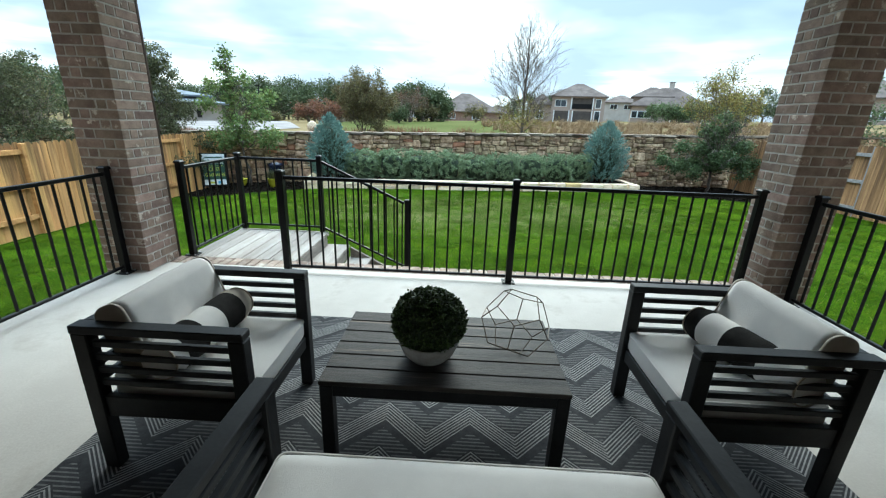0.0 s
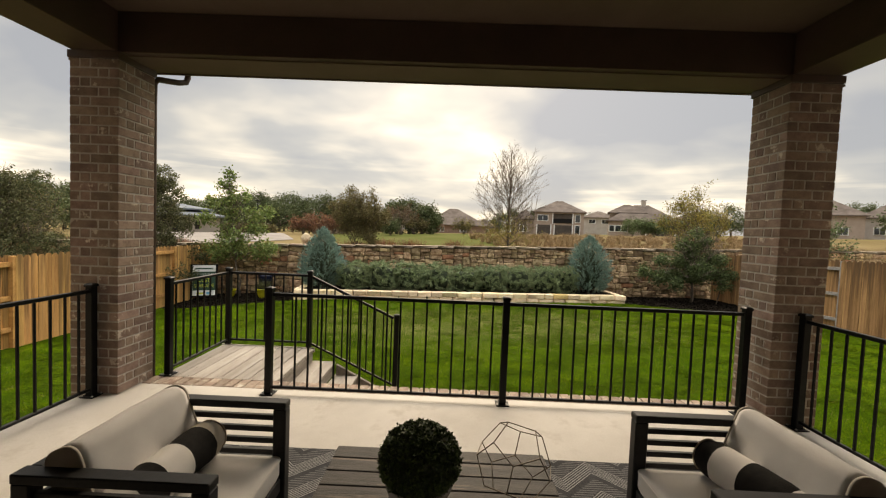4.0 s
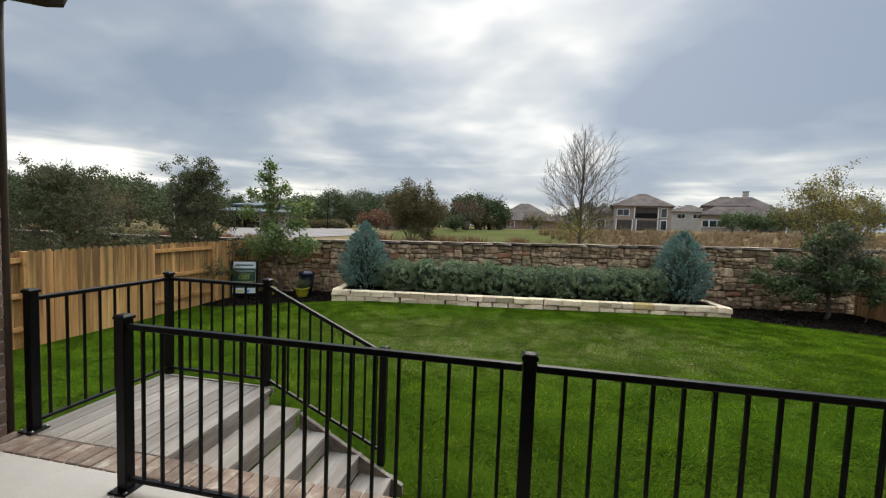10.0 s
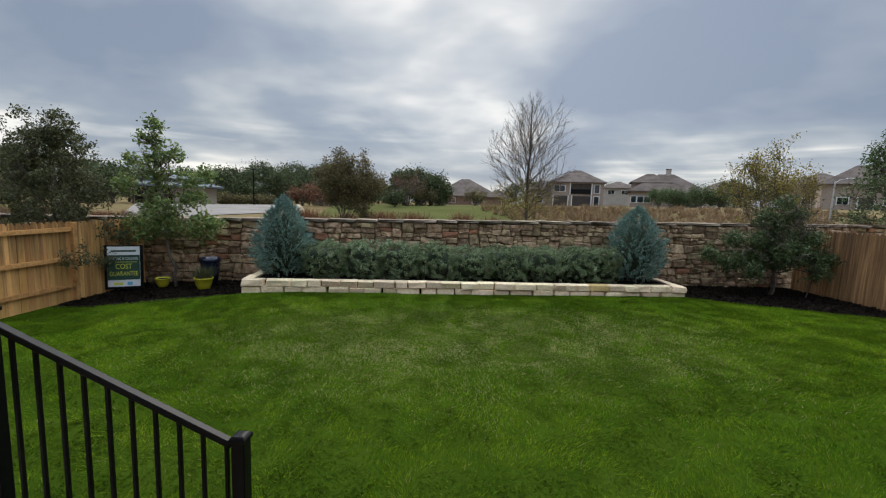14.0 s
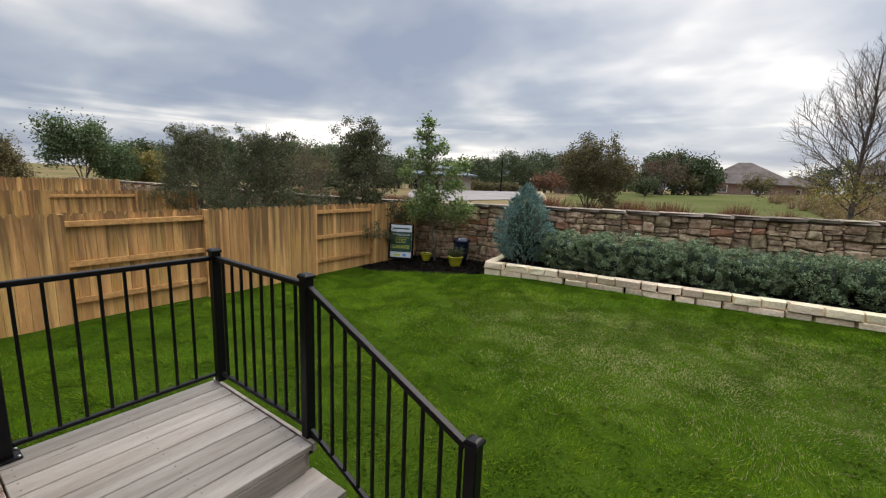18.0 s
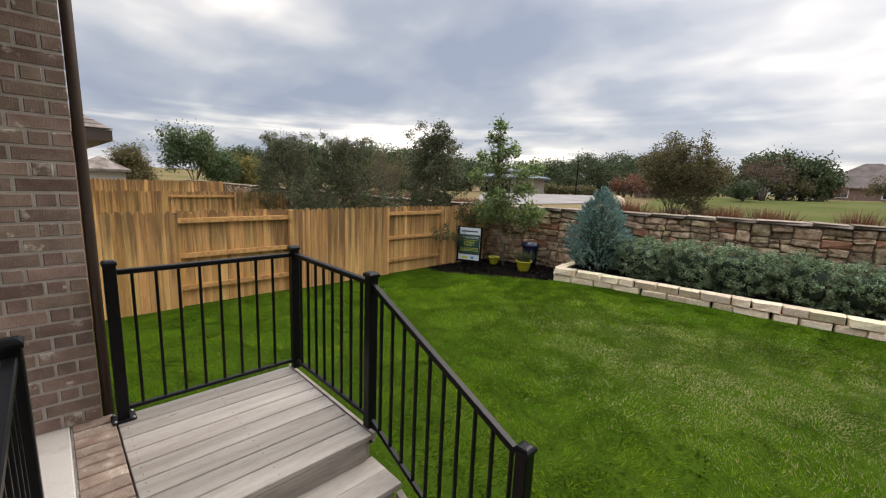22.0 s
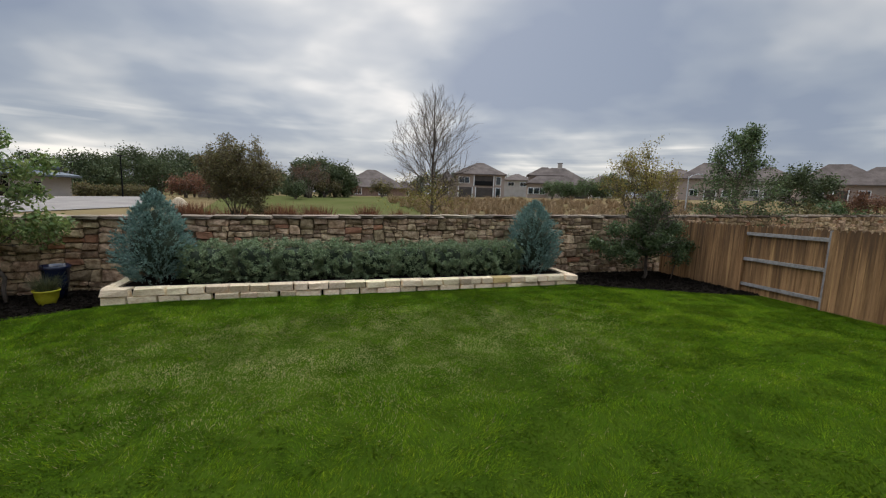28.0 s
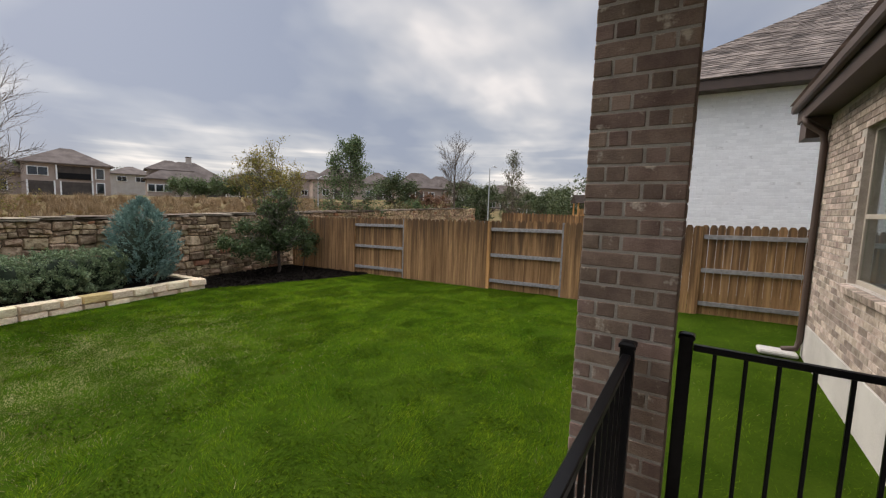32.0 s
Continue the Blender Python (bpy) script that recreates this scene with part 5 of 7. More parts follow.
def bolster(m, secs, label):
    """A long bolster pillow sewn from bands: (start, end, material)."""
    b = thing("bolster_pillow", m, label, "pillow", "bolster pillows")
    r, n = 0.086, 28
    for a, c, mat in secs:
        bm = bmesh.new()
        k = 8
        rings = []
        for i in range(k + 1):
            x = a + (c - a) * i / k
            rr = r * (1 - 0.16 * max(0.0, abs(x) - 0.22) / 0.06) + 0.0035 * noise.noise(Vector((x * 20, 3, 0)))
            rings.append([bm.verts.new((x, (rr + 0.005 * noise.noise(Vector((x * 16, q * 0.9, 5)))) * math.cos(2 * math.pi * q / n), rr * math.sin(2 * math.pi * q / n))) for q in range(n)])
        for u, v in zip(rings, rings[1:]):
            for q in range(n):
                bm.faces.new((u[q], u[(q + 1) % n], v[(q + 1) % n], v[q]))
        if a < -0.27:
            bm.faces.new(rings[0][::-1])
        if c > 0.27:
            bm.faces.new(rings[-1])
        part("cover", bm, M[mat], b, {"black_fabric": "black band", "side_panel": "tan end"}.get(mat, "pale grey cover"), True)
    for x in (-0.277, 0.277):
        bm = bmesh.new()
        pts = [(x, (r * 0.86) * math.cos(2 * math.pi * q / 20), (r * 0.86) * math.sin(2 * math.pi * q / 20)) for q in range(21)]
        tube(bm, pts, 0.004, 5)
        part("piping", bm, M["piping"], b)
    return b


G0 = 0.010
seat(0.675, pose(0.495, -1.947, G0, 0, 0, -90), "patio_armchair", "black slatted patio armchair with pale grey cushions", "patio seats")
seat(0.665, pose(2.835, -1.900, G0, 0, 0, 90), "patio_armchair", "black slatted patio armchair with pale grey cushions", "patio seats")
seat(1.31, pose(1.645, -2.842, G0), "patio_loveseat", "black slatted patio loveseat with a pale grey cushion", "patio seats")
bolster(pose(0.475, -1.975, 0.517, 0, 0, 88), [(-0.28, -0.22, "fabric"), (-0.22, -0.09, "black_fabric"), (-0.09, 0.045, "fabric"), (0.045, 0.19, "black_fabric"), (0.19, 0.28, "side_panel")], "pale grey bolster pillow with two wide black bands")
bolster(pose(2.895, -1.925, 0.517, 0, 0, 104), [(-0.28, -0.12, "fabric"), (-0.12, 0.06, "black_fabric"), (0.06, 0.19, "fabric"), (0.19, 0.28, "black_fabric")], "pale grey and black banded bolster pillow")


def coffee_table():
    t = thing("coffee_table", (1.568, -1.868, G0), "dark-stained slatted wooden coffee table on the rug", "table")
    hx, hy, z = 0.515, 0.316, 0.41
    n = 6
    w = 2 * hy / n
    for i in range(n):
        y = -hy + w * (i + 0.5)
        b = part("plank", box(-hx, hx, -w / 2 + 0.003, w / 2 - 0.003, -0.022, 0, 0.003), M["table_wood"], t)
        b.location = (0, y, z)
    for sy in (-1, 1):
        part("apron", box(-hx + 0.03, hx - 0.03, sy * (hy - 0.025) - 0.012, sy * (hy - 0.025) + 0.012, z - 0.08, z - 0.024, 0.003), M["black_wood"], t)
    for sx in (-1, 1):
        part("apron", box(sx * (hx - 0.025) - 0.012, sx * (hx - 0.025) + 0.012, -hy + 0.03, hy - 0.03, z - 0.08, z - 0.024, 0.003), M["black_wood"], t)
        for sy in (-1, 1):
            leg = part("leg", box(-0.027, 0.027, -0.027, 0.027, 0, z - 0.023, 0.004), M["black_wood"], t)
            leg.location = (sx * (hx - 0.03), sy * (hy - 0.03), 0)


coffee_table()
TOP = 0.42


def leaf_cloud(rng, centres, per, spread, size, flat=0.0, aspect=0.55):
    """Small leaf quads scattered about centres. Returns vertices and faces."""
    c = np.repeat(np.asarray(centres, dtype=float), per, axis=0)
    n = len(c)
    p = c + rng.normal(0, 1, (n, 3)) * spread
    d = rng.normal(0, 1, (n, 3))
    d[:, 2] *= 1 - flat
    d /= np.linalg.norm(d, axis=1)[:, None] + 1e-9
    e = np.cross(d, rng.normal(0, 1, (n, 3)))
    e /= np.linalg.norm(e, axis=1)[:, None] + 1e-9
    s = rng.uniform(0.6, 1.3, n)[:, None] * size
    d, e = d * s, e * s * aspect
    v = np.stack([p - d, p - 0.1 * d + e, p + d, p - 0.1 * d - e], 1).reshape(-1, 3)
    return v, np.arange(4 * n).reshape(-1, 4)


def topiary():
    t = thing("potted_topiary", (1.488, -1.962, TOP), "clipped boxwood ball in a round grey bowl", "plant")
    part("bowl", lathe([(0.062, 0.0), (0.085, 0.006), (0.115, 0.04), (0.132, 0.08), (0.138, 0.108), (0.13, 0.108), (0.118, 0.09)], 36), M["bowl"], t, "rough grey bowl", True)
    rng = np.random.default_rng(21)
    n = 9000
    u = rng.normal(0, 1, (n, 3))
    u /= np.linalg.norm(u, axis=1)[:, None]
    p = u * (0.160 + rng.normal(0, 0.004, n))[:, None] * [1, 1, 0.84] + [0, 0, 0.188]
    v, f = leaf_cloud(rng, p, 1, 0.002, 0.007, 0, 0.6)
    ob = new("leaves", mesh_np("leaves", v, f, M["topiary"]))
    ob.parent = t
    # solid dark ball whose colour gives the shade between the leaves
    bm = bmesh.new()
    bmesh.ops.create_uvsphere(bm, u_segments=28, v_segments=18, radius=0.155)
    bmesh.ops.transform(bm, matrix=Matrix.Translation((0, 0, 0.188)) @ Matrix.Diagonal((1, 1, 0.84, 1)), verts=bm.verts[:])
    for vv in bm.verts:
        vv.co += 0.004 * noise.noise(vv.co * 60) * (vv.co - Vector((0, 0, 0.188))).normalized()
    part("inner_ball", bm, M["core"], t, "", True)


topiary()


def wire_orb():
    o = thing("wire_orb", (1.878, -1.895, TOP), "open geometric orb of thin dark wire", "ornament")
    bm = bmesh.new()
    bmesh.ops.create_icosphere(bm, subdivisions=1, radius=1.0)
    faces = [f.calc_center_median().normalized() for f in bm.faces]
    edges = set()
    for e in bm.edges:
        a, b = [f.index for f in e.link_faces]
        edges.add((a, b))
    bm.free()
    tip = Matrix.Rotation(radians(31.7), 3, "X")
    pts = [tip @ p * 0.160 for p in faces]
    low = min(p.z for p in pts)
    pts = [p + Vector((0, 0, -low + 0.004)) for p in pts]
    for a, b in sorted(edges):
        w = bmesh.new()
        tube(w, [pts[a], pts[b]], 0.0024, 6)
        part("wire", w, M["wire"], o)


wire_orb()

# ---- the yard's corner: sign and pots ----


def text_part(body, size, x, z, mat, parent, align="CENTER", width=None):
    cu = bpy.data.curves.new("lettering", "FONT")
    cu.body, cu.size, cu.align_x, cu.align_y, cu.extrude = body, size, align, "CENTER", 0.0008
    ob = new("lettering", cu)
    bpy.context.view_layer.update()
    me = bpy.data.meshes.new_from_object(ob.evaluated_get(bpy.context.evaluated_depsgraph_get()))
    bpy.data.objects.remove(ob)
    if width:
        xs = [v.co.x for v in me.vertices]
        k = width / (max(xs) - min(xs))
        for v in me.vertices:
            v.co.x *= k
    me.materials.clear()
    me.materials.append(mat)
    ob = new("lettering", me)
    ob.parent = parent
    ob.matrix_basis = Matrix.Translation((x, -0.0145, z)) @ Matrix.Rotation(math.pi / 2, 4, "X")
    return ob


def yard_sign():
    s = thing("yard_sign", pose(-5.98, 8.80, -0.85, -4, 0, 27), "green and white printed yard sign standing in the mulch", "sign")
    W, H = 0.62, 1.0
    part("board", box(-W / 2, W / 2, -0.006, 0.006, 0.06, H, 0.002), M["sign_white"], s, "white sign board")
    part("frame", box(-W / 2 - 0.06, W / 2 + 0.06, 0.008, 0.03, 0.0, H + 0.03, 0.003), M["black_metal"], s)
    part("panel", box(-W / 2 + 0.004, W / 2 - 0.004, -0.0105, -0.0065, 0.22, 0.80), M["sign_green"], s, "dark green printed panel")
    text_part("HEATING & COOLING", 0.085, 0, 0.715, M["sign_white"], s, width=0.54)
    part("rule", box(-0.25, 0.25, -0.013, -0.0108, 0.632, 0.642), M["sign_yellow"], s)
    text_part("COST", 0.17, 0, 0.53, M["sign_yellow"], s, width=0.31)
    text_part("GUARANTEE", 0.15, 0, 0.36, M["sign_yellow"], s, width=0.54)
    part("printed_line", box(-0.24, 0.24, -0.009, -0.0065, 0.875, 0.915), M["sign_green"], s)
    part("printed_line", box(0.06, 0.16, -0.009, -0.0065, 0.09, 0.17), M["sign_blue"], s)
    part("printed_line", box(-0.2, -0.02, -0.009, -0.0065, 0.10, 0.155), M["sign_yellow"], s)


yard_sign()


def pot(name, x, y, z, r, h, mat, label):
    t = thing(name, (x, y, z), label, "pot")
    part("body", lathe([(r * 0.55, 0), (r * 0.62, 0.01), (r * 0.88, h * 0.45), (r * 0.98, h * 0.86), (r * 1.06, h * 0.9), (r * 1.06, h), (r * 0.95, h), (r * 0.9, h * 0.9)], 32), M[mat], t, "", True)
    part("soil", lathe([(r * 0.6, h * 0.86), (r * 0.9, h * 0.905)], 24), M["mulch"], t)
    return t


pot("flower_pot", -5.35, 9.20, -0.85, 0.15, 0.22, "yellow_glaze", "small yellow-green glazed pot in the mulch")
pot2 = pot("flower_pot", -4.27, 9.12, -0.85, 0.20, 0.30, "yellow_glaze", "yellow-green glazed pot with a grassy plant")
pot("flower_pot", -4.42, 9.62, -0.85, 0.23, 0.70, "navy_glaze", "tall navy blue glazed pot beside the wall")
rng = np.random.default_rng(5)
n = 420
a = rng.uniform(0, 2 * np.pi, n)
r0 = rng.uniform(0, 0.16, n)
out = rng.uniform(0.05, 0.34, n)
p = np.stack([np.cos(a) * r0, np.sin(a) * r0, np.full(n, 0.26)], 1)
q = p + np.stack([np.cos(a) * out, np.sin(a) * out, rng.uniform(0.12, 0.40, n)], 1)
s = np.stack([-np.sin(a), np.cos(a), np.zeros(n)], 1) * 0.006
me = mesh_np("grass_plant", np.stack([p - s, p + s, q], 1).reshape(-1, 3), np.arange(3 * n).reshape(-1, 3), M["leaf_cedar"])
under(new("grass_plant", me), pot2)

# ---- hedge and conifers ----


def shrub(u, v, r, h, seed, label):
    x, y = along(u, v)
    t = thing("hedge_shrub", (x, y, -0.53), label, "shrub", "hedge shrubs")
    rng = np.random.default_rng(seed)
    k = 310
    d = rng.normal(0, 1, (k, 3))
    d[:, 2] = d[:, 2] * 0.9 + 0.12
    d /= np.abs(d).max(axis=1)[:, None] ** 0.65 * np.linalg.norm(d, axis=1)[:, None] ** 0.35
    bump = np.array([noise.noise(Vector((q[0] * 2.8 + seed, q[1] * 2.8, q[2] * 2.8))) for q in d])
    c = d * [r, r * 0.82, h * 0.52] * (rng.uniform(0.80, 1.02, k) + 0.40 * bump)[:, None] + [0, 0, h * 0.47]
    c[:, 2] = np.maximum(c[:, 2], 0.03)
    vv, f = leaf_cloud(rng, c, 46, 0.030, 0.0215, 0.1, 0.5)
    ob = new("foliage", mesh_np("foliage", vv, f, M["leaf_hedge"]))
    ob.parent = t
    # added dark body: its colour stands for shade in the shrub's gaps
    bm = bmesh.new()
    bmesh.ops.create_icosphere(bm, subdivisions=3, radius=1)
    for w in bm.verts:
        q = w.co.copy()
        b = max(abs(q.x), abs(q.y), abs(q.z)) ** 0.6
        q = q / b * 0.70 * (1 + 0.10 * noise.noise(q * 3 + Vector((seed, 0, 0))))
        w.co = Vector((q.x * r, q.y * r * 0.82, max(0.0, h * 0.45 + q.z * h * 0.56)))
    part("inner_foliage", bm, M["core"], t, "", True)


for i, (u, r, h) in enumerate(((1.75, 0.53, 0.86), (2.72, 0.51, 0.89), (3.66, 0.52, 0.88), (4.6, 0.50, 0.86), (5.55, 0.52, 0.80), (6.5, 0.49, 0.84), (7.45, 0.52, 0.87), (8.40, 0.52, 0.88), (9.15, 0.43, 0.86))):
    shrub(u, 0.82, r, h, 40 + i, "clipped grey-green hedge shrub in the planting bed")


def conifer(u, v, r, h, seed, pointed, label):
    """A blue conifer of upswept sprays."""
    x, y = along(u, v)
    t = thing("blue_conifer", (x, y, -0.53), label, "conifer", "blue conifers")
    rng = np.random.default_rng(seed)
    n = 900
    z = rng.uniform(0.03, 1.0, n) ** 1.15
    low = 0.24
    prof = np.where(z < low, 0.80 + 0.2 * z / low, np.maximum(0.0, 1 - (np.maximum(z - low, 0.0) / (1 - low)) ** (1.7 if pointed else 2.5)) ** 0.85)
    prof = np.clip(prof, 0.03, 1.0)
    a = rng.uniform(0, 2 * np.pi, n)
    rad = r * prof * rng.uniform(0.74, 1.08, n) * (1 + 0.1 * np.sin(3 * a + 6 * z))
    base = np.stack([np.cos(a) * rad * 0.7, np.sin(a) * rad * 0.7, z * h * 0.95], 1)
    tip = np.stack([np.cos(a) * rad, np.sin(a) * rad, z * h * 0.95 + rng.uniform(0.08, 0.22, n)], 1)
    tip[:, 2] = np.minimum(tip[:, 2], h * 1.03)
    k = rng.uniform(0, 1, (n, 26, 1)) ** 0.7
    p = (base[:, None, :] * (1 - k) + tip[:, None, :] * k + rng.normal(0, 0.028, (n, 26, 3)) * (1.15 - k)).reshape(-1, 3)
    d = np.repeat(tip - base, 26, axis=0)
    d = d / np.linalg.norm(d, axis=1)[:, None] + rng.normal(0, 0.45, (len(p), 3))
    d /= np.linalg.norm(d, axis=1)[:, None]
    e = np.cross(d, rng.normal(0, 1, p.shape))
    e /= np.linalg.norm(e, axis=1)[:, None]
    s = rng.uniform(0.03, 0.065, len(p))[:, None]
    vv = np.stack([p - e * s * 0.22, p + e * s * 0.22, p + d * s], 1).reshape(-1, 3)
    ob = new("foliage", mesh_np("foliage", vv, np.arange(len(vv)).reshape(-1, 3), M["leaf_blue"]))
    ob.parent = t
    # added dark body that paints the shade behind the sprays
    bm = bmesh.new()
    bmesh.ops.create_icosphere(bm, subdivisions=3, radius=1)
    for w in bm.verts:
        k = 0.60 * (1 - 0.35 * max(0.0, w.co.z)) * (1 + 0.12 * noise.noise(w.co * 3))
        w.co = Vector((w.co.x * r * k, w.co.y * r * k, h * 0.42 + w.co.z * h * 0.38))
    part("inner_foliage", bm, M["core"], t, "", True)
    bm = bmesh.new()
    tube(bm, [(0, 0, 0), (0, 0, 0.4)], [0.05, 0.035], 8)
    part("trunk", bm, M["bark"], t)


conifer(0.75, 0.9, 0.80, 1.95, 61, True, "blue-green conifer with a pointed top at the hedge end")
conifer(10.12, 0.9, 0.80, 2.02, 62, False, "full blue-green conifer at the hedge end")

# ---- trees ----


def grow(bm, p, d, length, radius, depth, rng, tips, spread, droop, sides):
    """A limb and its branches; tips collects the ends."""
    pts, rad = [p], [radius]
    for k in range(3):
        d = (d + Vector([rng.uniform(-1, 1) for _ in range(3)]) * 0.14 + Vector((0, 0, -droop))).normalized()
        p = p + d * length / 3
        pts.append(p)
        rad.append(radius * (1 - 0.17 * (k + 1)))
    tube(bm, pts, rad, sides)
    if depth <= 0:
        tips.append(pts[-1])
        tips.append(pts[-2])
        return
    kids = rng.choice((3, 4)) if depth > 1 else rng.choice((3, 4, 5))
    for k in range(kids):
        at = pts[rng.choice((1, 2, 3))] if k else pts[3]
        turn = Vector([rng.gauss(0, 1) for _ in range(3)]).normalized()
        nd = (d + turn * spread).normalized()
        grow(bm, at, nd, length * rng.uniform(0.55, 0.8), radius * (0.62 if k else 0.72), depth - 1, rng, tips, spread, droop, max(3, sides - 1))
    tips.append(pts[-1])


def tree(name, x, y, z, height, width, leaf, leaves, size, seed, label, trunk_r=0.09, depth=3, clear=0.25, stems=1, leader=False, lumps=None, group="", lean=(0, 0), spread=0.75, cloud=0.16, thin=1.0, up=0.35):
    t = thing(name, (x, y, z), label, "tree", group)
    r = random.Random(seed)
    rng = np.random.default_rng(seed)
    stem = bmesh.new()
    bm = bmesh.new()
    tips = []
    if leader:
        n = 16
        spine = [Vector((lean[0] * (i / n) + r.uniform(-1, 1) * 0.012 * height, lean[1] * i / n + r.uniform(-1, 1) * 0.012 * height, height * i / n)) for i in range(n + 1)]
        tube(stem, spine, [trunk_r * (1 - 0.95 * i / n) + 0.004 for i in range(n + 1)], 8)
        count = int(30 * thin)
        for k in range(count):
            f = clear + (0.98 - clear) * k / count
            i = min(n - 1, int(f * n))
            at = spine[i].lerp(spine[i + 1], f * n - i)
            a = k * 2.4 + r.uniform(-0.4, 0.4)
            s = (1 - f) ** 0.8 * min(1.0, (f - clear) * 4 + 0.45)
            d = Vector((math.cos(a), math.sin(a), up + 0.9 * f)).normalized()
            grow(bm, at, d, width * 0.5 * (s * 0.62 + 0.10), trunk_r * 0.42 * (1 - f) + 0.006, depth - 1, r, tips, spread, -0.05, 4)
    else:
        for s in range(stems):
            a = 2 * math.pi * s / stems + r.uniform(-0.3, 0.3)
            lean_d = Vector((math.cos(a) * 0.35, math.sin(a) * 0.35, 1)).normalized() if stems > 1 else Vector((r.uniform(-0.08, 0.08), r.uniform(-0.08, 0.08), 1)).normalized()
            base = Vector((math.cos(a), math.sin(a), 0)) * (trunk_r if stems > 1 else 0)
            tube(stem, [base + Vector((0, 0, -0.12)), base + lean_d * height * clear * 0.5, base + lean_d * height * clear], [trunk_r * 1.25, trunk_r, trunk_r * 0.9], 8)
            for k in range(4 if stems == 1 else 2):
                b = a + k * 1.6 + r.uniform(-0.3, 0.3)
                d = Vector((math.cos(b) * 0.7 * width / height, math.sin(b) * 0.7 * width / height, 0.75)).normalized()
                grow(bm, base + lean_d * height * clear * r.uniform(0.85, 1.0), d, height * (1 - clear) * 0.42, trunk_r * 0.6, depth, r, tips, spread, -0.03, 5)
    if lumps is None and tips:
        top = max(p.z for p in tips)
        wide = max(math.hypot(p.x, p.y) for p in tips)
        kz, kx = height / top, (width / 2) / wide
        for v in [*bm.verts, *stem.verts]:
            f = min(1.0, max(0.0, v.co.z / (height * clear)))
            v.co = Vector((v.co.x * (1 + (kx - 1) * f), v.co.y * (1 + (kx - 1) * f), v.co.z * kz))
        tips = [Vector((p.x * kx, p.y * kx, p.z * kz)) for p in tips]
    part("trunk", stem, M["bark"], t, "", True)
    part("branching", bm, M["bark"], t, "", True)["kind"] = "stuff"
    if leaf:
        c = np.array([tuple(p) for p in tips]) if tips else np.zeros((1, 3))
        if lumps and leaf:
            cs = []
            for lx, ly, lz, lr, ln in lumps:
                d = rng.normal(0, 1, (ln, 3))
                d /= np.linalg.norm(d, axis=1)[:, None]
                cs.append(d * lr * rng.uniform(0.55, 1.05, ln)[:, None] * [1, 1, 0.75] + [lx, ly, lz])
            c = np.concatenate(cs)
        per = max(1, int(leaves / len(c)))
        v, f = leaf_cloud(rng, c, per, cloud, size, 0.1, 0.55)
        ob = new("crown", mesh_np("crown", v, f, M[leaf]))
        ob.parent = t
    return t


def crown_lumps(r, seed, width, z0, z1, count=16, ln=26):
    out = []
    for _ in range(count):
        f = r.random()
        z = z0 + (z1 - z0) * f
        rad = width / 2 * math.sqrt(max(0.05, 1 - (2 * f - 0.8) ** 2 * 0.7))
        a = r.uniform(0, 2 * math.pi)
        q = rad * math.sqrt(r.random()) * 0.8
        out.append((math.cos(a) * q, math.sin(a) * q, z, (z1 - z0) * r.uniform(0.16, 0.28), ln))
    return out


def polar(bearing, dist, eye=(1.95, 0.1)):
    b = radians(bearing)
    return eye[0] + dist * math.sin(b), eye[1] + dist * math.cos(b)


# trees in the yard
tx, ty = -5.10, 9.32
tree("young_oak_tree", tx, ty, -0.86, 3.9, 2.0, "leaf_bright", 6000, 0.050, 71, "young bright green oak with an open crown", 0.035, 3, 0.27, leader=True, lean=(-0.45, 0.0), cloud=0.085, thin=1.0,
     lumps=[(-0.05, 0, 1.55, 0.40, 26), (0.6, 0.1, 1.5, 0.36, 24), (-0.75, 0.05, 1.45, 0.36, 24), (1.0, 0, 1.62, 0.22, 10), (-1.1, 0.1, 1.5, 0.22, 10), (-0.1, -0.3, 1.9, 0.36, 20), (-0.55, 0.1, 2.1, 0.30, 18), (0.5, 0, 2.15, 0.30, 18), (-1.2, 0, 2.45, 0.24, 14), (-0.3, 0, 2.6, 0.28, 18), (0.35, 0.1, 2.65, 0.26, 14), (0.85, 0, 2.75, 0.2, 9), (-0.95, 0, 3.0, 0.2, 10), (-0.42, 0, 3.15, 0.24, 14), (0.05, 0, 3.2, 0.2, 9), (-0.5, 0, 3.55, 0.2, 12), (-0.42, 0, 3.9, 0.15, 8)])
tree("young_oak_tree", 10.45, 11.15, -0.75, 2.6, 3.0, "leaf_deep", 17000, 0.042, 72, "young dark green oak with tiered spreading branches", 0.05, 3, 0.24, leader=True, cloud=0.085, thin=1.0, up=0.1,
     lumps=[(0, 0, 1.0, 0.34, 34), (0.6, -0.1, 1.1, 0.30, 34), (-0.6, 0.1, 0.98, 0.30, 30), (1.15, 0.1, 1.05, 0.26, 26), (-1.2, 0, 0.9, 0.26, 22), (1.65, -0.1, 1.08, 0.18, 14), (-1.7, 0.1, 1.1, 0.18, 12), (0.05, 0.1, 1.5, 0.34, 36), (-0.6, 0, 1.5, 0.26, 22), (0.65, 0, 1.62, 0.28, 26), (1.1, 0.2, 1.55, 0.18, 12), (-1.1, 0.1, 1.5, 0.18, 12), (0, -0.45, 1.2, 0.32, 30), (0, 0.1, 1.95, 0.30, 28), (0.35, 0, 2.2, 0.22, 16), (-0.4, 0, 2.1, 0.22, 14), (-0.8, -0.3, 0.66, 0.22, 14), (0.9, -0.3, 0.7, 0.2, 12), (0.05, 0, 2.5, 0.16, 8)])
bm = bmesh.new()
tube(bm, [(0, 0, 0), (0.16, 0, 0.75)], 0.018, 6)
stake = part("tree_stake", bm, M["bark"])
stake.location = (11.25, 11.0, -0.75)
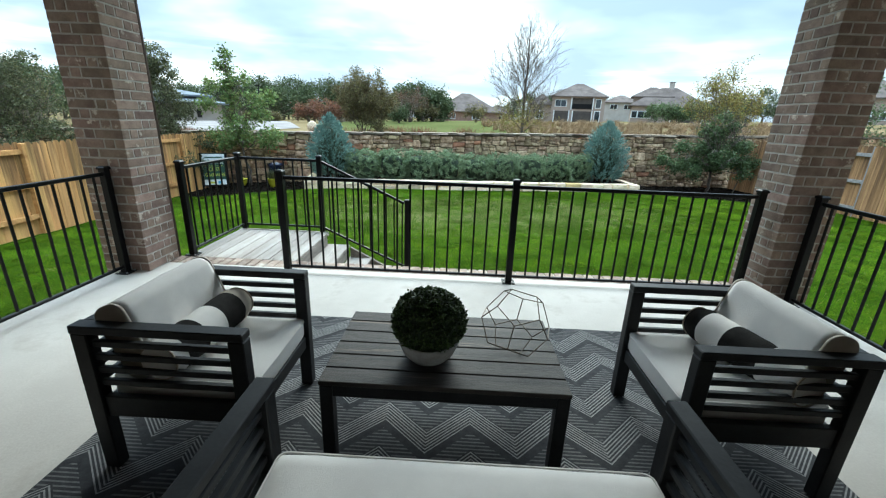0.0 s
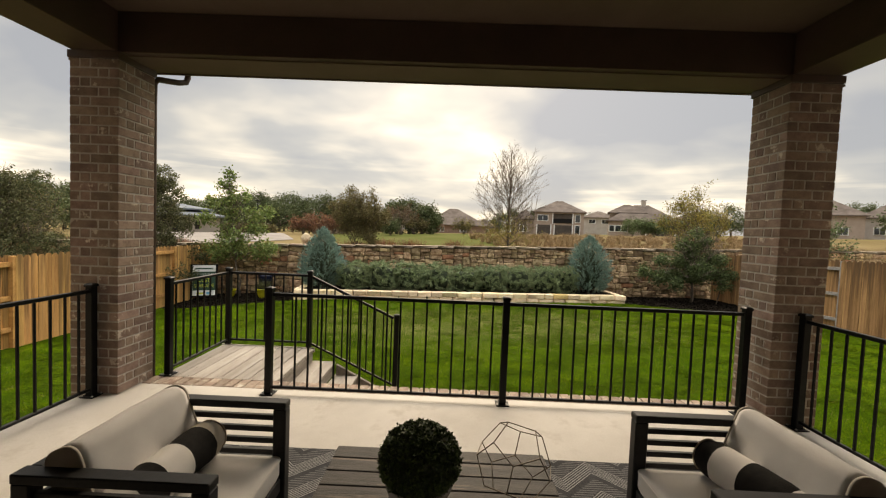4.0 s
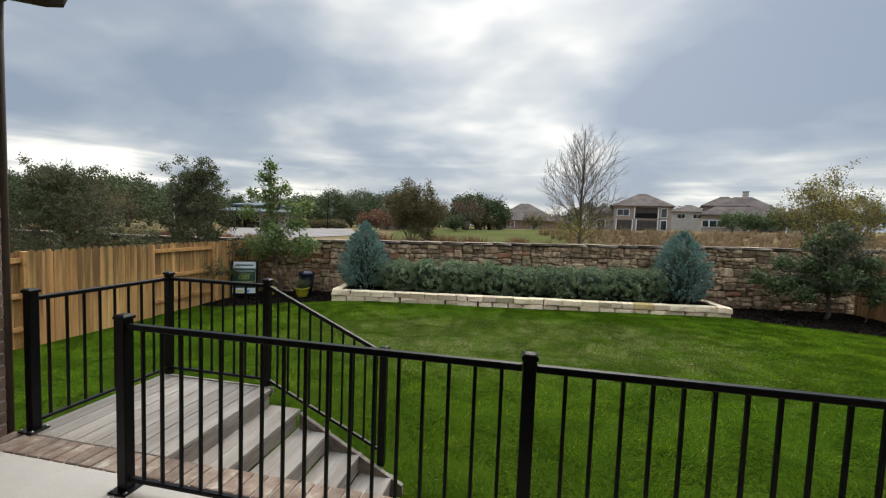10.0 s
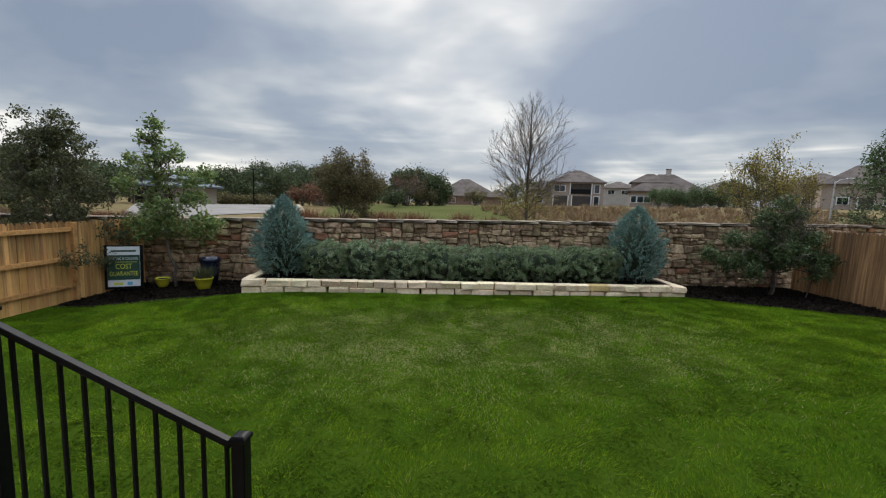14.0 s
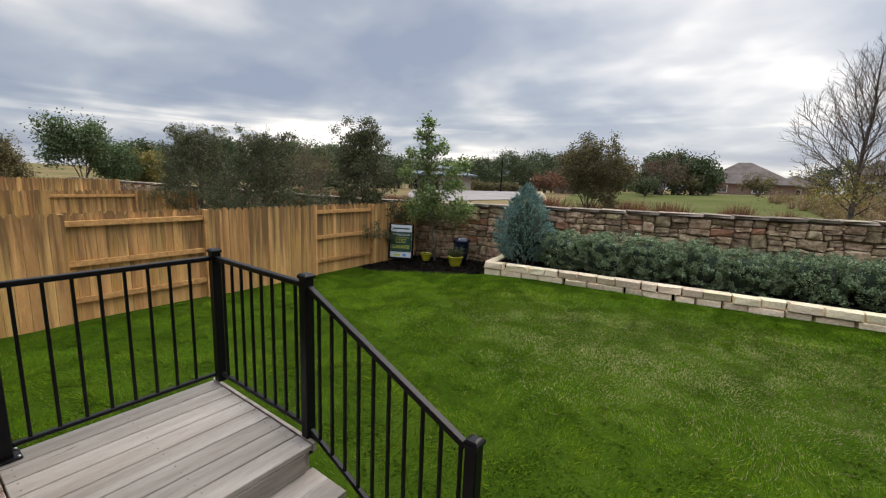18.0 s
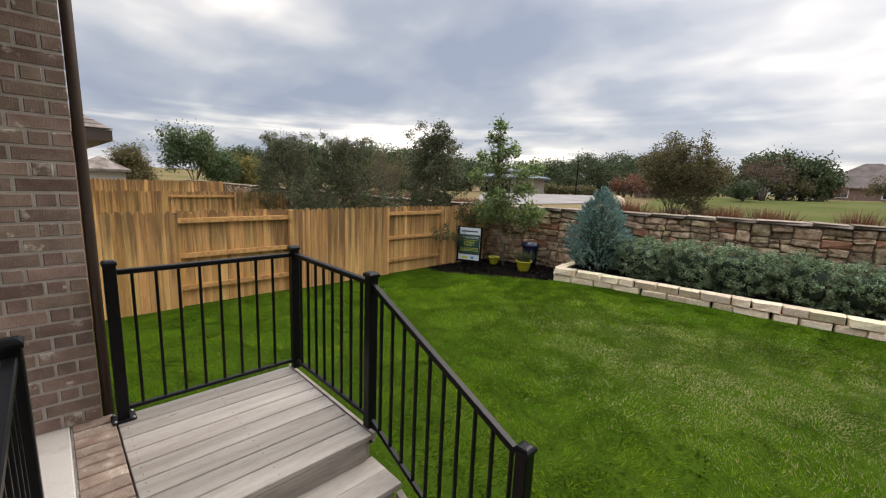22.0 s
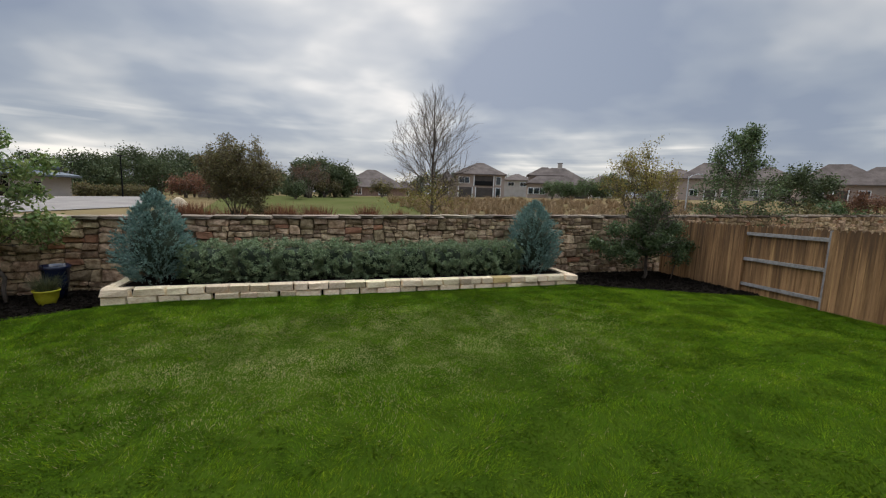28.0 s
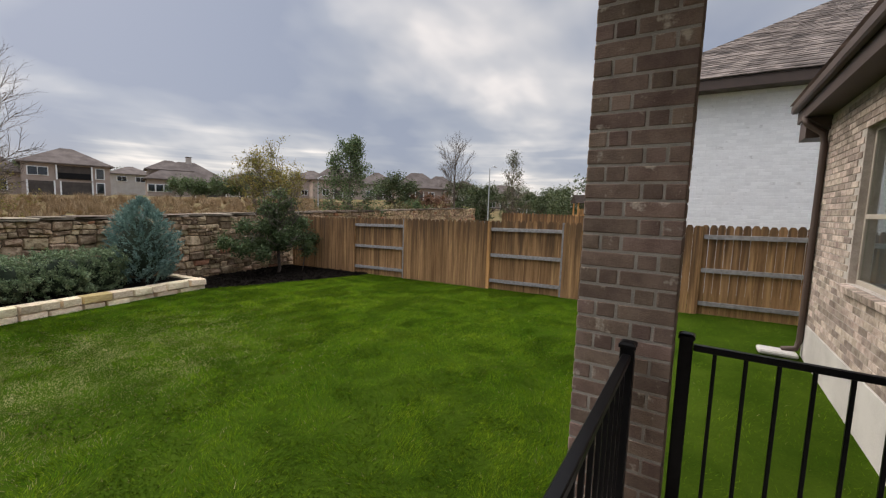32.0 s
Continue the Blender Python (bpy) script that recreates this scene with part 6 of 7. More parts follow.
tagged(stake, "thin wooden tree stake in the mulch", "stake")


def on_ground(bearing, dist):
    x, y = polar(bearing, dist)
    return x, y, far_z(x, y)


# beyond the stone wall
def winter_tree(name, x, y, z, height, width, seed, label, trunk_r, primaries=40, clear=0.16):
    """A leafless tree: a straight leader, straight rising branches in an oval crown, and two orders of fine twigs."""
    t = thing(name, (x, y, z), label, "tree")
    r = random.Random(seed)
    stem, bm = bmesh.new(), bmesh.new()
    n = 14
    spine = [Vector((r.uniform(-1, 1) * 0.006 * height, r.uniform(-1, 1) * 0.006 * height, height * i / n)) for i in range(n + 1)]
    tube(stem, spine, [trunk_r * (1 - i / n) ** 0.9 + 0.006 for i in range(n + 1)], 8)

    def limb(p, d, length, radius, order):
        pts = [p]
        for _ in range(3):
            d = (d + Vector((r.uniform(-1, 1), r.uniform(-1, 1), r.uniform(-0.3, 1.0))) * 0.10).normalized()
            pts.append(pts[-1] + d * length / 3)
        radius = max(radius, 0.0035)
        tube(bm, pts, [radius, radius * 0.75, radius * 0.5, radius * 0.3], 4 if order == 0 else 3)
        if order == 2:
            return
        kids = max(3, int(length * (7 if order == 0 else 9)))
        for k in range(kids):
            f = 0.2 + 0.8 * (k + r.random() * 0.6) / kids
            i = min(2, int(f * 3))
            at = pts[i].lerp(pts[i + 1], f * 3 - i)
            side = d.cross(Vector((r.gauss(0, 1), r.gauss(0, 1), r.gauss(0, 1)))).normalized()
            limb(at, (d * 0.8 + side * 0.62 + Vector((0, 0, 0.15))).normalized(), length * (0.52 - 0.28 * f) * r.uniform(0.75, 1.2) + 0.06, radius * 0.5, order + 1)

    for k in range(primaries):
        f = clear + (0.97 - clear) * (k + r.random()) / primaries
        i = min(n - 1, int(f * n))
        at = spine[i].lerp(spine[i + 1], f * n - i)
        a = k * 2.4 + r.uniform(-0.5, 0.5)
        g = (f - clear) / (1 - clear)
        reach = width / 2 * (0.45 + 0.85 * math.sin(math.pi * min(1.0, g * 0.9 + 0.12))) * (1 - 0.62 * g)
        d = Vector((math.cos(a), math.sin(a), 0.75 + 1.1 * g)).normalized()
        limb(at, d, reach * r.uniform(0.85, 1.2), trunk_r * (0.26 * (1 - g) + 0.06), 0)
    part("trunk", stem, M["bark"], t, "", True)
    part("branching", bm, M["bark"], t, "", True)["kind"] = "stuff"
    return t


x, y, z = on_ground(8.8, 17.5)
winter_tree("bare_tree", x, y, z, 6.15, 4.3, 81, "tall leafless tree beyond the stone wall", 0.08, 44)
rng9 = np.random.default_rng(81)
v, f = leaf_cloud(rng9, rng9.normal(0, 1, (220, 3)) * [0.72, 0.72, 0.38] + [-0.15, 0, 1.85], 16, 0.1, 0.036)
ob = new("low_leaves", mesh_np("low_leaves", v, f, M["leaf_gold"]))
ob.parent = bpy.data.objects["bare_tree"]
tagged(ob, "yellowing low leaves")
x, y, z = on_ground(-16.6, 19.0)
r = random.Random(3)
tree("autumn_shrub_tree", x, y, z, 3.95, 3.7, "leaf_olive", 34000, 0.040, 82, "olive-brown multi-stemmed tree beyond the wall", 0.05, 3, 0.2, stems=5, cloud=0.10)
x, y, z = on_ground(36.6, 17.0)
tree("autumn_tree", x, y, z, 4.4, 3.6, "leaf_gold", 10000, 0.034, 83, "thin yellow-green tree beyond the stone wall", 0.06, 4, 0.16, stems=3, cloud=0.09, spread=0.6)
x, y, z = on_ground(46.2, 20.5)
tree("evergreen_oak", x, y, z, 5.2, 4.0, "leaf_deep", 13000, 0.048, 84, "dark green young oak beyond the fence", 0.08, 3, 0.07, leader=True, cloud=0.12, spread=0.8)
for i, (b, dist, h, w) in enumerate(((-47.7, 12.7, 3.95, 2.5), (-59.8, 15.3, 3.85, 3.0), (-66.8, 18.0, 4.0, 3.2))):
    x, y, z = on_ground(b, dist)
    r = random.Random(50 + i)
    lumps = [(math.cos(q * 2.4) * w * 0.5 * k, math.sin(q * 2.4) * w * 0.5 * k, h * (f + 0.10 * k * r.uniform(-0.6, 1.0)), w * r.uniform(0.07, 0.14), 15)
             for q in range(76) for f in [0.24 + 0.70 * (q / 75) ** 1.15] for k in [(1.03 - f) ** 0.7 * 1.45 * math.sqrt(r.uniform(0.1, 1.0))]]
    lumps += [(r.uniform(-0.3, 0.3) * w, r.uniform(-0.3, 0.3) * w, h * r.uniform(0.85, 1.03), w * 0.05, 6) for _ in range(14)]
    tree("elm_tree", x, y, z, h, w, "leaf_cedar", 34000, 0.029, 90 + i, "grey-green feathery elm before the stone wall", 0.06, 3, 0.2, leader=True, cloud=0.055, lumps=lumps, group="elms", up=0.5)
x, y, z = on_ground(-53.5, 24.0)
tree("elm_tree", x, y, z, 3.6, 3.2, "leaf_olive", 5000, 0.03, 94, "thin brownish elm beyond the stone wall", 0.06, 3, 0.12, stems=5, cloud=0.10, group="elms")
x, y, z = on_ground(-7.9, 44)
tree("crape_myrtle", x, y, z, 4.1, 4.6, "leaf_rust", 3000, 0.035, 95, "pinkish bare crape myrtle with pale stems", 0.07, 4, 0.3, stems=4, cloud=0.10)
x, y, z = on_ground(-9.6, 40)
tree("evergreen_bush", x, y, z, 1.7, 2.2, "leaf_oak", 2600, 0.07, 96, "dark rounded bush beyond the green", 0.05, 2, 0.1, stems=4, cloud=0.16, group="evergreen bushes")
for b, dist, h, leaf, lab in ((-77, 34, 4.3, "leaf_deep", "green tree beyond the fences"), (-74.5, 36, 3.2, "leaf_deep", "green tree beyond the fences"), (-83, 44, 3.9, "leaf_olive", "reddish brown cypress beyond the fences"), (-71.5, 37, 2.6, "leaf_gold", "yellow-green tree beyond the fences")):
    x, y, z = on_ground(b, dist)
    tree("garden_tree", x, y, z, h, h * 0.9, leaf, 13000, 0.075, int(-b * 10), lab, 0.1, 3, 0.12, stems=2, cloud=0.28)
x, y, z = on_ground(60.0, 36)
winter_tree("slender_tree", x, y, z, 8.3, 4.6, 60, "slender leafless tree beyond the fence", 0.09, 26, 0.28)
x, y, z = on_ground(68.3, 26)
tree("slender_tree", x, y, z, 5.8, 2.6, "leaf_cedar", 3600, 0.04, 68, "slender wispy tree beyond the fence", 0.07, 4, 0.2, leader=True, cloud=0.12, spread=0.6)

# live oaks in the distance
r = random.Random(17)
OAKS = [(-33.5, 88, 6.4), (-30.2, 92, 6.8), (-28.2, 96, 7.4), (-25.6, 90, 7.2), (-23.4, 98, 8.4), (-21.2, 94, 7.6), (-16.6, 92, 6.8), (-15.0, 98, 6.4), (-11.8, 100, 6.2), (-48, 78, 7.2), (-46, 84, 7.0), (-43.6, 80, 6.4), (-40.5, 86, 6.4), (-51.8, 70, 6.8), (-55.2, 66, 6.6), (-59.6, 62, 6.2), (-65.4, 70, 6.6), (-70.2, 74, 6.2), (-9.6, 96, 5.6), (-2.2, 118, 6.0), (12.0, 118, 7.0), (19.6, 150, 8.0), (35.5, 112, 7.6), (38.2, 118, 7.6), (46.2, 112, 7.2), (68.4, 84, 7.0), (74.2, 76, 7.4), (60.4, 80, 6.0),
        (-57, 48, 5.6), (-53.5, 44, 5.6), (-50.5, 52, 6.4), (-45, 60, 6.0), (-42, 66, 5.4), (-31.5, 72, 6.6), (-29.3, 70, 6.0), (-27, 74, 7.0), (-24.4, 72, 6.8), (-22.6, 78, 7.6), (-20, 76, 6.6), (-18.3, 70, 6.6), (-13.6, 80, 5.6),
        (-8.4, 52, 4.7), (-6.5, 54, 5.4), (-4.6, 52, 4.6), (-63, 50, 5.6), (-68, 56, 5.4), (-72, 60, 4.6), (-38.5, 74, 5.2), (-35, 80, 5.6), (72, 62, 5.6), (76.0, 56, 5.6), (79.5, 50, 7.2), (51.5, 60, 6.0), (64.2, 62, 6.2), (9.0, 110, 7.5), (6.8, 118, 6.6), (1.5, 120, 6.0), (33, 110, 6.5)]
for i, (b, dist, h) in enumerate(OAKS):
    x, y, z = on_ground(b, dist)
    h *= r.uniform(0.86, 1.04)
    w = h * r.uniform(1.25, 1.7)
    tree("live_oak", x, y, z, h, w, "leaf_oak", 6000, 0.15, 200 + i, "dark live oak in the distance", 0.2, 1, 0.18, stems=1, cloud=0.36, lumps=crown_lumps(r, i, w, h * 0.12, h * 0.86, 22, 24), group="distant live oaks")
for b, dist, h, leaf in ((-19.6, 44, 2.4, "leaf_rust"), (-22.0, 46, 2.2, "leaf_rust"), (-17.9, 42, 2.0, "leaf_rust"), (-2.9, 56, 2.4, "leaf_rust"), (1.8, 58, 2.3, "leaf_olive"), (-5.9, 50, 2.9, "leaf_olive"), (-54.5, 36, 3.0, "leaf_olive"), (55.5, 58, 3.4, "leaf_rust"), (57.5, 58, 3.2, "leaf_rust"), (52.4, 40, 2.0, "leaf_olive"), (-31, 51, 1.1, "leaf_olive"), (-29.4, 51, 0.9, "leaf_olive"), (-27.6, 51, 1.0, "leaf_olive"), (-26.2, 50, 0.9, "leaf_olive")):
    x, y, z = on_ground(b, dist)
    tree("autumn_bush", x, y, z, h, h * 1.5, leaf, 2600, 0.09, int(b * 7 + 900), "autumn-coloured bush in the distance", 0.06, 2, 0.15, stems=4, cloud=0.22, group="autumn bushes")
for b, dist, h in ((25.3, 62, 2.6), (26.6, 60, 2.5), (28.0, 61, 2.4), (29.8, 58, 2.9), (31.6, 58, 2.4), (54, 52, 2.2), (56.2, 36, 1.6)):
    x, y, z = on_ground(b, dist)
    tree("evergreen_bush", x, y, z, h, h * 1.2, "leaf_deep", 2600, 0.10, int(b * 9), "green bush before the distant houses", 0.06, 2, 0.12, stems=4, cloud=0.22, group="evergreen bushes")


def tufts(name, u0, u1, v0, v1, count, h0, h1, mat, label, seed, per=26):
    """Clumps of long dry grass."""
    rng = np.random.default_rng(seed)
    u, v = rng.uniform(u0, u1, count), v0 + (v1 - v0) * rng.uniform(0, 1, count)
    x = BED_A.x + BED_DIR.x * u + BED_N.x * v
    y = BED_A.y + BED_DIR.y * u + BED_N.y * v
    z = np.array([far_z(a, b) for a, b in zip(x, y)])
    h = rng.uniform(h0, h1, count)
    c = np.repeat(np.stack([x, y, z], 1), per, axis=0)
    hh = np.repeat(h, per)
    n = len(c)
    a = rng.uniform(0, 2 * np.pi, n)
    p = c + np.stack([np.cos(a), np.sin(a), np.zeros(n)], 1) * (0.12 * hh)[:, None]
    q = c + np.stack([np.cos(a), np.sin(a), np.zeros(n)], 1) * (hh * rng.uniform(0.2, 0.8, n))[:, None]
    q[:, 2] += hh * rng.uniform(0.45, 1.0, n)
    s = np.stack([-np.sin(a), np.cos(a), np.zeros(n)], 1) * (0.022 * hh)[:, None]
    me = mesh_np(name, np.stack([p - s, p + s, q], 1).reshape(-1, 3), np.arange(3 * n).reshape(-1, 3), mat)
    tagged(new(name, me), label, "grass", kind="stuff")


tufts("dry_grass_clumps", 9.5, 42.0, 10.2, 12.6, 380, 0.5, 0.7, M["dry_grass"], "clumps of dry brown ornamental grass beyond the wall", 31, 220)
tufts("dry_grass_clumps", 11.0, 48.0, 15.0, 30.0, 620, 0.55, 0.9, M["dry_grass"], "clumps of dry brown ornamental grass beyond the wall", 32, 110)
tufts("red_groundcover", -2.0, 9.5, 11.8, 12.8, 24, 0.95, 1.25, M["leaf_rust"], "low reddish shrubs along the street verge", 33, 150)
tufts("red_groundcover", 14.0, 30.0, 11.5, 13.0, 40, 0.55, 0.75, M["leaf_rust"], "low reddish shrubs along the street verge", 34, 120)
tufts("red_groundcover", -24.0, -9.0, 12.0, 15.0, 80, 0.5, 0.75, M["leaf_rust"], "low reddish shrubs along the street verge", 35, 120)

# ---- far ground: street, parking lot, green ----


def far_sheet(name, corners, mat, label, category, lift):
    """A paved or grown patch that follows the far ground."""
    (x0, y0), (x1, y1), (x2, y2), (x3, y3) = corners
    n = 36
    bm = bmesh.new()
    grid = []
    for i in range(n + 1):
        row = []
        for j in range(n + 1):
            s, t = i / n, j / n
            x = (x0 * (1 - s) + x1 * s) * (1 - t) + (x3 * (1 - s) + x2 * s) * t
            y = (y0 * (1 - s) + y1 * s) * (1 - t) + (y3 * (1 - s) + y2 * s) * t
            row.append(bm.verts.new((x, y, far_z(x, y) + lift)))
        grid.append(row)
    for i in range(n):
        for j in range(n):
            bm.faces.new((grid[i][j], grid[i + 1][j], grid[i + 1][j + 1], grid[i][j + 1]))
    tagged(part(name, bm, mat, smooth=True), label, category, kind="structure")


far_sheet("road", [along(-30, 5.2), along(60, 5.2), along(60, 10.5), along(-30, 10.5)], M["asphalt"], "asphalt street behind the stone wall", "road", 0.03)
far_sheet("parking_lot", [polar(-42, 28), polar(-24, 33), polar(-25, 50), polar(-40, 50)], M["pavement"], "pale concrete parking lot before the clubhouse", "parking lot", 0.05)
far_sheet("green", [polar(-21, 27), polar(11, 26), polar(9, 72), polar(-16, 72)], M["green_field"], "green park grass beyond the street", "grass", 0.06)
far_sheet("green", [polar(50, 34), polar(66, 34), polar(66, 52), polar(50, 52)], M["green_field"], "thin winter grass on a field", "grass", 0.06)
far_sheet("path", [polar(12, 27), polar(21, 26), polar(21, 28), polar(12, 29)], M["pavement"], "pale footpath through the dry grass", "path", 0.07)

# ---- houses ----


def hip_roof(bm, x0, x1, y0, y1, z, rise, over=0.5, thick=0.18):
    x0, x1, y0, y1 = x0 - over, x1 + over, y0 - over, y1 + over
    w, d = x1 - x0, y1 - y0
    lo = [bm.verts.new(p) for p in ((x0, y0, z - thick), (x1, y0, z - thick), (x1, y1, z - thick), (x0, y1, z - thick))]
    hi = [bm.verts.new(p) for p in ((x0, y0, z), (x1, y0, z), (x1, y1, z), (x0, y1, z))]
    if w >= d:
        r0, r1 = bm.verts.new((x0 + d / 2, (y0 + y1) / 2, z + rise)), bm.verts.new((x1 - d / 2 + 0.01, (y0 + y1) / 2, z + rise))
        tops = ((hi[0], hi[1], r1, r0), (hi[1], hi[2], r1), (hi[2], hi[3], r0, r1), (hi[3], hi[0], r0))
    else:
        r0, r1 = bm.verts.new(((x0 + x1) / 2, y0 + w / 2, z + rise)), bm.verts.new(((x0 + x1) / 2, y1 - w / 2 + 0.01, z + rise))
        tops = ((hi[0], hi[1], r0), (hi[1], hi[2], r1, r0), (hi[2], hi[3], r1), (hi[3], hi[0], r0, r1))
    bm.faces.new(lo[::-1])
    for i in range(4):
        bm.faces.new((lo[i], lo[(i + 1) % 4], hi[(i + 1) % 4], hi[i]))
    for f in tops:
        bm.faces.new(f)


def house(name, bearing, dist, turn, label, blocks, windows=(), porches=(), chimneys=(), group="distant houses"):
    """A house of hip-roofed blocks. blocks: (x0, x1, y0, y1, wall height, roof rise, wall material). Its front faces -y before the turn.
    windows: (x, z, width, height, y); porches: (x0, x1, z0, z1, y)."""
    x, y = polar(bearing, dist)
    t = thing(name, pose(x, y, far_z(x, y) - 0.1, 0, 0, turn), label, "house", group)
    for x0, x1, y0, y1, h, rise, wall in blocks:
        part("wall", box(x0, x1, y0, y1, -1.5, h), M[wall], t)
        bm = bmesh.new()
        hip_roof(bm, x0, x1, y0, y1, h + 0.18, rise)
        part("roof", bm, M["far_roof"], t, "grey-brown shingle roof")
    for x0, z0, w, h, yy in windows:
        f = part("window", box(x0 - w / 2 - 0.1, x0 + w / 2 + 0.1, yy - 0.09, yy - 0.01, z0 - 0.1, z0 + h + 0.1, 0.02), M["white_trim"], t, "white-framed window")
        n = 2 if w > 1.2 else 1
        for i in range(n):
            a = x0 - w / 2 + w * i / n + 0.04
            part("pane", box(a, a + w / n - 0.08, yy - 0.13, yy - 0.095, z0 + 0.02, z0 + h - 0.02), M["dark_glass"], f)
    for x0, x1, z0, z1, yy in porches:
        # no recess is cut: a dark panel on the wall stands for porch shade
        part("porch_recess", box(x0, x1, yy - 0.06, yy - 0.005, z0, z1), M["dark_void"], t, "flat dark panel painted as a porch's shade")
        part("porch_post", box(x0 - 0.1, x0 + 0.1, yy - 0.3, yy - 0.061, z0 - 0.1, z1 + 0.1, 0.02), M["white_trim"], t)
        part("porch_post", box(x1 - 0.1, x1 + 0.1, yy - 0.3, yy - 0.061, z0 - 0.1, z1 + 0.1, 0.02), M["white_trim"], t)
        if z0 > 2.5:
            part("porch_rail", box(x0 + 0.17, x1 - 0.17, yy - 0.2, yy - 0.15, z0 + 0.1, z0 + 1.0), M["black_metal"], t)
    for cx, cy, z0, z1 in chimneys:
        c = part("chimney", box(cx - 0.45, cx + 0.45, cy - 0.45, cy + 0.45, z0, z1, 0.03), M["stucco_pale"], t)
        part("chimney_cap", box(cx - 0.52, cx + 0.52, cy - 0.52, cy + 0.52, z1, z1 + 0.12, 0.02), M["trim"], c)
    return t


house("distant_house", 15.4, 88, -14, "two-storey beige house with an upper porch", [(-5.2, 5.2, 0, 9, 4.9, 2.7, "stucco"), (-9.5, -5.25, 1.5, 9, 3.2, 2.4, "stucco")],
      [(-3.4, 3.1, 2.2, 1.2, 0), (3.9, 2.9, 1.0, 1.6, 0), (3.9, 0.3, 1.0, 1.9, 0), (-7.6, 0.6, 1.6, 1.5, 1.5)], [(-1.3, 2.9, 2.6, 4.7, 0), (-4.6, -1.6, 0.0, 2.2, 0), (-0.9, 2.9, 0.0, 2.2, 0)])
house("distant_house", 26.2, 88, -20, "beige house with a chimney and ribbon windows", [(-6.4, 6.4, 1.0, 11, 3.0, 3.6, "stucco"), (-6.2, 0.5, 3.5, 9, 4.8, 1.9, "stucco"), (-2.4, 6.2, 0, 0.95, 2.7, 0.6, "stucco")],
      [(-4.6, 0.9, 1.1, 1.2, 1.0), (-3.4, 0.9, 1.1, 1.2, 1.0), (-5.8, 0.9, 1.0, 1.2, 1.0)], [(0.6, 5.8, 0.2, 2.2, 0)], [(0.4, 6, 5.4, 7.7)])
house("distant_house", 20.6, 125, -15, "pale two-storey house between two others", [(-4.5, 4.5, 0, 8, 5.0, 2.0, "stucco_pale")], [(-2, 3.4, 1.8, 1.1, 0), (1.6, 3.4, 1.8, 1.1, 0)])
house("distant_house", 0.6, 92, 8, "low brick house under a broad grey roof", [(-6.6, 7.4, 0, 12, 1.9, 4.1, "brick_far"), (5.5, 10.2, 1, 9, 1.7, 2.0, "brick_far")], [(-3.5, 0.5, 1.6, 1.2, 0), (2.0, 0.5, 1.6, 1.2, 0), (7.5, 0.4, 1.4, 1.0, 1)])
for b, d, turn, w, h, rise, wall in ((43.5, 96, -35, 11, 4.2, 3.4, "stucco"), (49.0, 104, -40, 10, 3.8, 3.2, "stucco_pale"), (54.6, 100, -45, 12, 3.0, 3.9, "stucco"), (57.6, 104, -50, 11, 3.0, 3.4, "brick_far"), (61.2, 98, -52, 10, 3.0, 3.2, "stucco_pale"), (66.5, 108, -60, 12, 3.4, 3.4, "stucco"), (70.2, 104, -62, 10, 3.0, 3.3, "brick_far"), (31.8, 130, -24, 10, 4.6, 2.2, "stucco_pale"), (40.4, 110, -30, 10, 4.8, 2.5, "stucco")):
    house("distant_house", b, d, turn, "distant house under a hipped grey roof", [(-w / 2, w / 2, 0, 9, h, rise, wall)], [(-w / 4, 0.9, 1.4, 1.2, 0), (w / 4, 0.9, 1.4, 1.2, 0)], [(-1.0, 1.0, 0, 2.1, 0)])


def clubhouse():
    x, y = polar(-35.5, 56)
    t = thing("clubhouse", pose(x, y, far_z(x, y) - 0.1, 0, 0, 33), "low modern clubhouse with metal shed roofs", "building")
    part("wall", box(-1.0, 3.4, 0, 8, -1, 2.0), M["stucco_pale"], t, "pale stone wall")
    part("wall", box(-4.8, -1.05, 2.5, 8, -1, 1.9), M["stucco_pale"], t, "pale stone wall")
    part("porch_recess", box(-4.8, -1.05, 2.40, 2.49, 0, 1.9), M["dark_glass"], t, "dark glazed porch front")
    for xx in (-4.7, -3.0):
        part("post", box(xx - 0.1, xx + 0.1, 0.1, 0.3, 0, 2.0), M["trim"], t)
    for x0, x1, y0, y1, z, rise in ((-5.2, 3.4, -0.2, 8.2, 2.22, 1.0), (-3.4, 1.8, 1.6, 6.6, 3.05, 0.6)):
        bm = bmesh.new()
        hip_roof(bm, x0, x1, y0, y1, z, rise, 0.8)
        part("roof", bm, M["metal_roof"], t, "grey-blue metal roof")
    part("window", box(0.7, 1.2, -0.05, -0.005, 0.5, 1.5), M["dark_glass"], t)


clubhouse()


def street_lamp(bearing, dist, h, mat, label, arm=True):
    x, y, z = on_ground(bearing, dist)
    t = thing("street_lamp", (x, y, z), label, "street lamp", "street lamps")
    bm = bmesh.new()
    tube(bm, [(0, 0, -0.1), (0, 0, h)], [0.07, 0.045], 8)
    part("pole", bm, M[mat], t)
    if arm:
        bm = bmesh.new()
        tube(bm, [(0, 0, h - 0.15), (0.35, 0, h + 0.12), (1.0, 0, h + 0.25)], 0.03, 6)
        part("arm", bm, M[mat], t)
        part("lamp_head", box(0.9, 1.45, -0.1, 0.1, h + 0.2, h + 0.3, 0.02), M["pole"], t)
    else:
        part("lamp_head", box(-0.25, 0.25, -0.12, 0.12, h, h + 0.1, 0.02), M[mat], t)


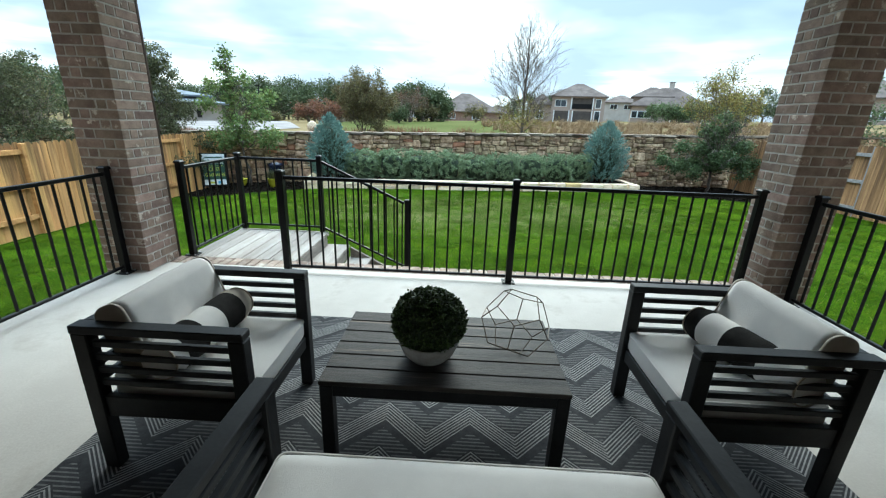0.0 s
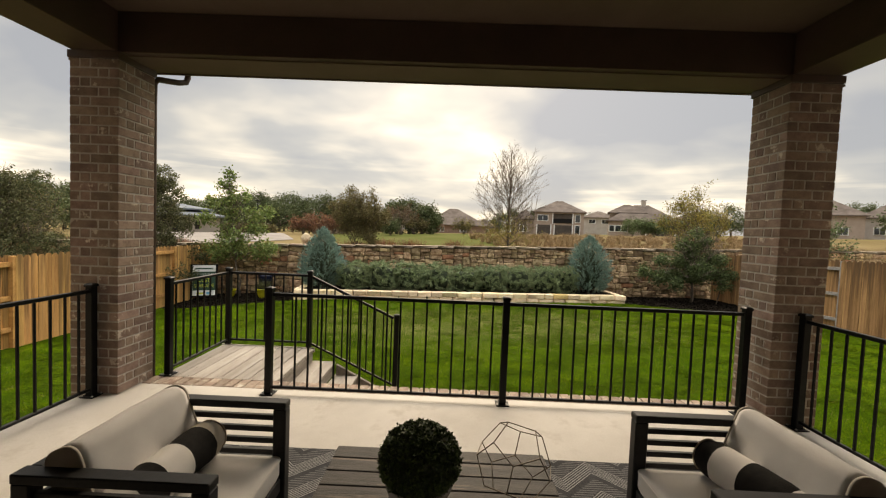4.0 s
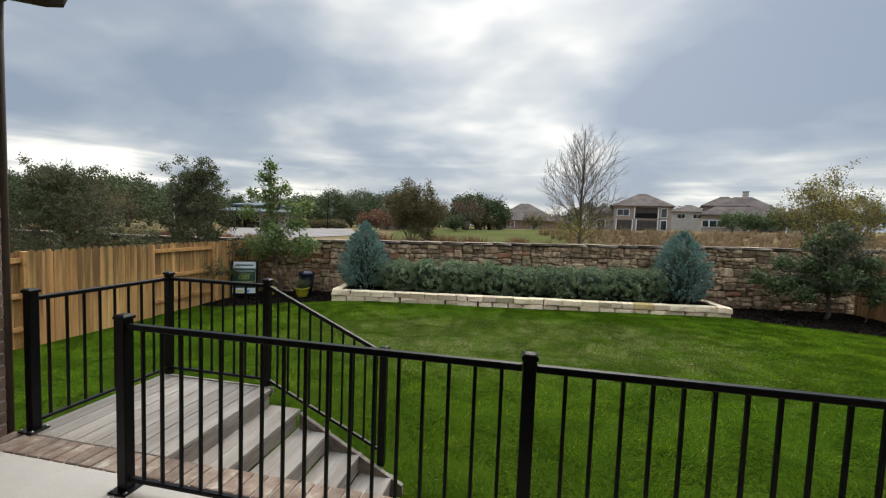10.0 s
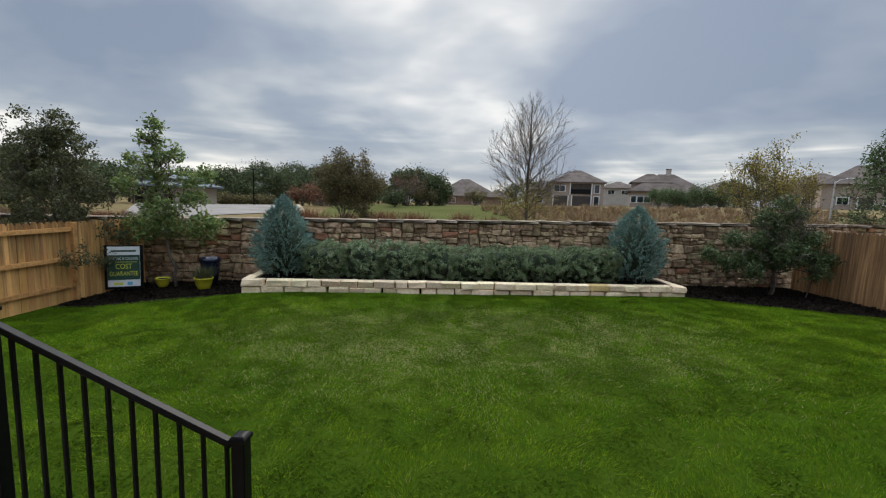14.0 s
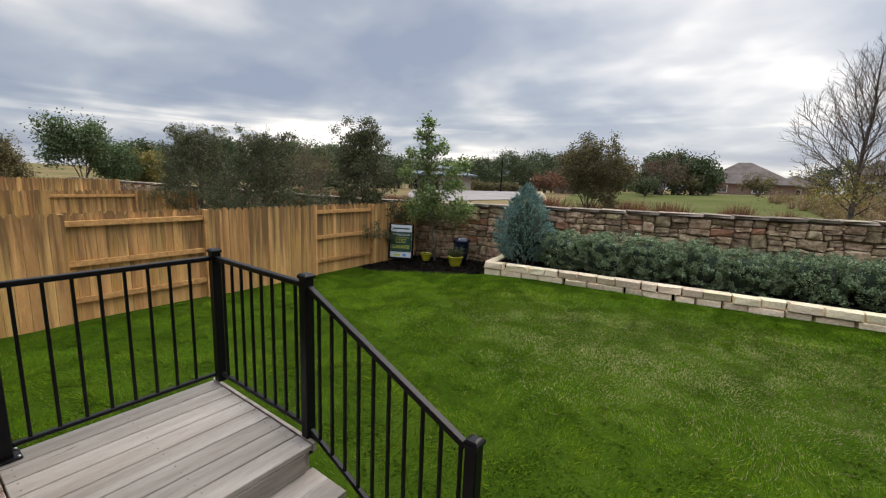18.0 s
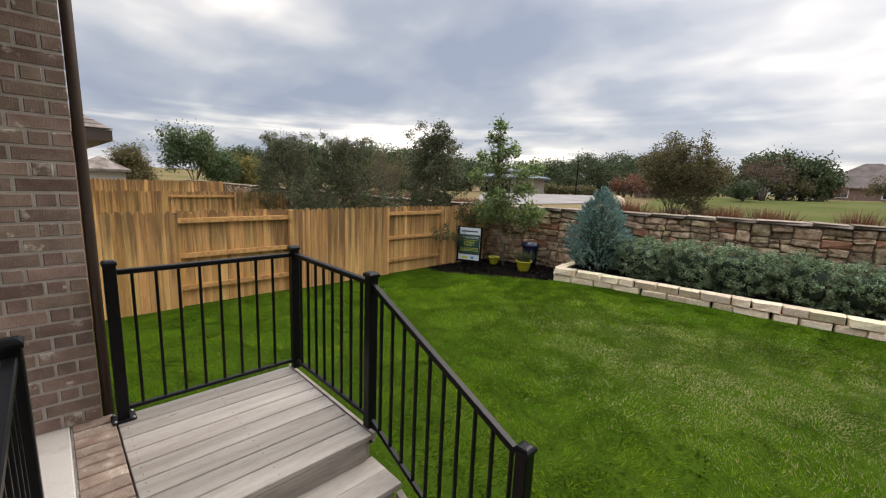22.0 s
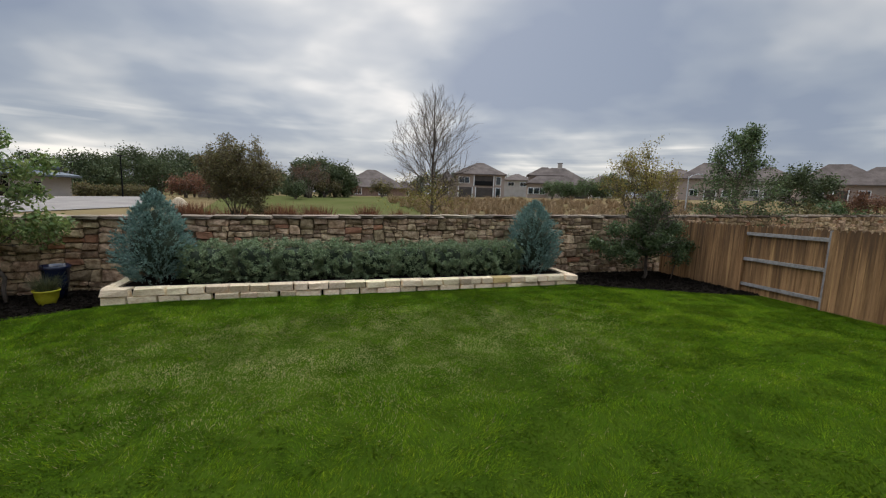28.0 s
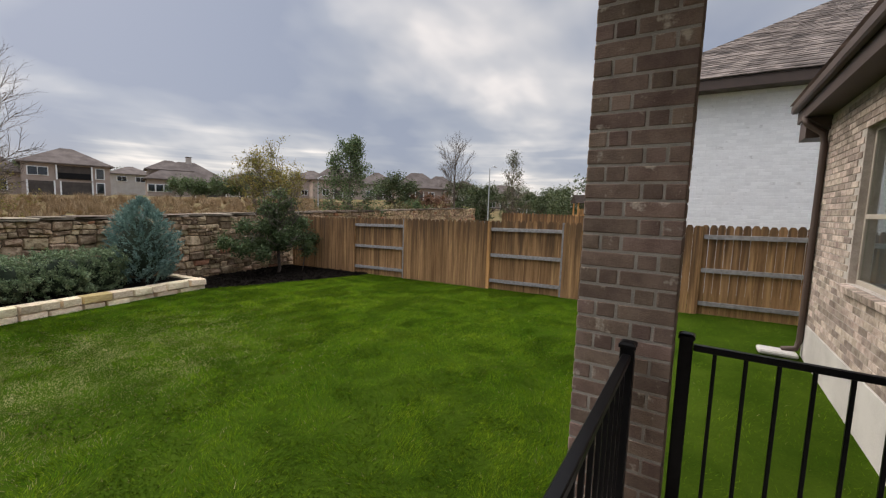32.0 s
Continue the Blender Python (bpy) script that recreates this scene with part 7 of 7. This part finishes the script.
street_lamp(-46.5, 40, 4.4, "pole", "tall galvanised street lamp with a curved arm")
street_lamp(-27.9, 48, 3.7, "black_metal", "black parking lot lamp on a straight pole", False)
street_lamp(64.7, 42, 6.1, "pole", "tall galvanised street lamp with a curved arm")
street_lamp(41.2, 46, 3.6, "pole", "tall galvanised street lamp with a curved arm")
b = bmesh.new()
bmesh.ops.create_icosphere(b, subdivisions=3, radius=0.5)
for v in b.verts:
    v.co = Vector((v.co.x * 0.85, v.co.y * 0.75, v.co.z * 0.95)) * (1 + 0.3 * noise.noise(v.co * 2.2))
rock = part("boulder", b, M["boulder"], None, "", True)
x, y, z = on_ground(-22.6, 29)
rock.location = (x, y, z + 0.32)
tagged(rock, "pale tan boulder by the parking lot", "boulder")


def arbour():
    x, y, z = on_ground(-19.3, 47)
    t = thing("wooden_arbour", pose(x, y, z, 0, 0, 20), "small wooden arbour beside a low wall", "arbour")
    for xx in (-1.5, 1.5):
        part("post", box(xx - 0.09, xx + 0.09, -0.09, 0.09, 0, 2.1), M["bark"], t)
    for k in range(5):
        part("beam", box(-2.0, 2.0, -0.5 + 0.25 * k - 0.04, -0.5 + 0.25 * k + 0.04, 2.11, 2.22), M["bark"], t)
    part("low_wall", box(-1.2, 2.6, -0.4, -0.1, 0, 1.0, 0.02), M["cap_stone"], t)


arbour()


# ---- own house: wing beside the patio, wall behind it ----


def brick_wall(parent, x0, x1, z0, z1, y, facing, mat, mortar, openings=(), limit=300, near=None, lz=0.069, lx=0.235, axis="x", course=0.079):
    """A running-bond wall of single bricks along x (or along y) that faces +1 or -1; openings are (a0, a1, z0, z1)."""
    me = [brick_mesh("brick", lx, 0.05, lz, mat, 0.003), brick_mesh("brick", lx / 2 - 0.005, 0.05, lz, mat, 0.003)]
    places = []
    row = 0
    z = z0 + course / 2
    while z < z1:
        a = x0 + (0 if row % 2 else -(lx + 0.01) / 2)
        while a < x1 - 0.02:
            b0, b1 = max(a, x0), min(a + lx, x1)
            w = b1 - b0
            if w > 0.04 and not any(o0 < b1 and b0 < o1 and q0 < z < q1 for o0, o1, q0, q1 in openings):
                m = Matrix.Translation(((b0 + b1) / 2, y, z) if axis == "x" else (y, (b0 + b1) / 2, z)) @ (Matrix.Identity(4) if axis == "x" else Matrix.Rotation(math.pi / 2, 4, "Z")) @ Matrix.Diagonal((w / lx, 1, 1, 1))
                places.append((0, m, 0))
            a += lx + 0.01
        z += course
        row += 1
    pieces("brick", parent, me, mat, places, limit, near)


def own_house():
    wing = thing("wall_east_wing", (0, 0, 0), "tan brick house wall with a window beside the patio", "wall", kind="structure")
    x0, x1, y = 4.75, 10.12, WING_Y
    wx0, wx1, wz0, wz1 = 6.95, 8.52, 0.83, 2.54
    for a0, a1, z0, z1 in ((x0, wx0, -0.05, 2.985), (wx1, x1, -0.05, 2.985), (wx0, wx1, -0.05, wz0), (wx0, wx1, wz1, 2.985)):
        part("mortar_face", box(a0, a1, y - 0.20, y - 0.006, z0, z1), M["mortar"], wing)
    brick_wall(wing, x0, x1, 0.0, 2.95, y - 0.022, 1, M["tan_brick"], None, [(wx0 - 0.02, wx1 + 0.02, wz0 - 0.08, wz1 + 0.02)], 300, near=lambda p: -p[1].translation.x + abs(p[1].translation.z - 1) * 0.8)
    part("foundation", box(x0 + 0.02, x1 + 0.01, y - 0.22, y + 0.012, -0.9, -0.004, 0.006), M["foundation"], wing, "grey concrete foundation")
    part("mortar_face", box(x1 - 0.15, x1 - 0.005, y - 6, y - 0.21, -0.9, 2.985), M["tan_brick"], wing)
    me = brick_mesh("sill_brick", 0.07, 0.13, 0.075, M["tan_brick"])
    a = wx0 - 0.02
    while a < wx1 + 0.05:
        ob = new("sill_brick", me)
        ob.matrix_world = pose(a, y + 0.005, wz0 - 0.045, -8)
        under(ob, wing)
        a += 0.079
    win = thing("window_1", (0, 0, 0), "tan-framed sash window with glass reflecting the yard", "window", kind="structure")
    for a0, a1, z0, z1, n in ((wx0, wx0 + 0.05, wz0, wz1, "frame_side"), (wx1 - 0.05, wx1, wz0, wz1, "frame_side"), (wx0 + 0.05, wx1 - 0.05, wz0, wz0 + 0.05, "frame_bottom"), (wx0 + 0.05, wx1 - 0.05, wz1 - 0.05, wz1, "frame_top"), (wx0 + 0.05, wx1 - 0.05, 1.55, 1.60, "meeting_rail")):
        part(n, box(a0, a1, y - 0.12, y - 0.075, z0, z1, 0.004), M["sash"], win)
    for z0, z1, yy in ((wz0 + 0.05, 1.55, -0.10), (1.60, wz1 - 0.05, -0.09)):
        part("pane", box(wx0 + 0.05, wx1 - 0.05, y + yy - 0.003, y + yy + 0.003, z0, z1), M["glass"], win)
    part("shade", box(wx0 + 0.06, wx1 - 0.06, y - 0.19, y - 0.17, wz0 + 0.06, wz1 - 0.06), M["room_dark"], win, "dark room behind a lowered shade")
    eave = thing("wing_eave", (0, 0, 0), "dark brown eave and gutter of the house wing", "eave", kind="structure")
    part("soffit", box(x0, x1 + 0.45, y - 0.25, y + 0.26, 2.99, 3.02), M["trim"], eave)
    part("fascia", box(x0, x1 + 0.47, y + 0.26, y + 0.29, 2.97, 3.26, 0.003), M["trim"], eave)
    part("gutter", box(x0, x1 + 0.47, y + 0.29, y + 0.38, 3.13, 3.255, 0.02), M["trim"], eave)
    bm = bmesh.new()
    vs = [bm.verts.new(p) for p in ((x1 - 0.1, y + 0.26, 2.965), (x1 + 0.46, y + 0.26, 2.965), (x1 - 0.1, y - 0.1, 2.72), (x1 + 0.46, y - 0.1, 2.72), (x1 - 0.1, y - 0.1, 2.985), (x1 + 0.46, y - 0.1, 2.985))]
    for f in ((0, 1, 3, 2), (2, 3, 5, 4), (0, 4, 5, 1), (0, 2, 4), (1, 5, 3)):
        bm.faces.new([vs[i] for i in f])
    part("boxed_end", bm, M["trim"], eave)
    part("eave_return", box(x1 + 0.02, x1 + 0.46, y + 0.0, y + 0.25, 2.70, 2.955, 0.004), M["trim"], eave)
    for a0, a1 in ((wx0, wx0 + 0.012), (wx1 - 0.012, wx1)):
        part("reveal", box(a0, a1, y - 0.074, y - 0.0075, wz0, wz1), M["plain_brick"], win)
    roof = thing("wing_roof", (0, 0, 0), "grey-brown shingle roof of the house wing", "roof", kind="structure")
    bm = bmesh.new()
    vs = [bm.verts.new(p) for p in ((x0 - 0.3, y + 0.40, 3.265), (x1 + 0.5, y + 0.40, 3.265), (x1 + 0.5, y - 9.5, 3.265), (x0 - 0.3, y - 5, 6.6), (x1 - 4.6, y - 5, 6.6))]
    for f in ((0, 1, 4, 3), (1, 2, 4)):
        bm.faces.new([vs[i] for i in f])
    bmesh.ops.solidify(bm, geom=bm.faces[:], thickness=0.05)
    part("roof_slope", bm, M["shingle"], roof)
    d = build_downspout("downspout", [(x1 - 0.09, y + 0.30, 2.985), (x1 - 0.09, y + 0.26, 2.88), (x1 - 0.09, y + 0.08, 2.74), (x1 - 0.09, y + 0.05, 2.6), (x1 - 0.09, y + 0.05, -0.25), (x1 - 0.09, y + 0.08, -0.38), (x1 - 0.09, y + 0.25, -0.42)], 0.042, "dark brown downspout at the house corner")
    sb = part("splash_block", box(-0.14, 0.14, -0.05, 0.42, 0, 0.07, 0.02), M["foundation"])
    sb.location = (x1 - 0.15, y + 0.12, lawn_z(x1, y) + 0.0)
    tagged(sb, "grey concrete splash block under the downspout", "splash block")
    pipe = thing("drain_outlet", pose(8.02, 0.81, -0.597, 0, 0, 12), "short white drain pipe end lying in the lawn", "drain pipe")
    bm = bmesh.new()
    tube(bm, [(0, 0, 0.03), (0.32, 0, 0.045)], [0.03, 0.03], 12)
    part("pipe_end", bm, M["white_trim"], pipe, "", True)
    # unseen walls that close the patio behind the walker, kept pale to bounce light
    back = thing("wall_back", (0, 0, 0), "unseen house wall behind the patio seats, pale tan to bounce light", "wall", kind="structure")
    zc = COL_H + 0.46
    dx0, dx1, dz = 0.6, 2.5, 2.1
    for a0, a1, z0, z1 in ((SIDE_L - 0.1, dx0, 0, zc), (dx1, SIDE_R + 0.1, 0, zc), (dx0, dx1, dz, zc)):
        part("brick_face", box(a0, a1, BACK_Y - 0.2, BACK_Y, z0, z1), M["plain_brick"], back)
    door = thing("door_1", (0, 0, 0), "glazed double patio door in a pale frame", "door", kind="structure")
    for a0, a1 in ((dx0, (dx0 + dx1) / 2), ((dx0 + dx1) / 2, dx1)):
        for f in ((a0, a0 + 0.1, 0, dz), (a1 - 0.1, a1, 0, dz), (a0 + 0.1, a1 - 0.1, 0, 0.2), (a0 + 0.1, a1 - 0.1, dz - 0.1, dz)):
            part("door_frame", box(f[0], f[1], BACK_Y - 0.12, BACK_Y - 0.07, f[2], f[3], 0.003), M["white_trim"], door)
        part("pane", box(a0 + 0.1, a1 - 0.1, BACK_Y - 0.1, BACK_Y - 0.09, 0.2, dz - 0.1), M["dark_glass"], door)
    for nm, xx, sx in (("wall_side_west", SIDE_L, -1), ("wall_side_east", SIDE_R, 1)):
        w = part(nm, box(min(xx, xx + sx * 0.2) , max(xx, xx + sx * 0.2), BACK_Y, WING_Y - 0.003, -0.9, zc), M["plain_brick"])
        tagged(w, "unseen house wall beside the patio, pale tan to bounce light", "wall", kind="structure")
    w = part("wall_west_wing", box(-4.2, SIDE_L - 0.2, WING_Y - 0.25, WING_Y - 0.003, -1.0, 3.1), M["plain_brick"])
    tagged(w, "unseen house wall beside the patio, pale tan to bounce light", "wall", kind="structure")


def glass_material():
    m = bpy.data.materials.new("window_glass")
    m.use_nodes = True
    b = m.node_tree.nodes["Principled BSDF"]
    b.inputs["Base Color"].default_value = (0.85, 0.92, 0.9, 1)
    b.inputs["Roughness"].default_value = 0.02
    b.inputs["Transmission Weight"].default_value = 1.0
    b.inputs["IOR"].default_value = 1.5
    return m


M["glass"] = glass_material()
M["sash"] = material("tan_window_frame", (0.36, 0.32, 0.26), (0.42, 0.375, 0.31), 5, 0.5, bump=0.02)
M["room_dark"] = material("drawn_window_shade", (0.10, 0.11, 0.11), (0.16, 0.17, 0.165), 3, 0.8, bump=0)
# paler than the wing's brick, so that the unseen walls brighten the patio
M["plain_brick"] = material("pale_bounce_brick", (0.36, 0.30, 0.25), (0.52, 0.45, 0.385), 7, 0.85, bump=0.4)
own_house()

# ---- neighbours ----


def shingled(parent, corners, mat, rows, per, label="", seed=1):
    """Courses of shingle tabs on one roof slope: corners are eave left, eave right, ridge right, ridge left."""
    a, b, c, d = [Vector(p) for p in corners]
    n = (b - a).cross(d - a).normalized()
    if n.z < 0:
        n = -n
    r = random.Random(seed)
    vs, fs = [], []
    for i in range(rows):
        t0, t1 = i / rows, (i + 1.06) / rows
        l0, r0 = a.lerp(d, t0), b.lerp(c, t0)
        l1, r1 = a.lerp(d, t1), b.lerp(c, t1)
        k = max(1, int(per * (r0 - l0).length))
        off = r.random()
        for j in range(-1, k):
            s0, s1 = max(0.0, (j + off) / k), min(1.0, (j + off + 1) / k)
            if s1 - s0 < 0.002:
                continue
            g = 0.002 / max(0.1, (r0 - l0).length)
            h = r.choice((0.012, 0.012, 0.019))
            base = len(vs)
            vs += [tuple(l0.lerp(r0, s0 + g) + n * (h + 0.01)), tuple(l0.lerp(r0, s1 - g) + n * (h + 0.01)), tuple(l1.lerp(r1, s1 - g) + n * h), tuple(l1.lerp(r1, s0 + g) + n * h), tuple(l0.lerp(r0, s0 + g)), tuple(l0.lerp(r0, s1 - g))]
            fs += [(base, base + 1, base + 2, base + 3), (base + 4, base + 5, base + 1, base)]
    ob = new("shingles", mesh_from("shingles", vs, fs, mat))
    ob.parent = parent
    ob["kind"] = "stuff"


def neighbour_east():
    x0, y1, z = 14.5, 1.55, 4.55
    t = thing("white_brick_house", (0, 0, 0), "neighbouring white-painted brick house with a shingle roof", "house")
    part("wall", box(x0 - 0.017, 27, -15, y1, -1.2, z), M["white_brick"], t, "white-painted brick wall")
    brick_wall(t, -5.5, y1, 0.4, z, x0, 1, M["white_brick"], None, (), 300, near=lambda p: abs(p[1].translation.y + 1.2) + 0.5 * abs(p[1].translation.z - 2.5), axis="y")
    part("fascia", box(x0 - 0.45, x0 - 0.42, -15.4, y1 + 0.42, z - 0.02, z + 0.20), M["trim"], t)
    part("fascia", box(x0 - 0.42, 27.4, y1 + 0.42, y1 + 0.45, z - 0.02, z + 0.20), M["trim"], t)
    part("soffit", box(x0 - 0.42, x0, -15.4, y1 + 0.42, z - 0.02, z + 0.01), M["trim"], t)
    part("soffit", box(x0, 27.4, y1, y1 + 0.42, z - 0.02, z + 0.01), M["trim"], t)
    e0, e1 = (x0 - 0.47, -15.4, z + 0.2), (x0 - 0.47, y1 + 0.47, z + 0.2)
    rise = 4.4
    ridge_n, ridge_s = (20.8, y1 + 0.47 - 6.3, z + rise), (20.8, -9, z + rise)
    bm = bmesh.new()
    vs = [bm.verts.new(p) for p in (e0, e1, (27.4, y1 + 0.47, z + 0.2), (27.4, -15.4, z + 0.2), ridge_n, ridge_s)]
    for f in ((0, 5, 4, 1), (1, 4, 2), (2, 4, 5, 3), (3, 5, 0)):
        bm.faces.new([vs[i] for i in f])
    part("roof", bm, M["shingle"], t, "grey-brown shingle roof")
    shingled(t, [Vector(e0) + Vector((0, 0, 0.03)), Vector(e1) + Vector((0, 0, 0.03)), Vector(ridge_n) + Vector((0, 0, 0.03)), Vector(ridge_s) + Vector((0, 0, 0.03))], M["shingle"], 52, 3.2, seed=4)
    low = thing("white_brick_porch", (0, 0, 0), "lower wing of the white-painted brick house", "house")
    part("wall", box(15.2, 22, y1 + 0.01, y1 + 0.55, -1.2, 3.5), M["white_brick"], low)
    bm = bmesh.new()
    hip_roof(bm, 15.2, 22, y1 + 0.02, y1 + 0.55, 3.68, 0.5, 0.35)
    part("roof", bm, M["shingle"], low)


neighbour_east()


def neighbour_west():
    x1, y1, z = -9.6, 0.75, 1.98
    t = thing("brick_house", (0, 0, 0), "neighbouring tan brick house with a shingle roof", "house")
    part("wall", box(-22, x1 - 0.008, -14, y1, -1.5, z), M["pale_mortar"], t)
    brick_wall(t, -5.0, y1, -0.6, z, x1 - 0.025, 1, M["rose_brick"], None, (), 300, near=lambda p: abs(p[1].translation.y + 1.4), axis="y")
    part("fascia", box(x1 + 0.42, x1 + 0.45, -14.4, y1 + 0.42, z, z + 0.2), M["trim"], t)
    part("fascia", box(-22, x1 + 0.42, y1 + 0.42, y1 + 0.45, z, z + 0.2), M["trim"], t)
    part("soffit", box(x1 - 0.02, x1 + 0.42, -14.4, y1 + 0.42, z + 0.01, z + 0.03), M["trim"], t)
    part("soffit", box(-22, x1 - 0.02, y1, y1 + 0.42, z + 0.01, z + 0.03), M["trim"], t)
    e0, e1 = Vector((x1 + 0.46, y1 + 0.46, z + 0.2)), Vector((x1 + 0.46, -14.4, z + 0.2))
    rn, rs = Vector((-15.6, y1 - 5.5, z + 4.0)), Vector((-15.6, -8.5, z + 4.0))
    bm = bmesh.new()
    vs = [bm.verts.new(p) for p in (e0, e1, (-22, -14.4, z + 0.2), (-22, y1 + 0.46, z + 0.2), rn, rs)]
    for f in ((0, 4, 5, 1), (1, 5, 2), (2, 5, 4, 3), (3, 4, 0)):
        bm.faces.new([vs[i] for i in f])
    bmesh.ops.recalc_face_normals(bm, faces=bm.faces[:])
    part("roof", bm, M["shingle"], t, "grey-brown shingle roof")
    up = Vector((0, 0, 0.03))
    shingled(t, [e0 + up, e1 + up, rs + up, rn + up], M["shingle"], 46, 3.2, seed=6)
    far = thing("brick_house", (0, 0, 0), "pale neighbouring house under a grey roof", "house")
    part("wall", box(-40, -36, 1.8, 4.4, -1.5, 1.0), M["stucco_pale"], far)
    bm = bmesh.new()
    hip_roof(bm, -40, -36, 1.8, 4.4, 1.2, 0.9, 0.3)
    part("roof", bm, M["shingle"], far)


M["rose_brick"] = material("rose_brown_brick", (0.22, 0.125, 0.10), (0.42, 0.275, 0.23), 9, 0.85, bump=0.4, bump_scale=140, per_piece=0.36, hue=0.012)
neighbour_west()
rng = random.Random(12)
build_fence((-14.6, -4.0), (-14.6, 7.0), [(2.3, "boards"), (4.6, "rails"), (7.0, "boards"), (9.2, "rails"), (11.0, "boards")], lambda x, y: 0.72, lambda x, y: -1.0, M["cedar"], M["cedar_rail"], "cedar picket fence of a neighbouring yard", -1, rng)
build_fence((-20.5, -4.0), (-20.5, 6.4), [(2.6, "boards"), (5.2, "rails"), (7.8, "boards"), (10.4, "boards")], lambda x, y: 0.93, lambda x, y: -1.0, M["cedar"], M["cedar_rail"], "cedar picket fence of a farther yard", -1, rng)
build_fence((19.5, 7.4), (19.5, 0.0), [(2.4, "boards"), (4.9, "boards"), (7.4, "boards")], lambda x, y: 1.42, lambda x, y: -0.5, M["old_cedar"], M["grey_rail"], "brown picket fence of a neighbouring yard", -1, rng, 1.83, (0.0, 0.68, 1.36))


def play_house():
    x, y = polar(77.4, 44)
    t = thing("play_house", pose(x, y, 0.0, 0, 0, -60), "wooden play house with a yellow slide", "play set")
    for sx in (-0.8, 0.8):
        for sy in (-0.8, 0.8):
            part("post", box(sx - 0.06, sx + 0.06, sy - 0.06, sy + 0.06, -0.6, 2.5), M["cedar_rail"], t)
    part("deck", box(-0.86, 0.86, -0.86, 0.86, 1.2, 1.28), M["cedar_rail"], t)
    part("side_wall", box(-0.8, 0.8, -0.86, -0.82, 1.3, 1.9), M["cedar"], t)
    bm = bmesh.new()
    vs = [bm.verts.new(p) for p in ((-1.1, -1.1, 2.45), (1.1, -1.1, 2.45), (1.1, 1.1, 2.45), (-1.1, 1.1, 2.45), (-1.1, 0, 3.3), (1.1, 0, 3.3))]
    for f in ((0, 1, 5, 4), (2, 3, 4, 5), (0, 4, 3), (1, 2, 5), (3, 2, 1, 0)):
        bm.faces.new([vs[i] for i in f])
    part("roof", bm, M["roof_brown"], t)
    bm = bmesh.new()
    add_box(bm, -0.25, 0.25, -2.4, -0.9, 0, 0.06, Matrix.Translation((0, 0.2, 1.5)) @ Matrix.Rotation(radians(36), 4, "X"))
    part("slide", bm, M["yellow_plastic"], t, "yellow plastic slide")


play_house()
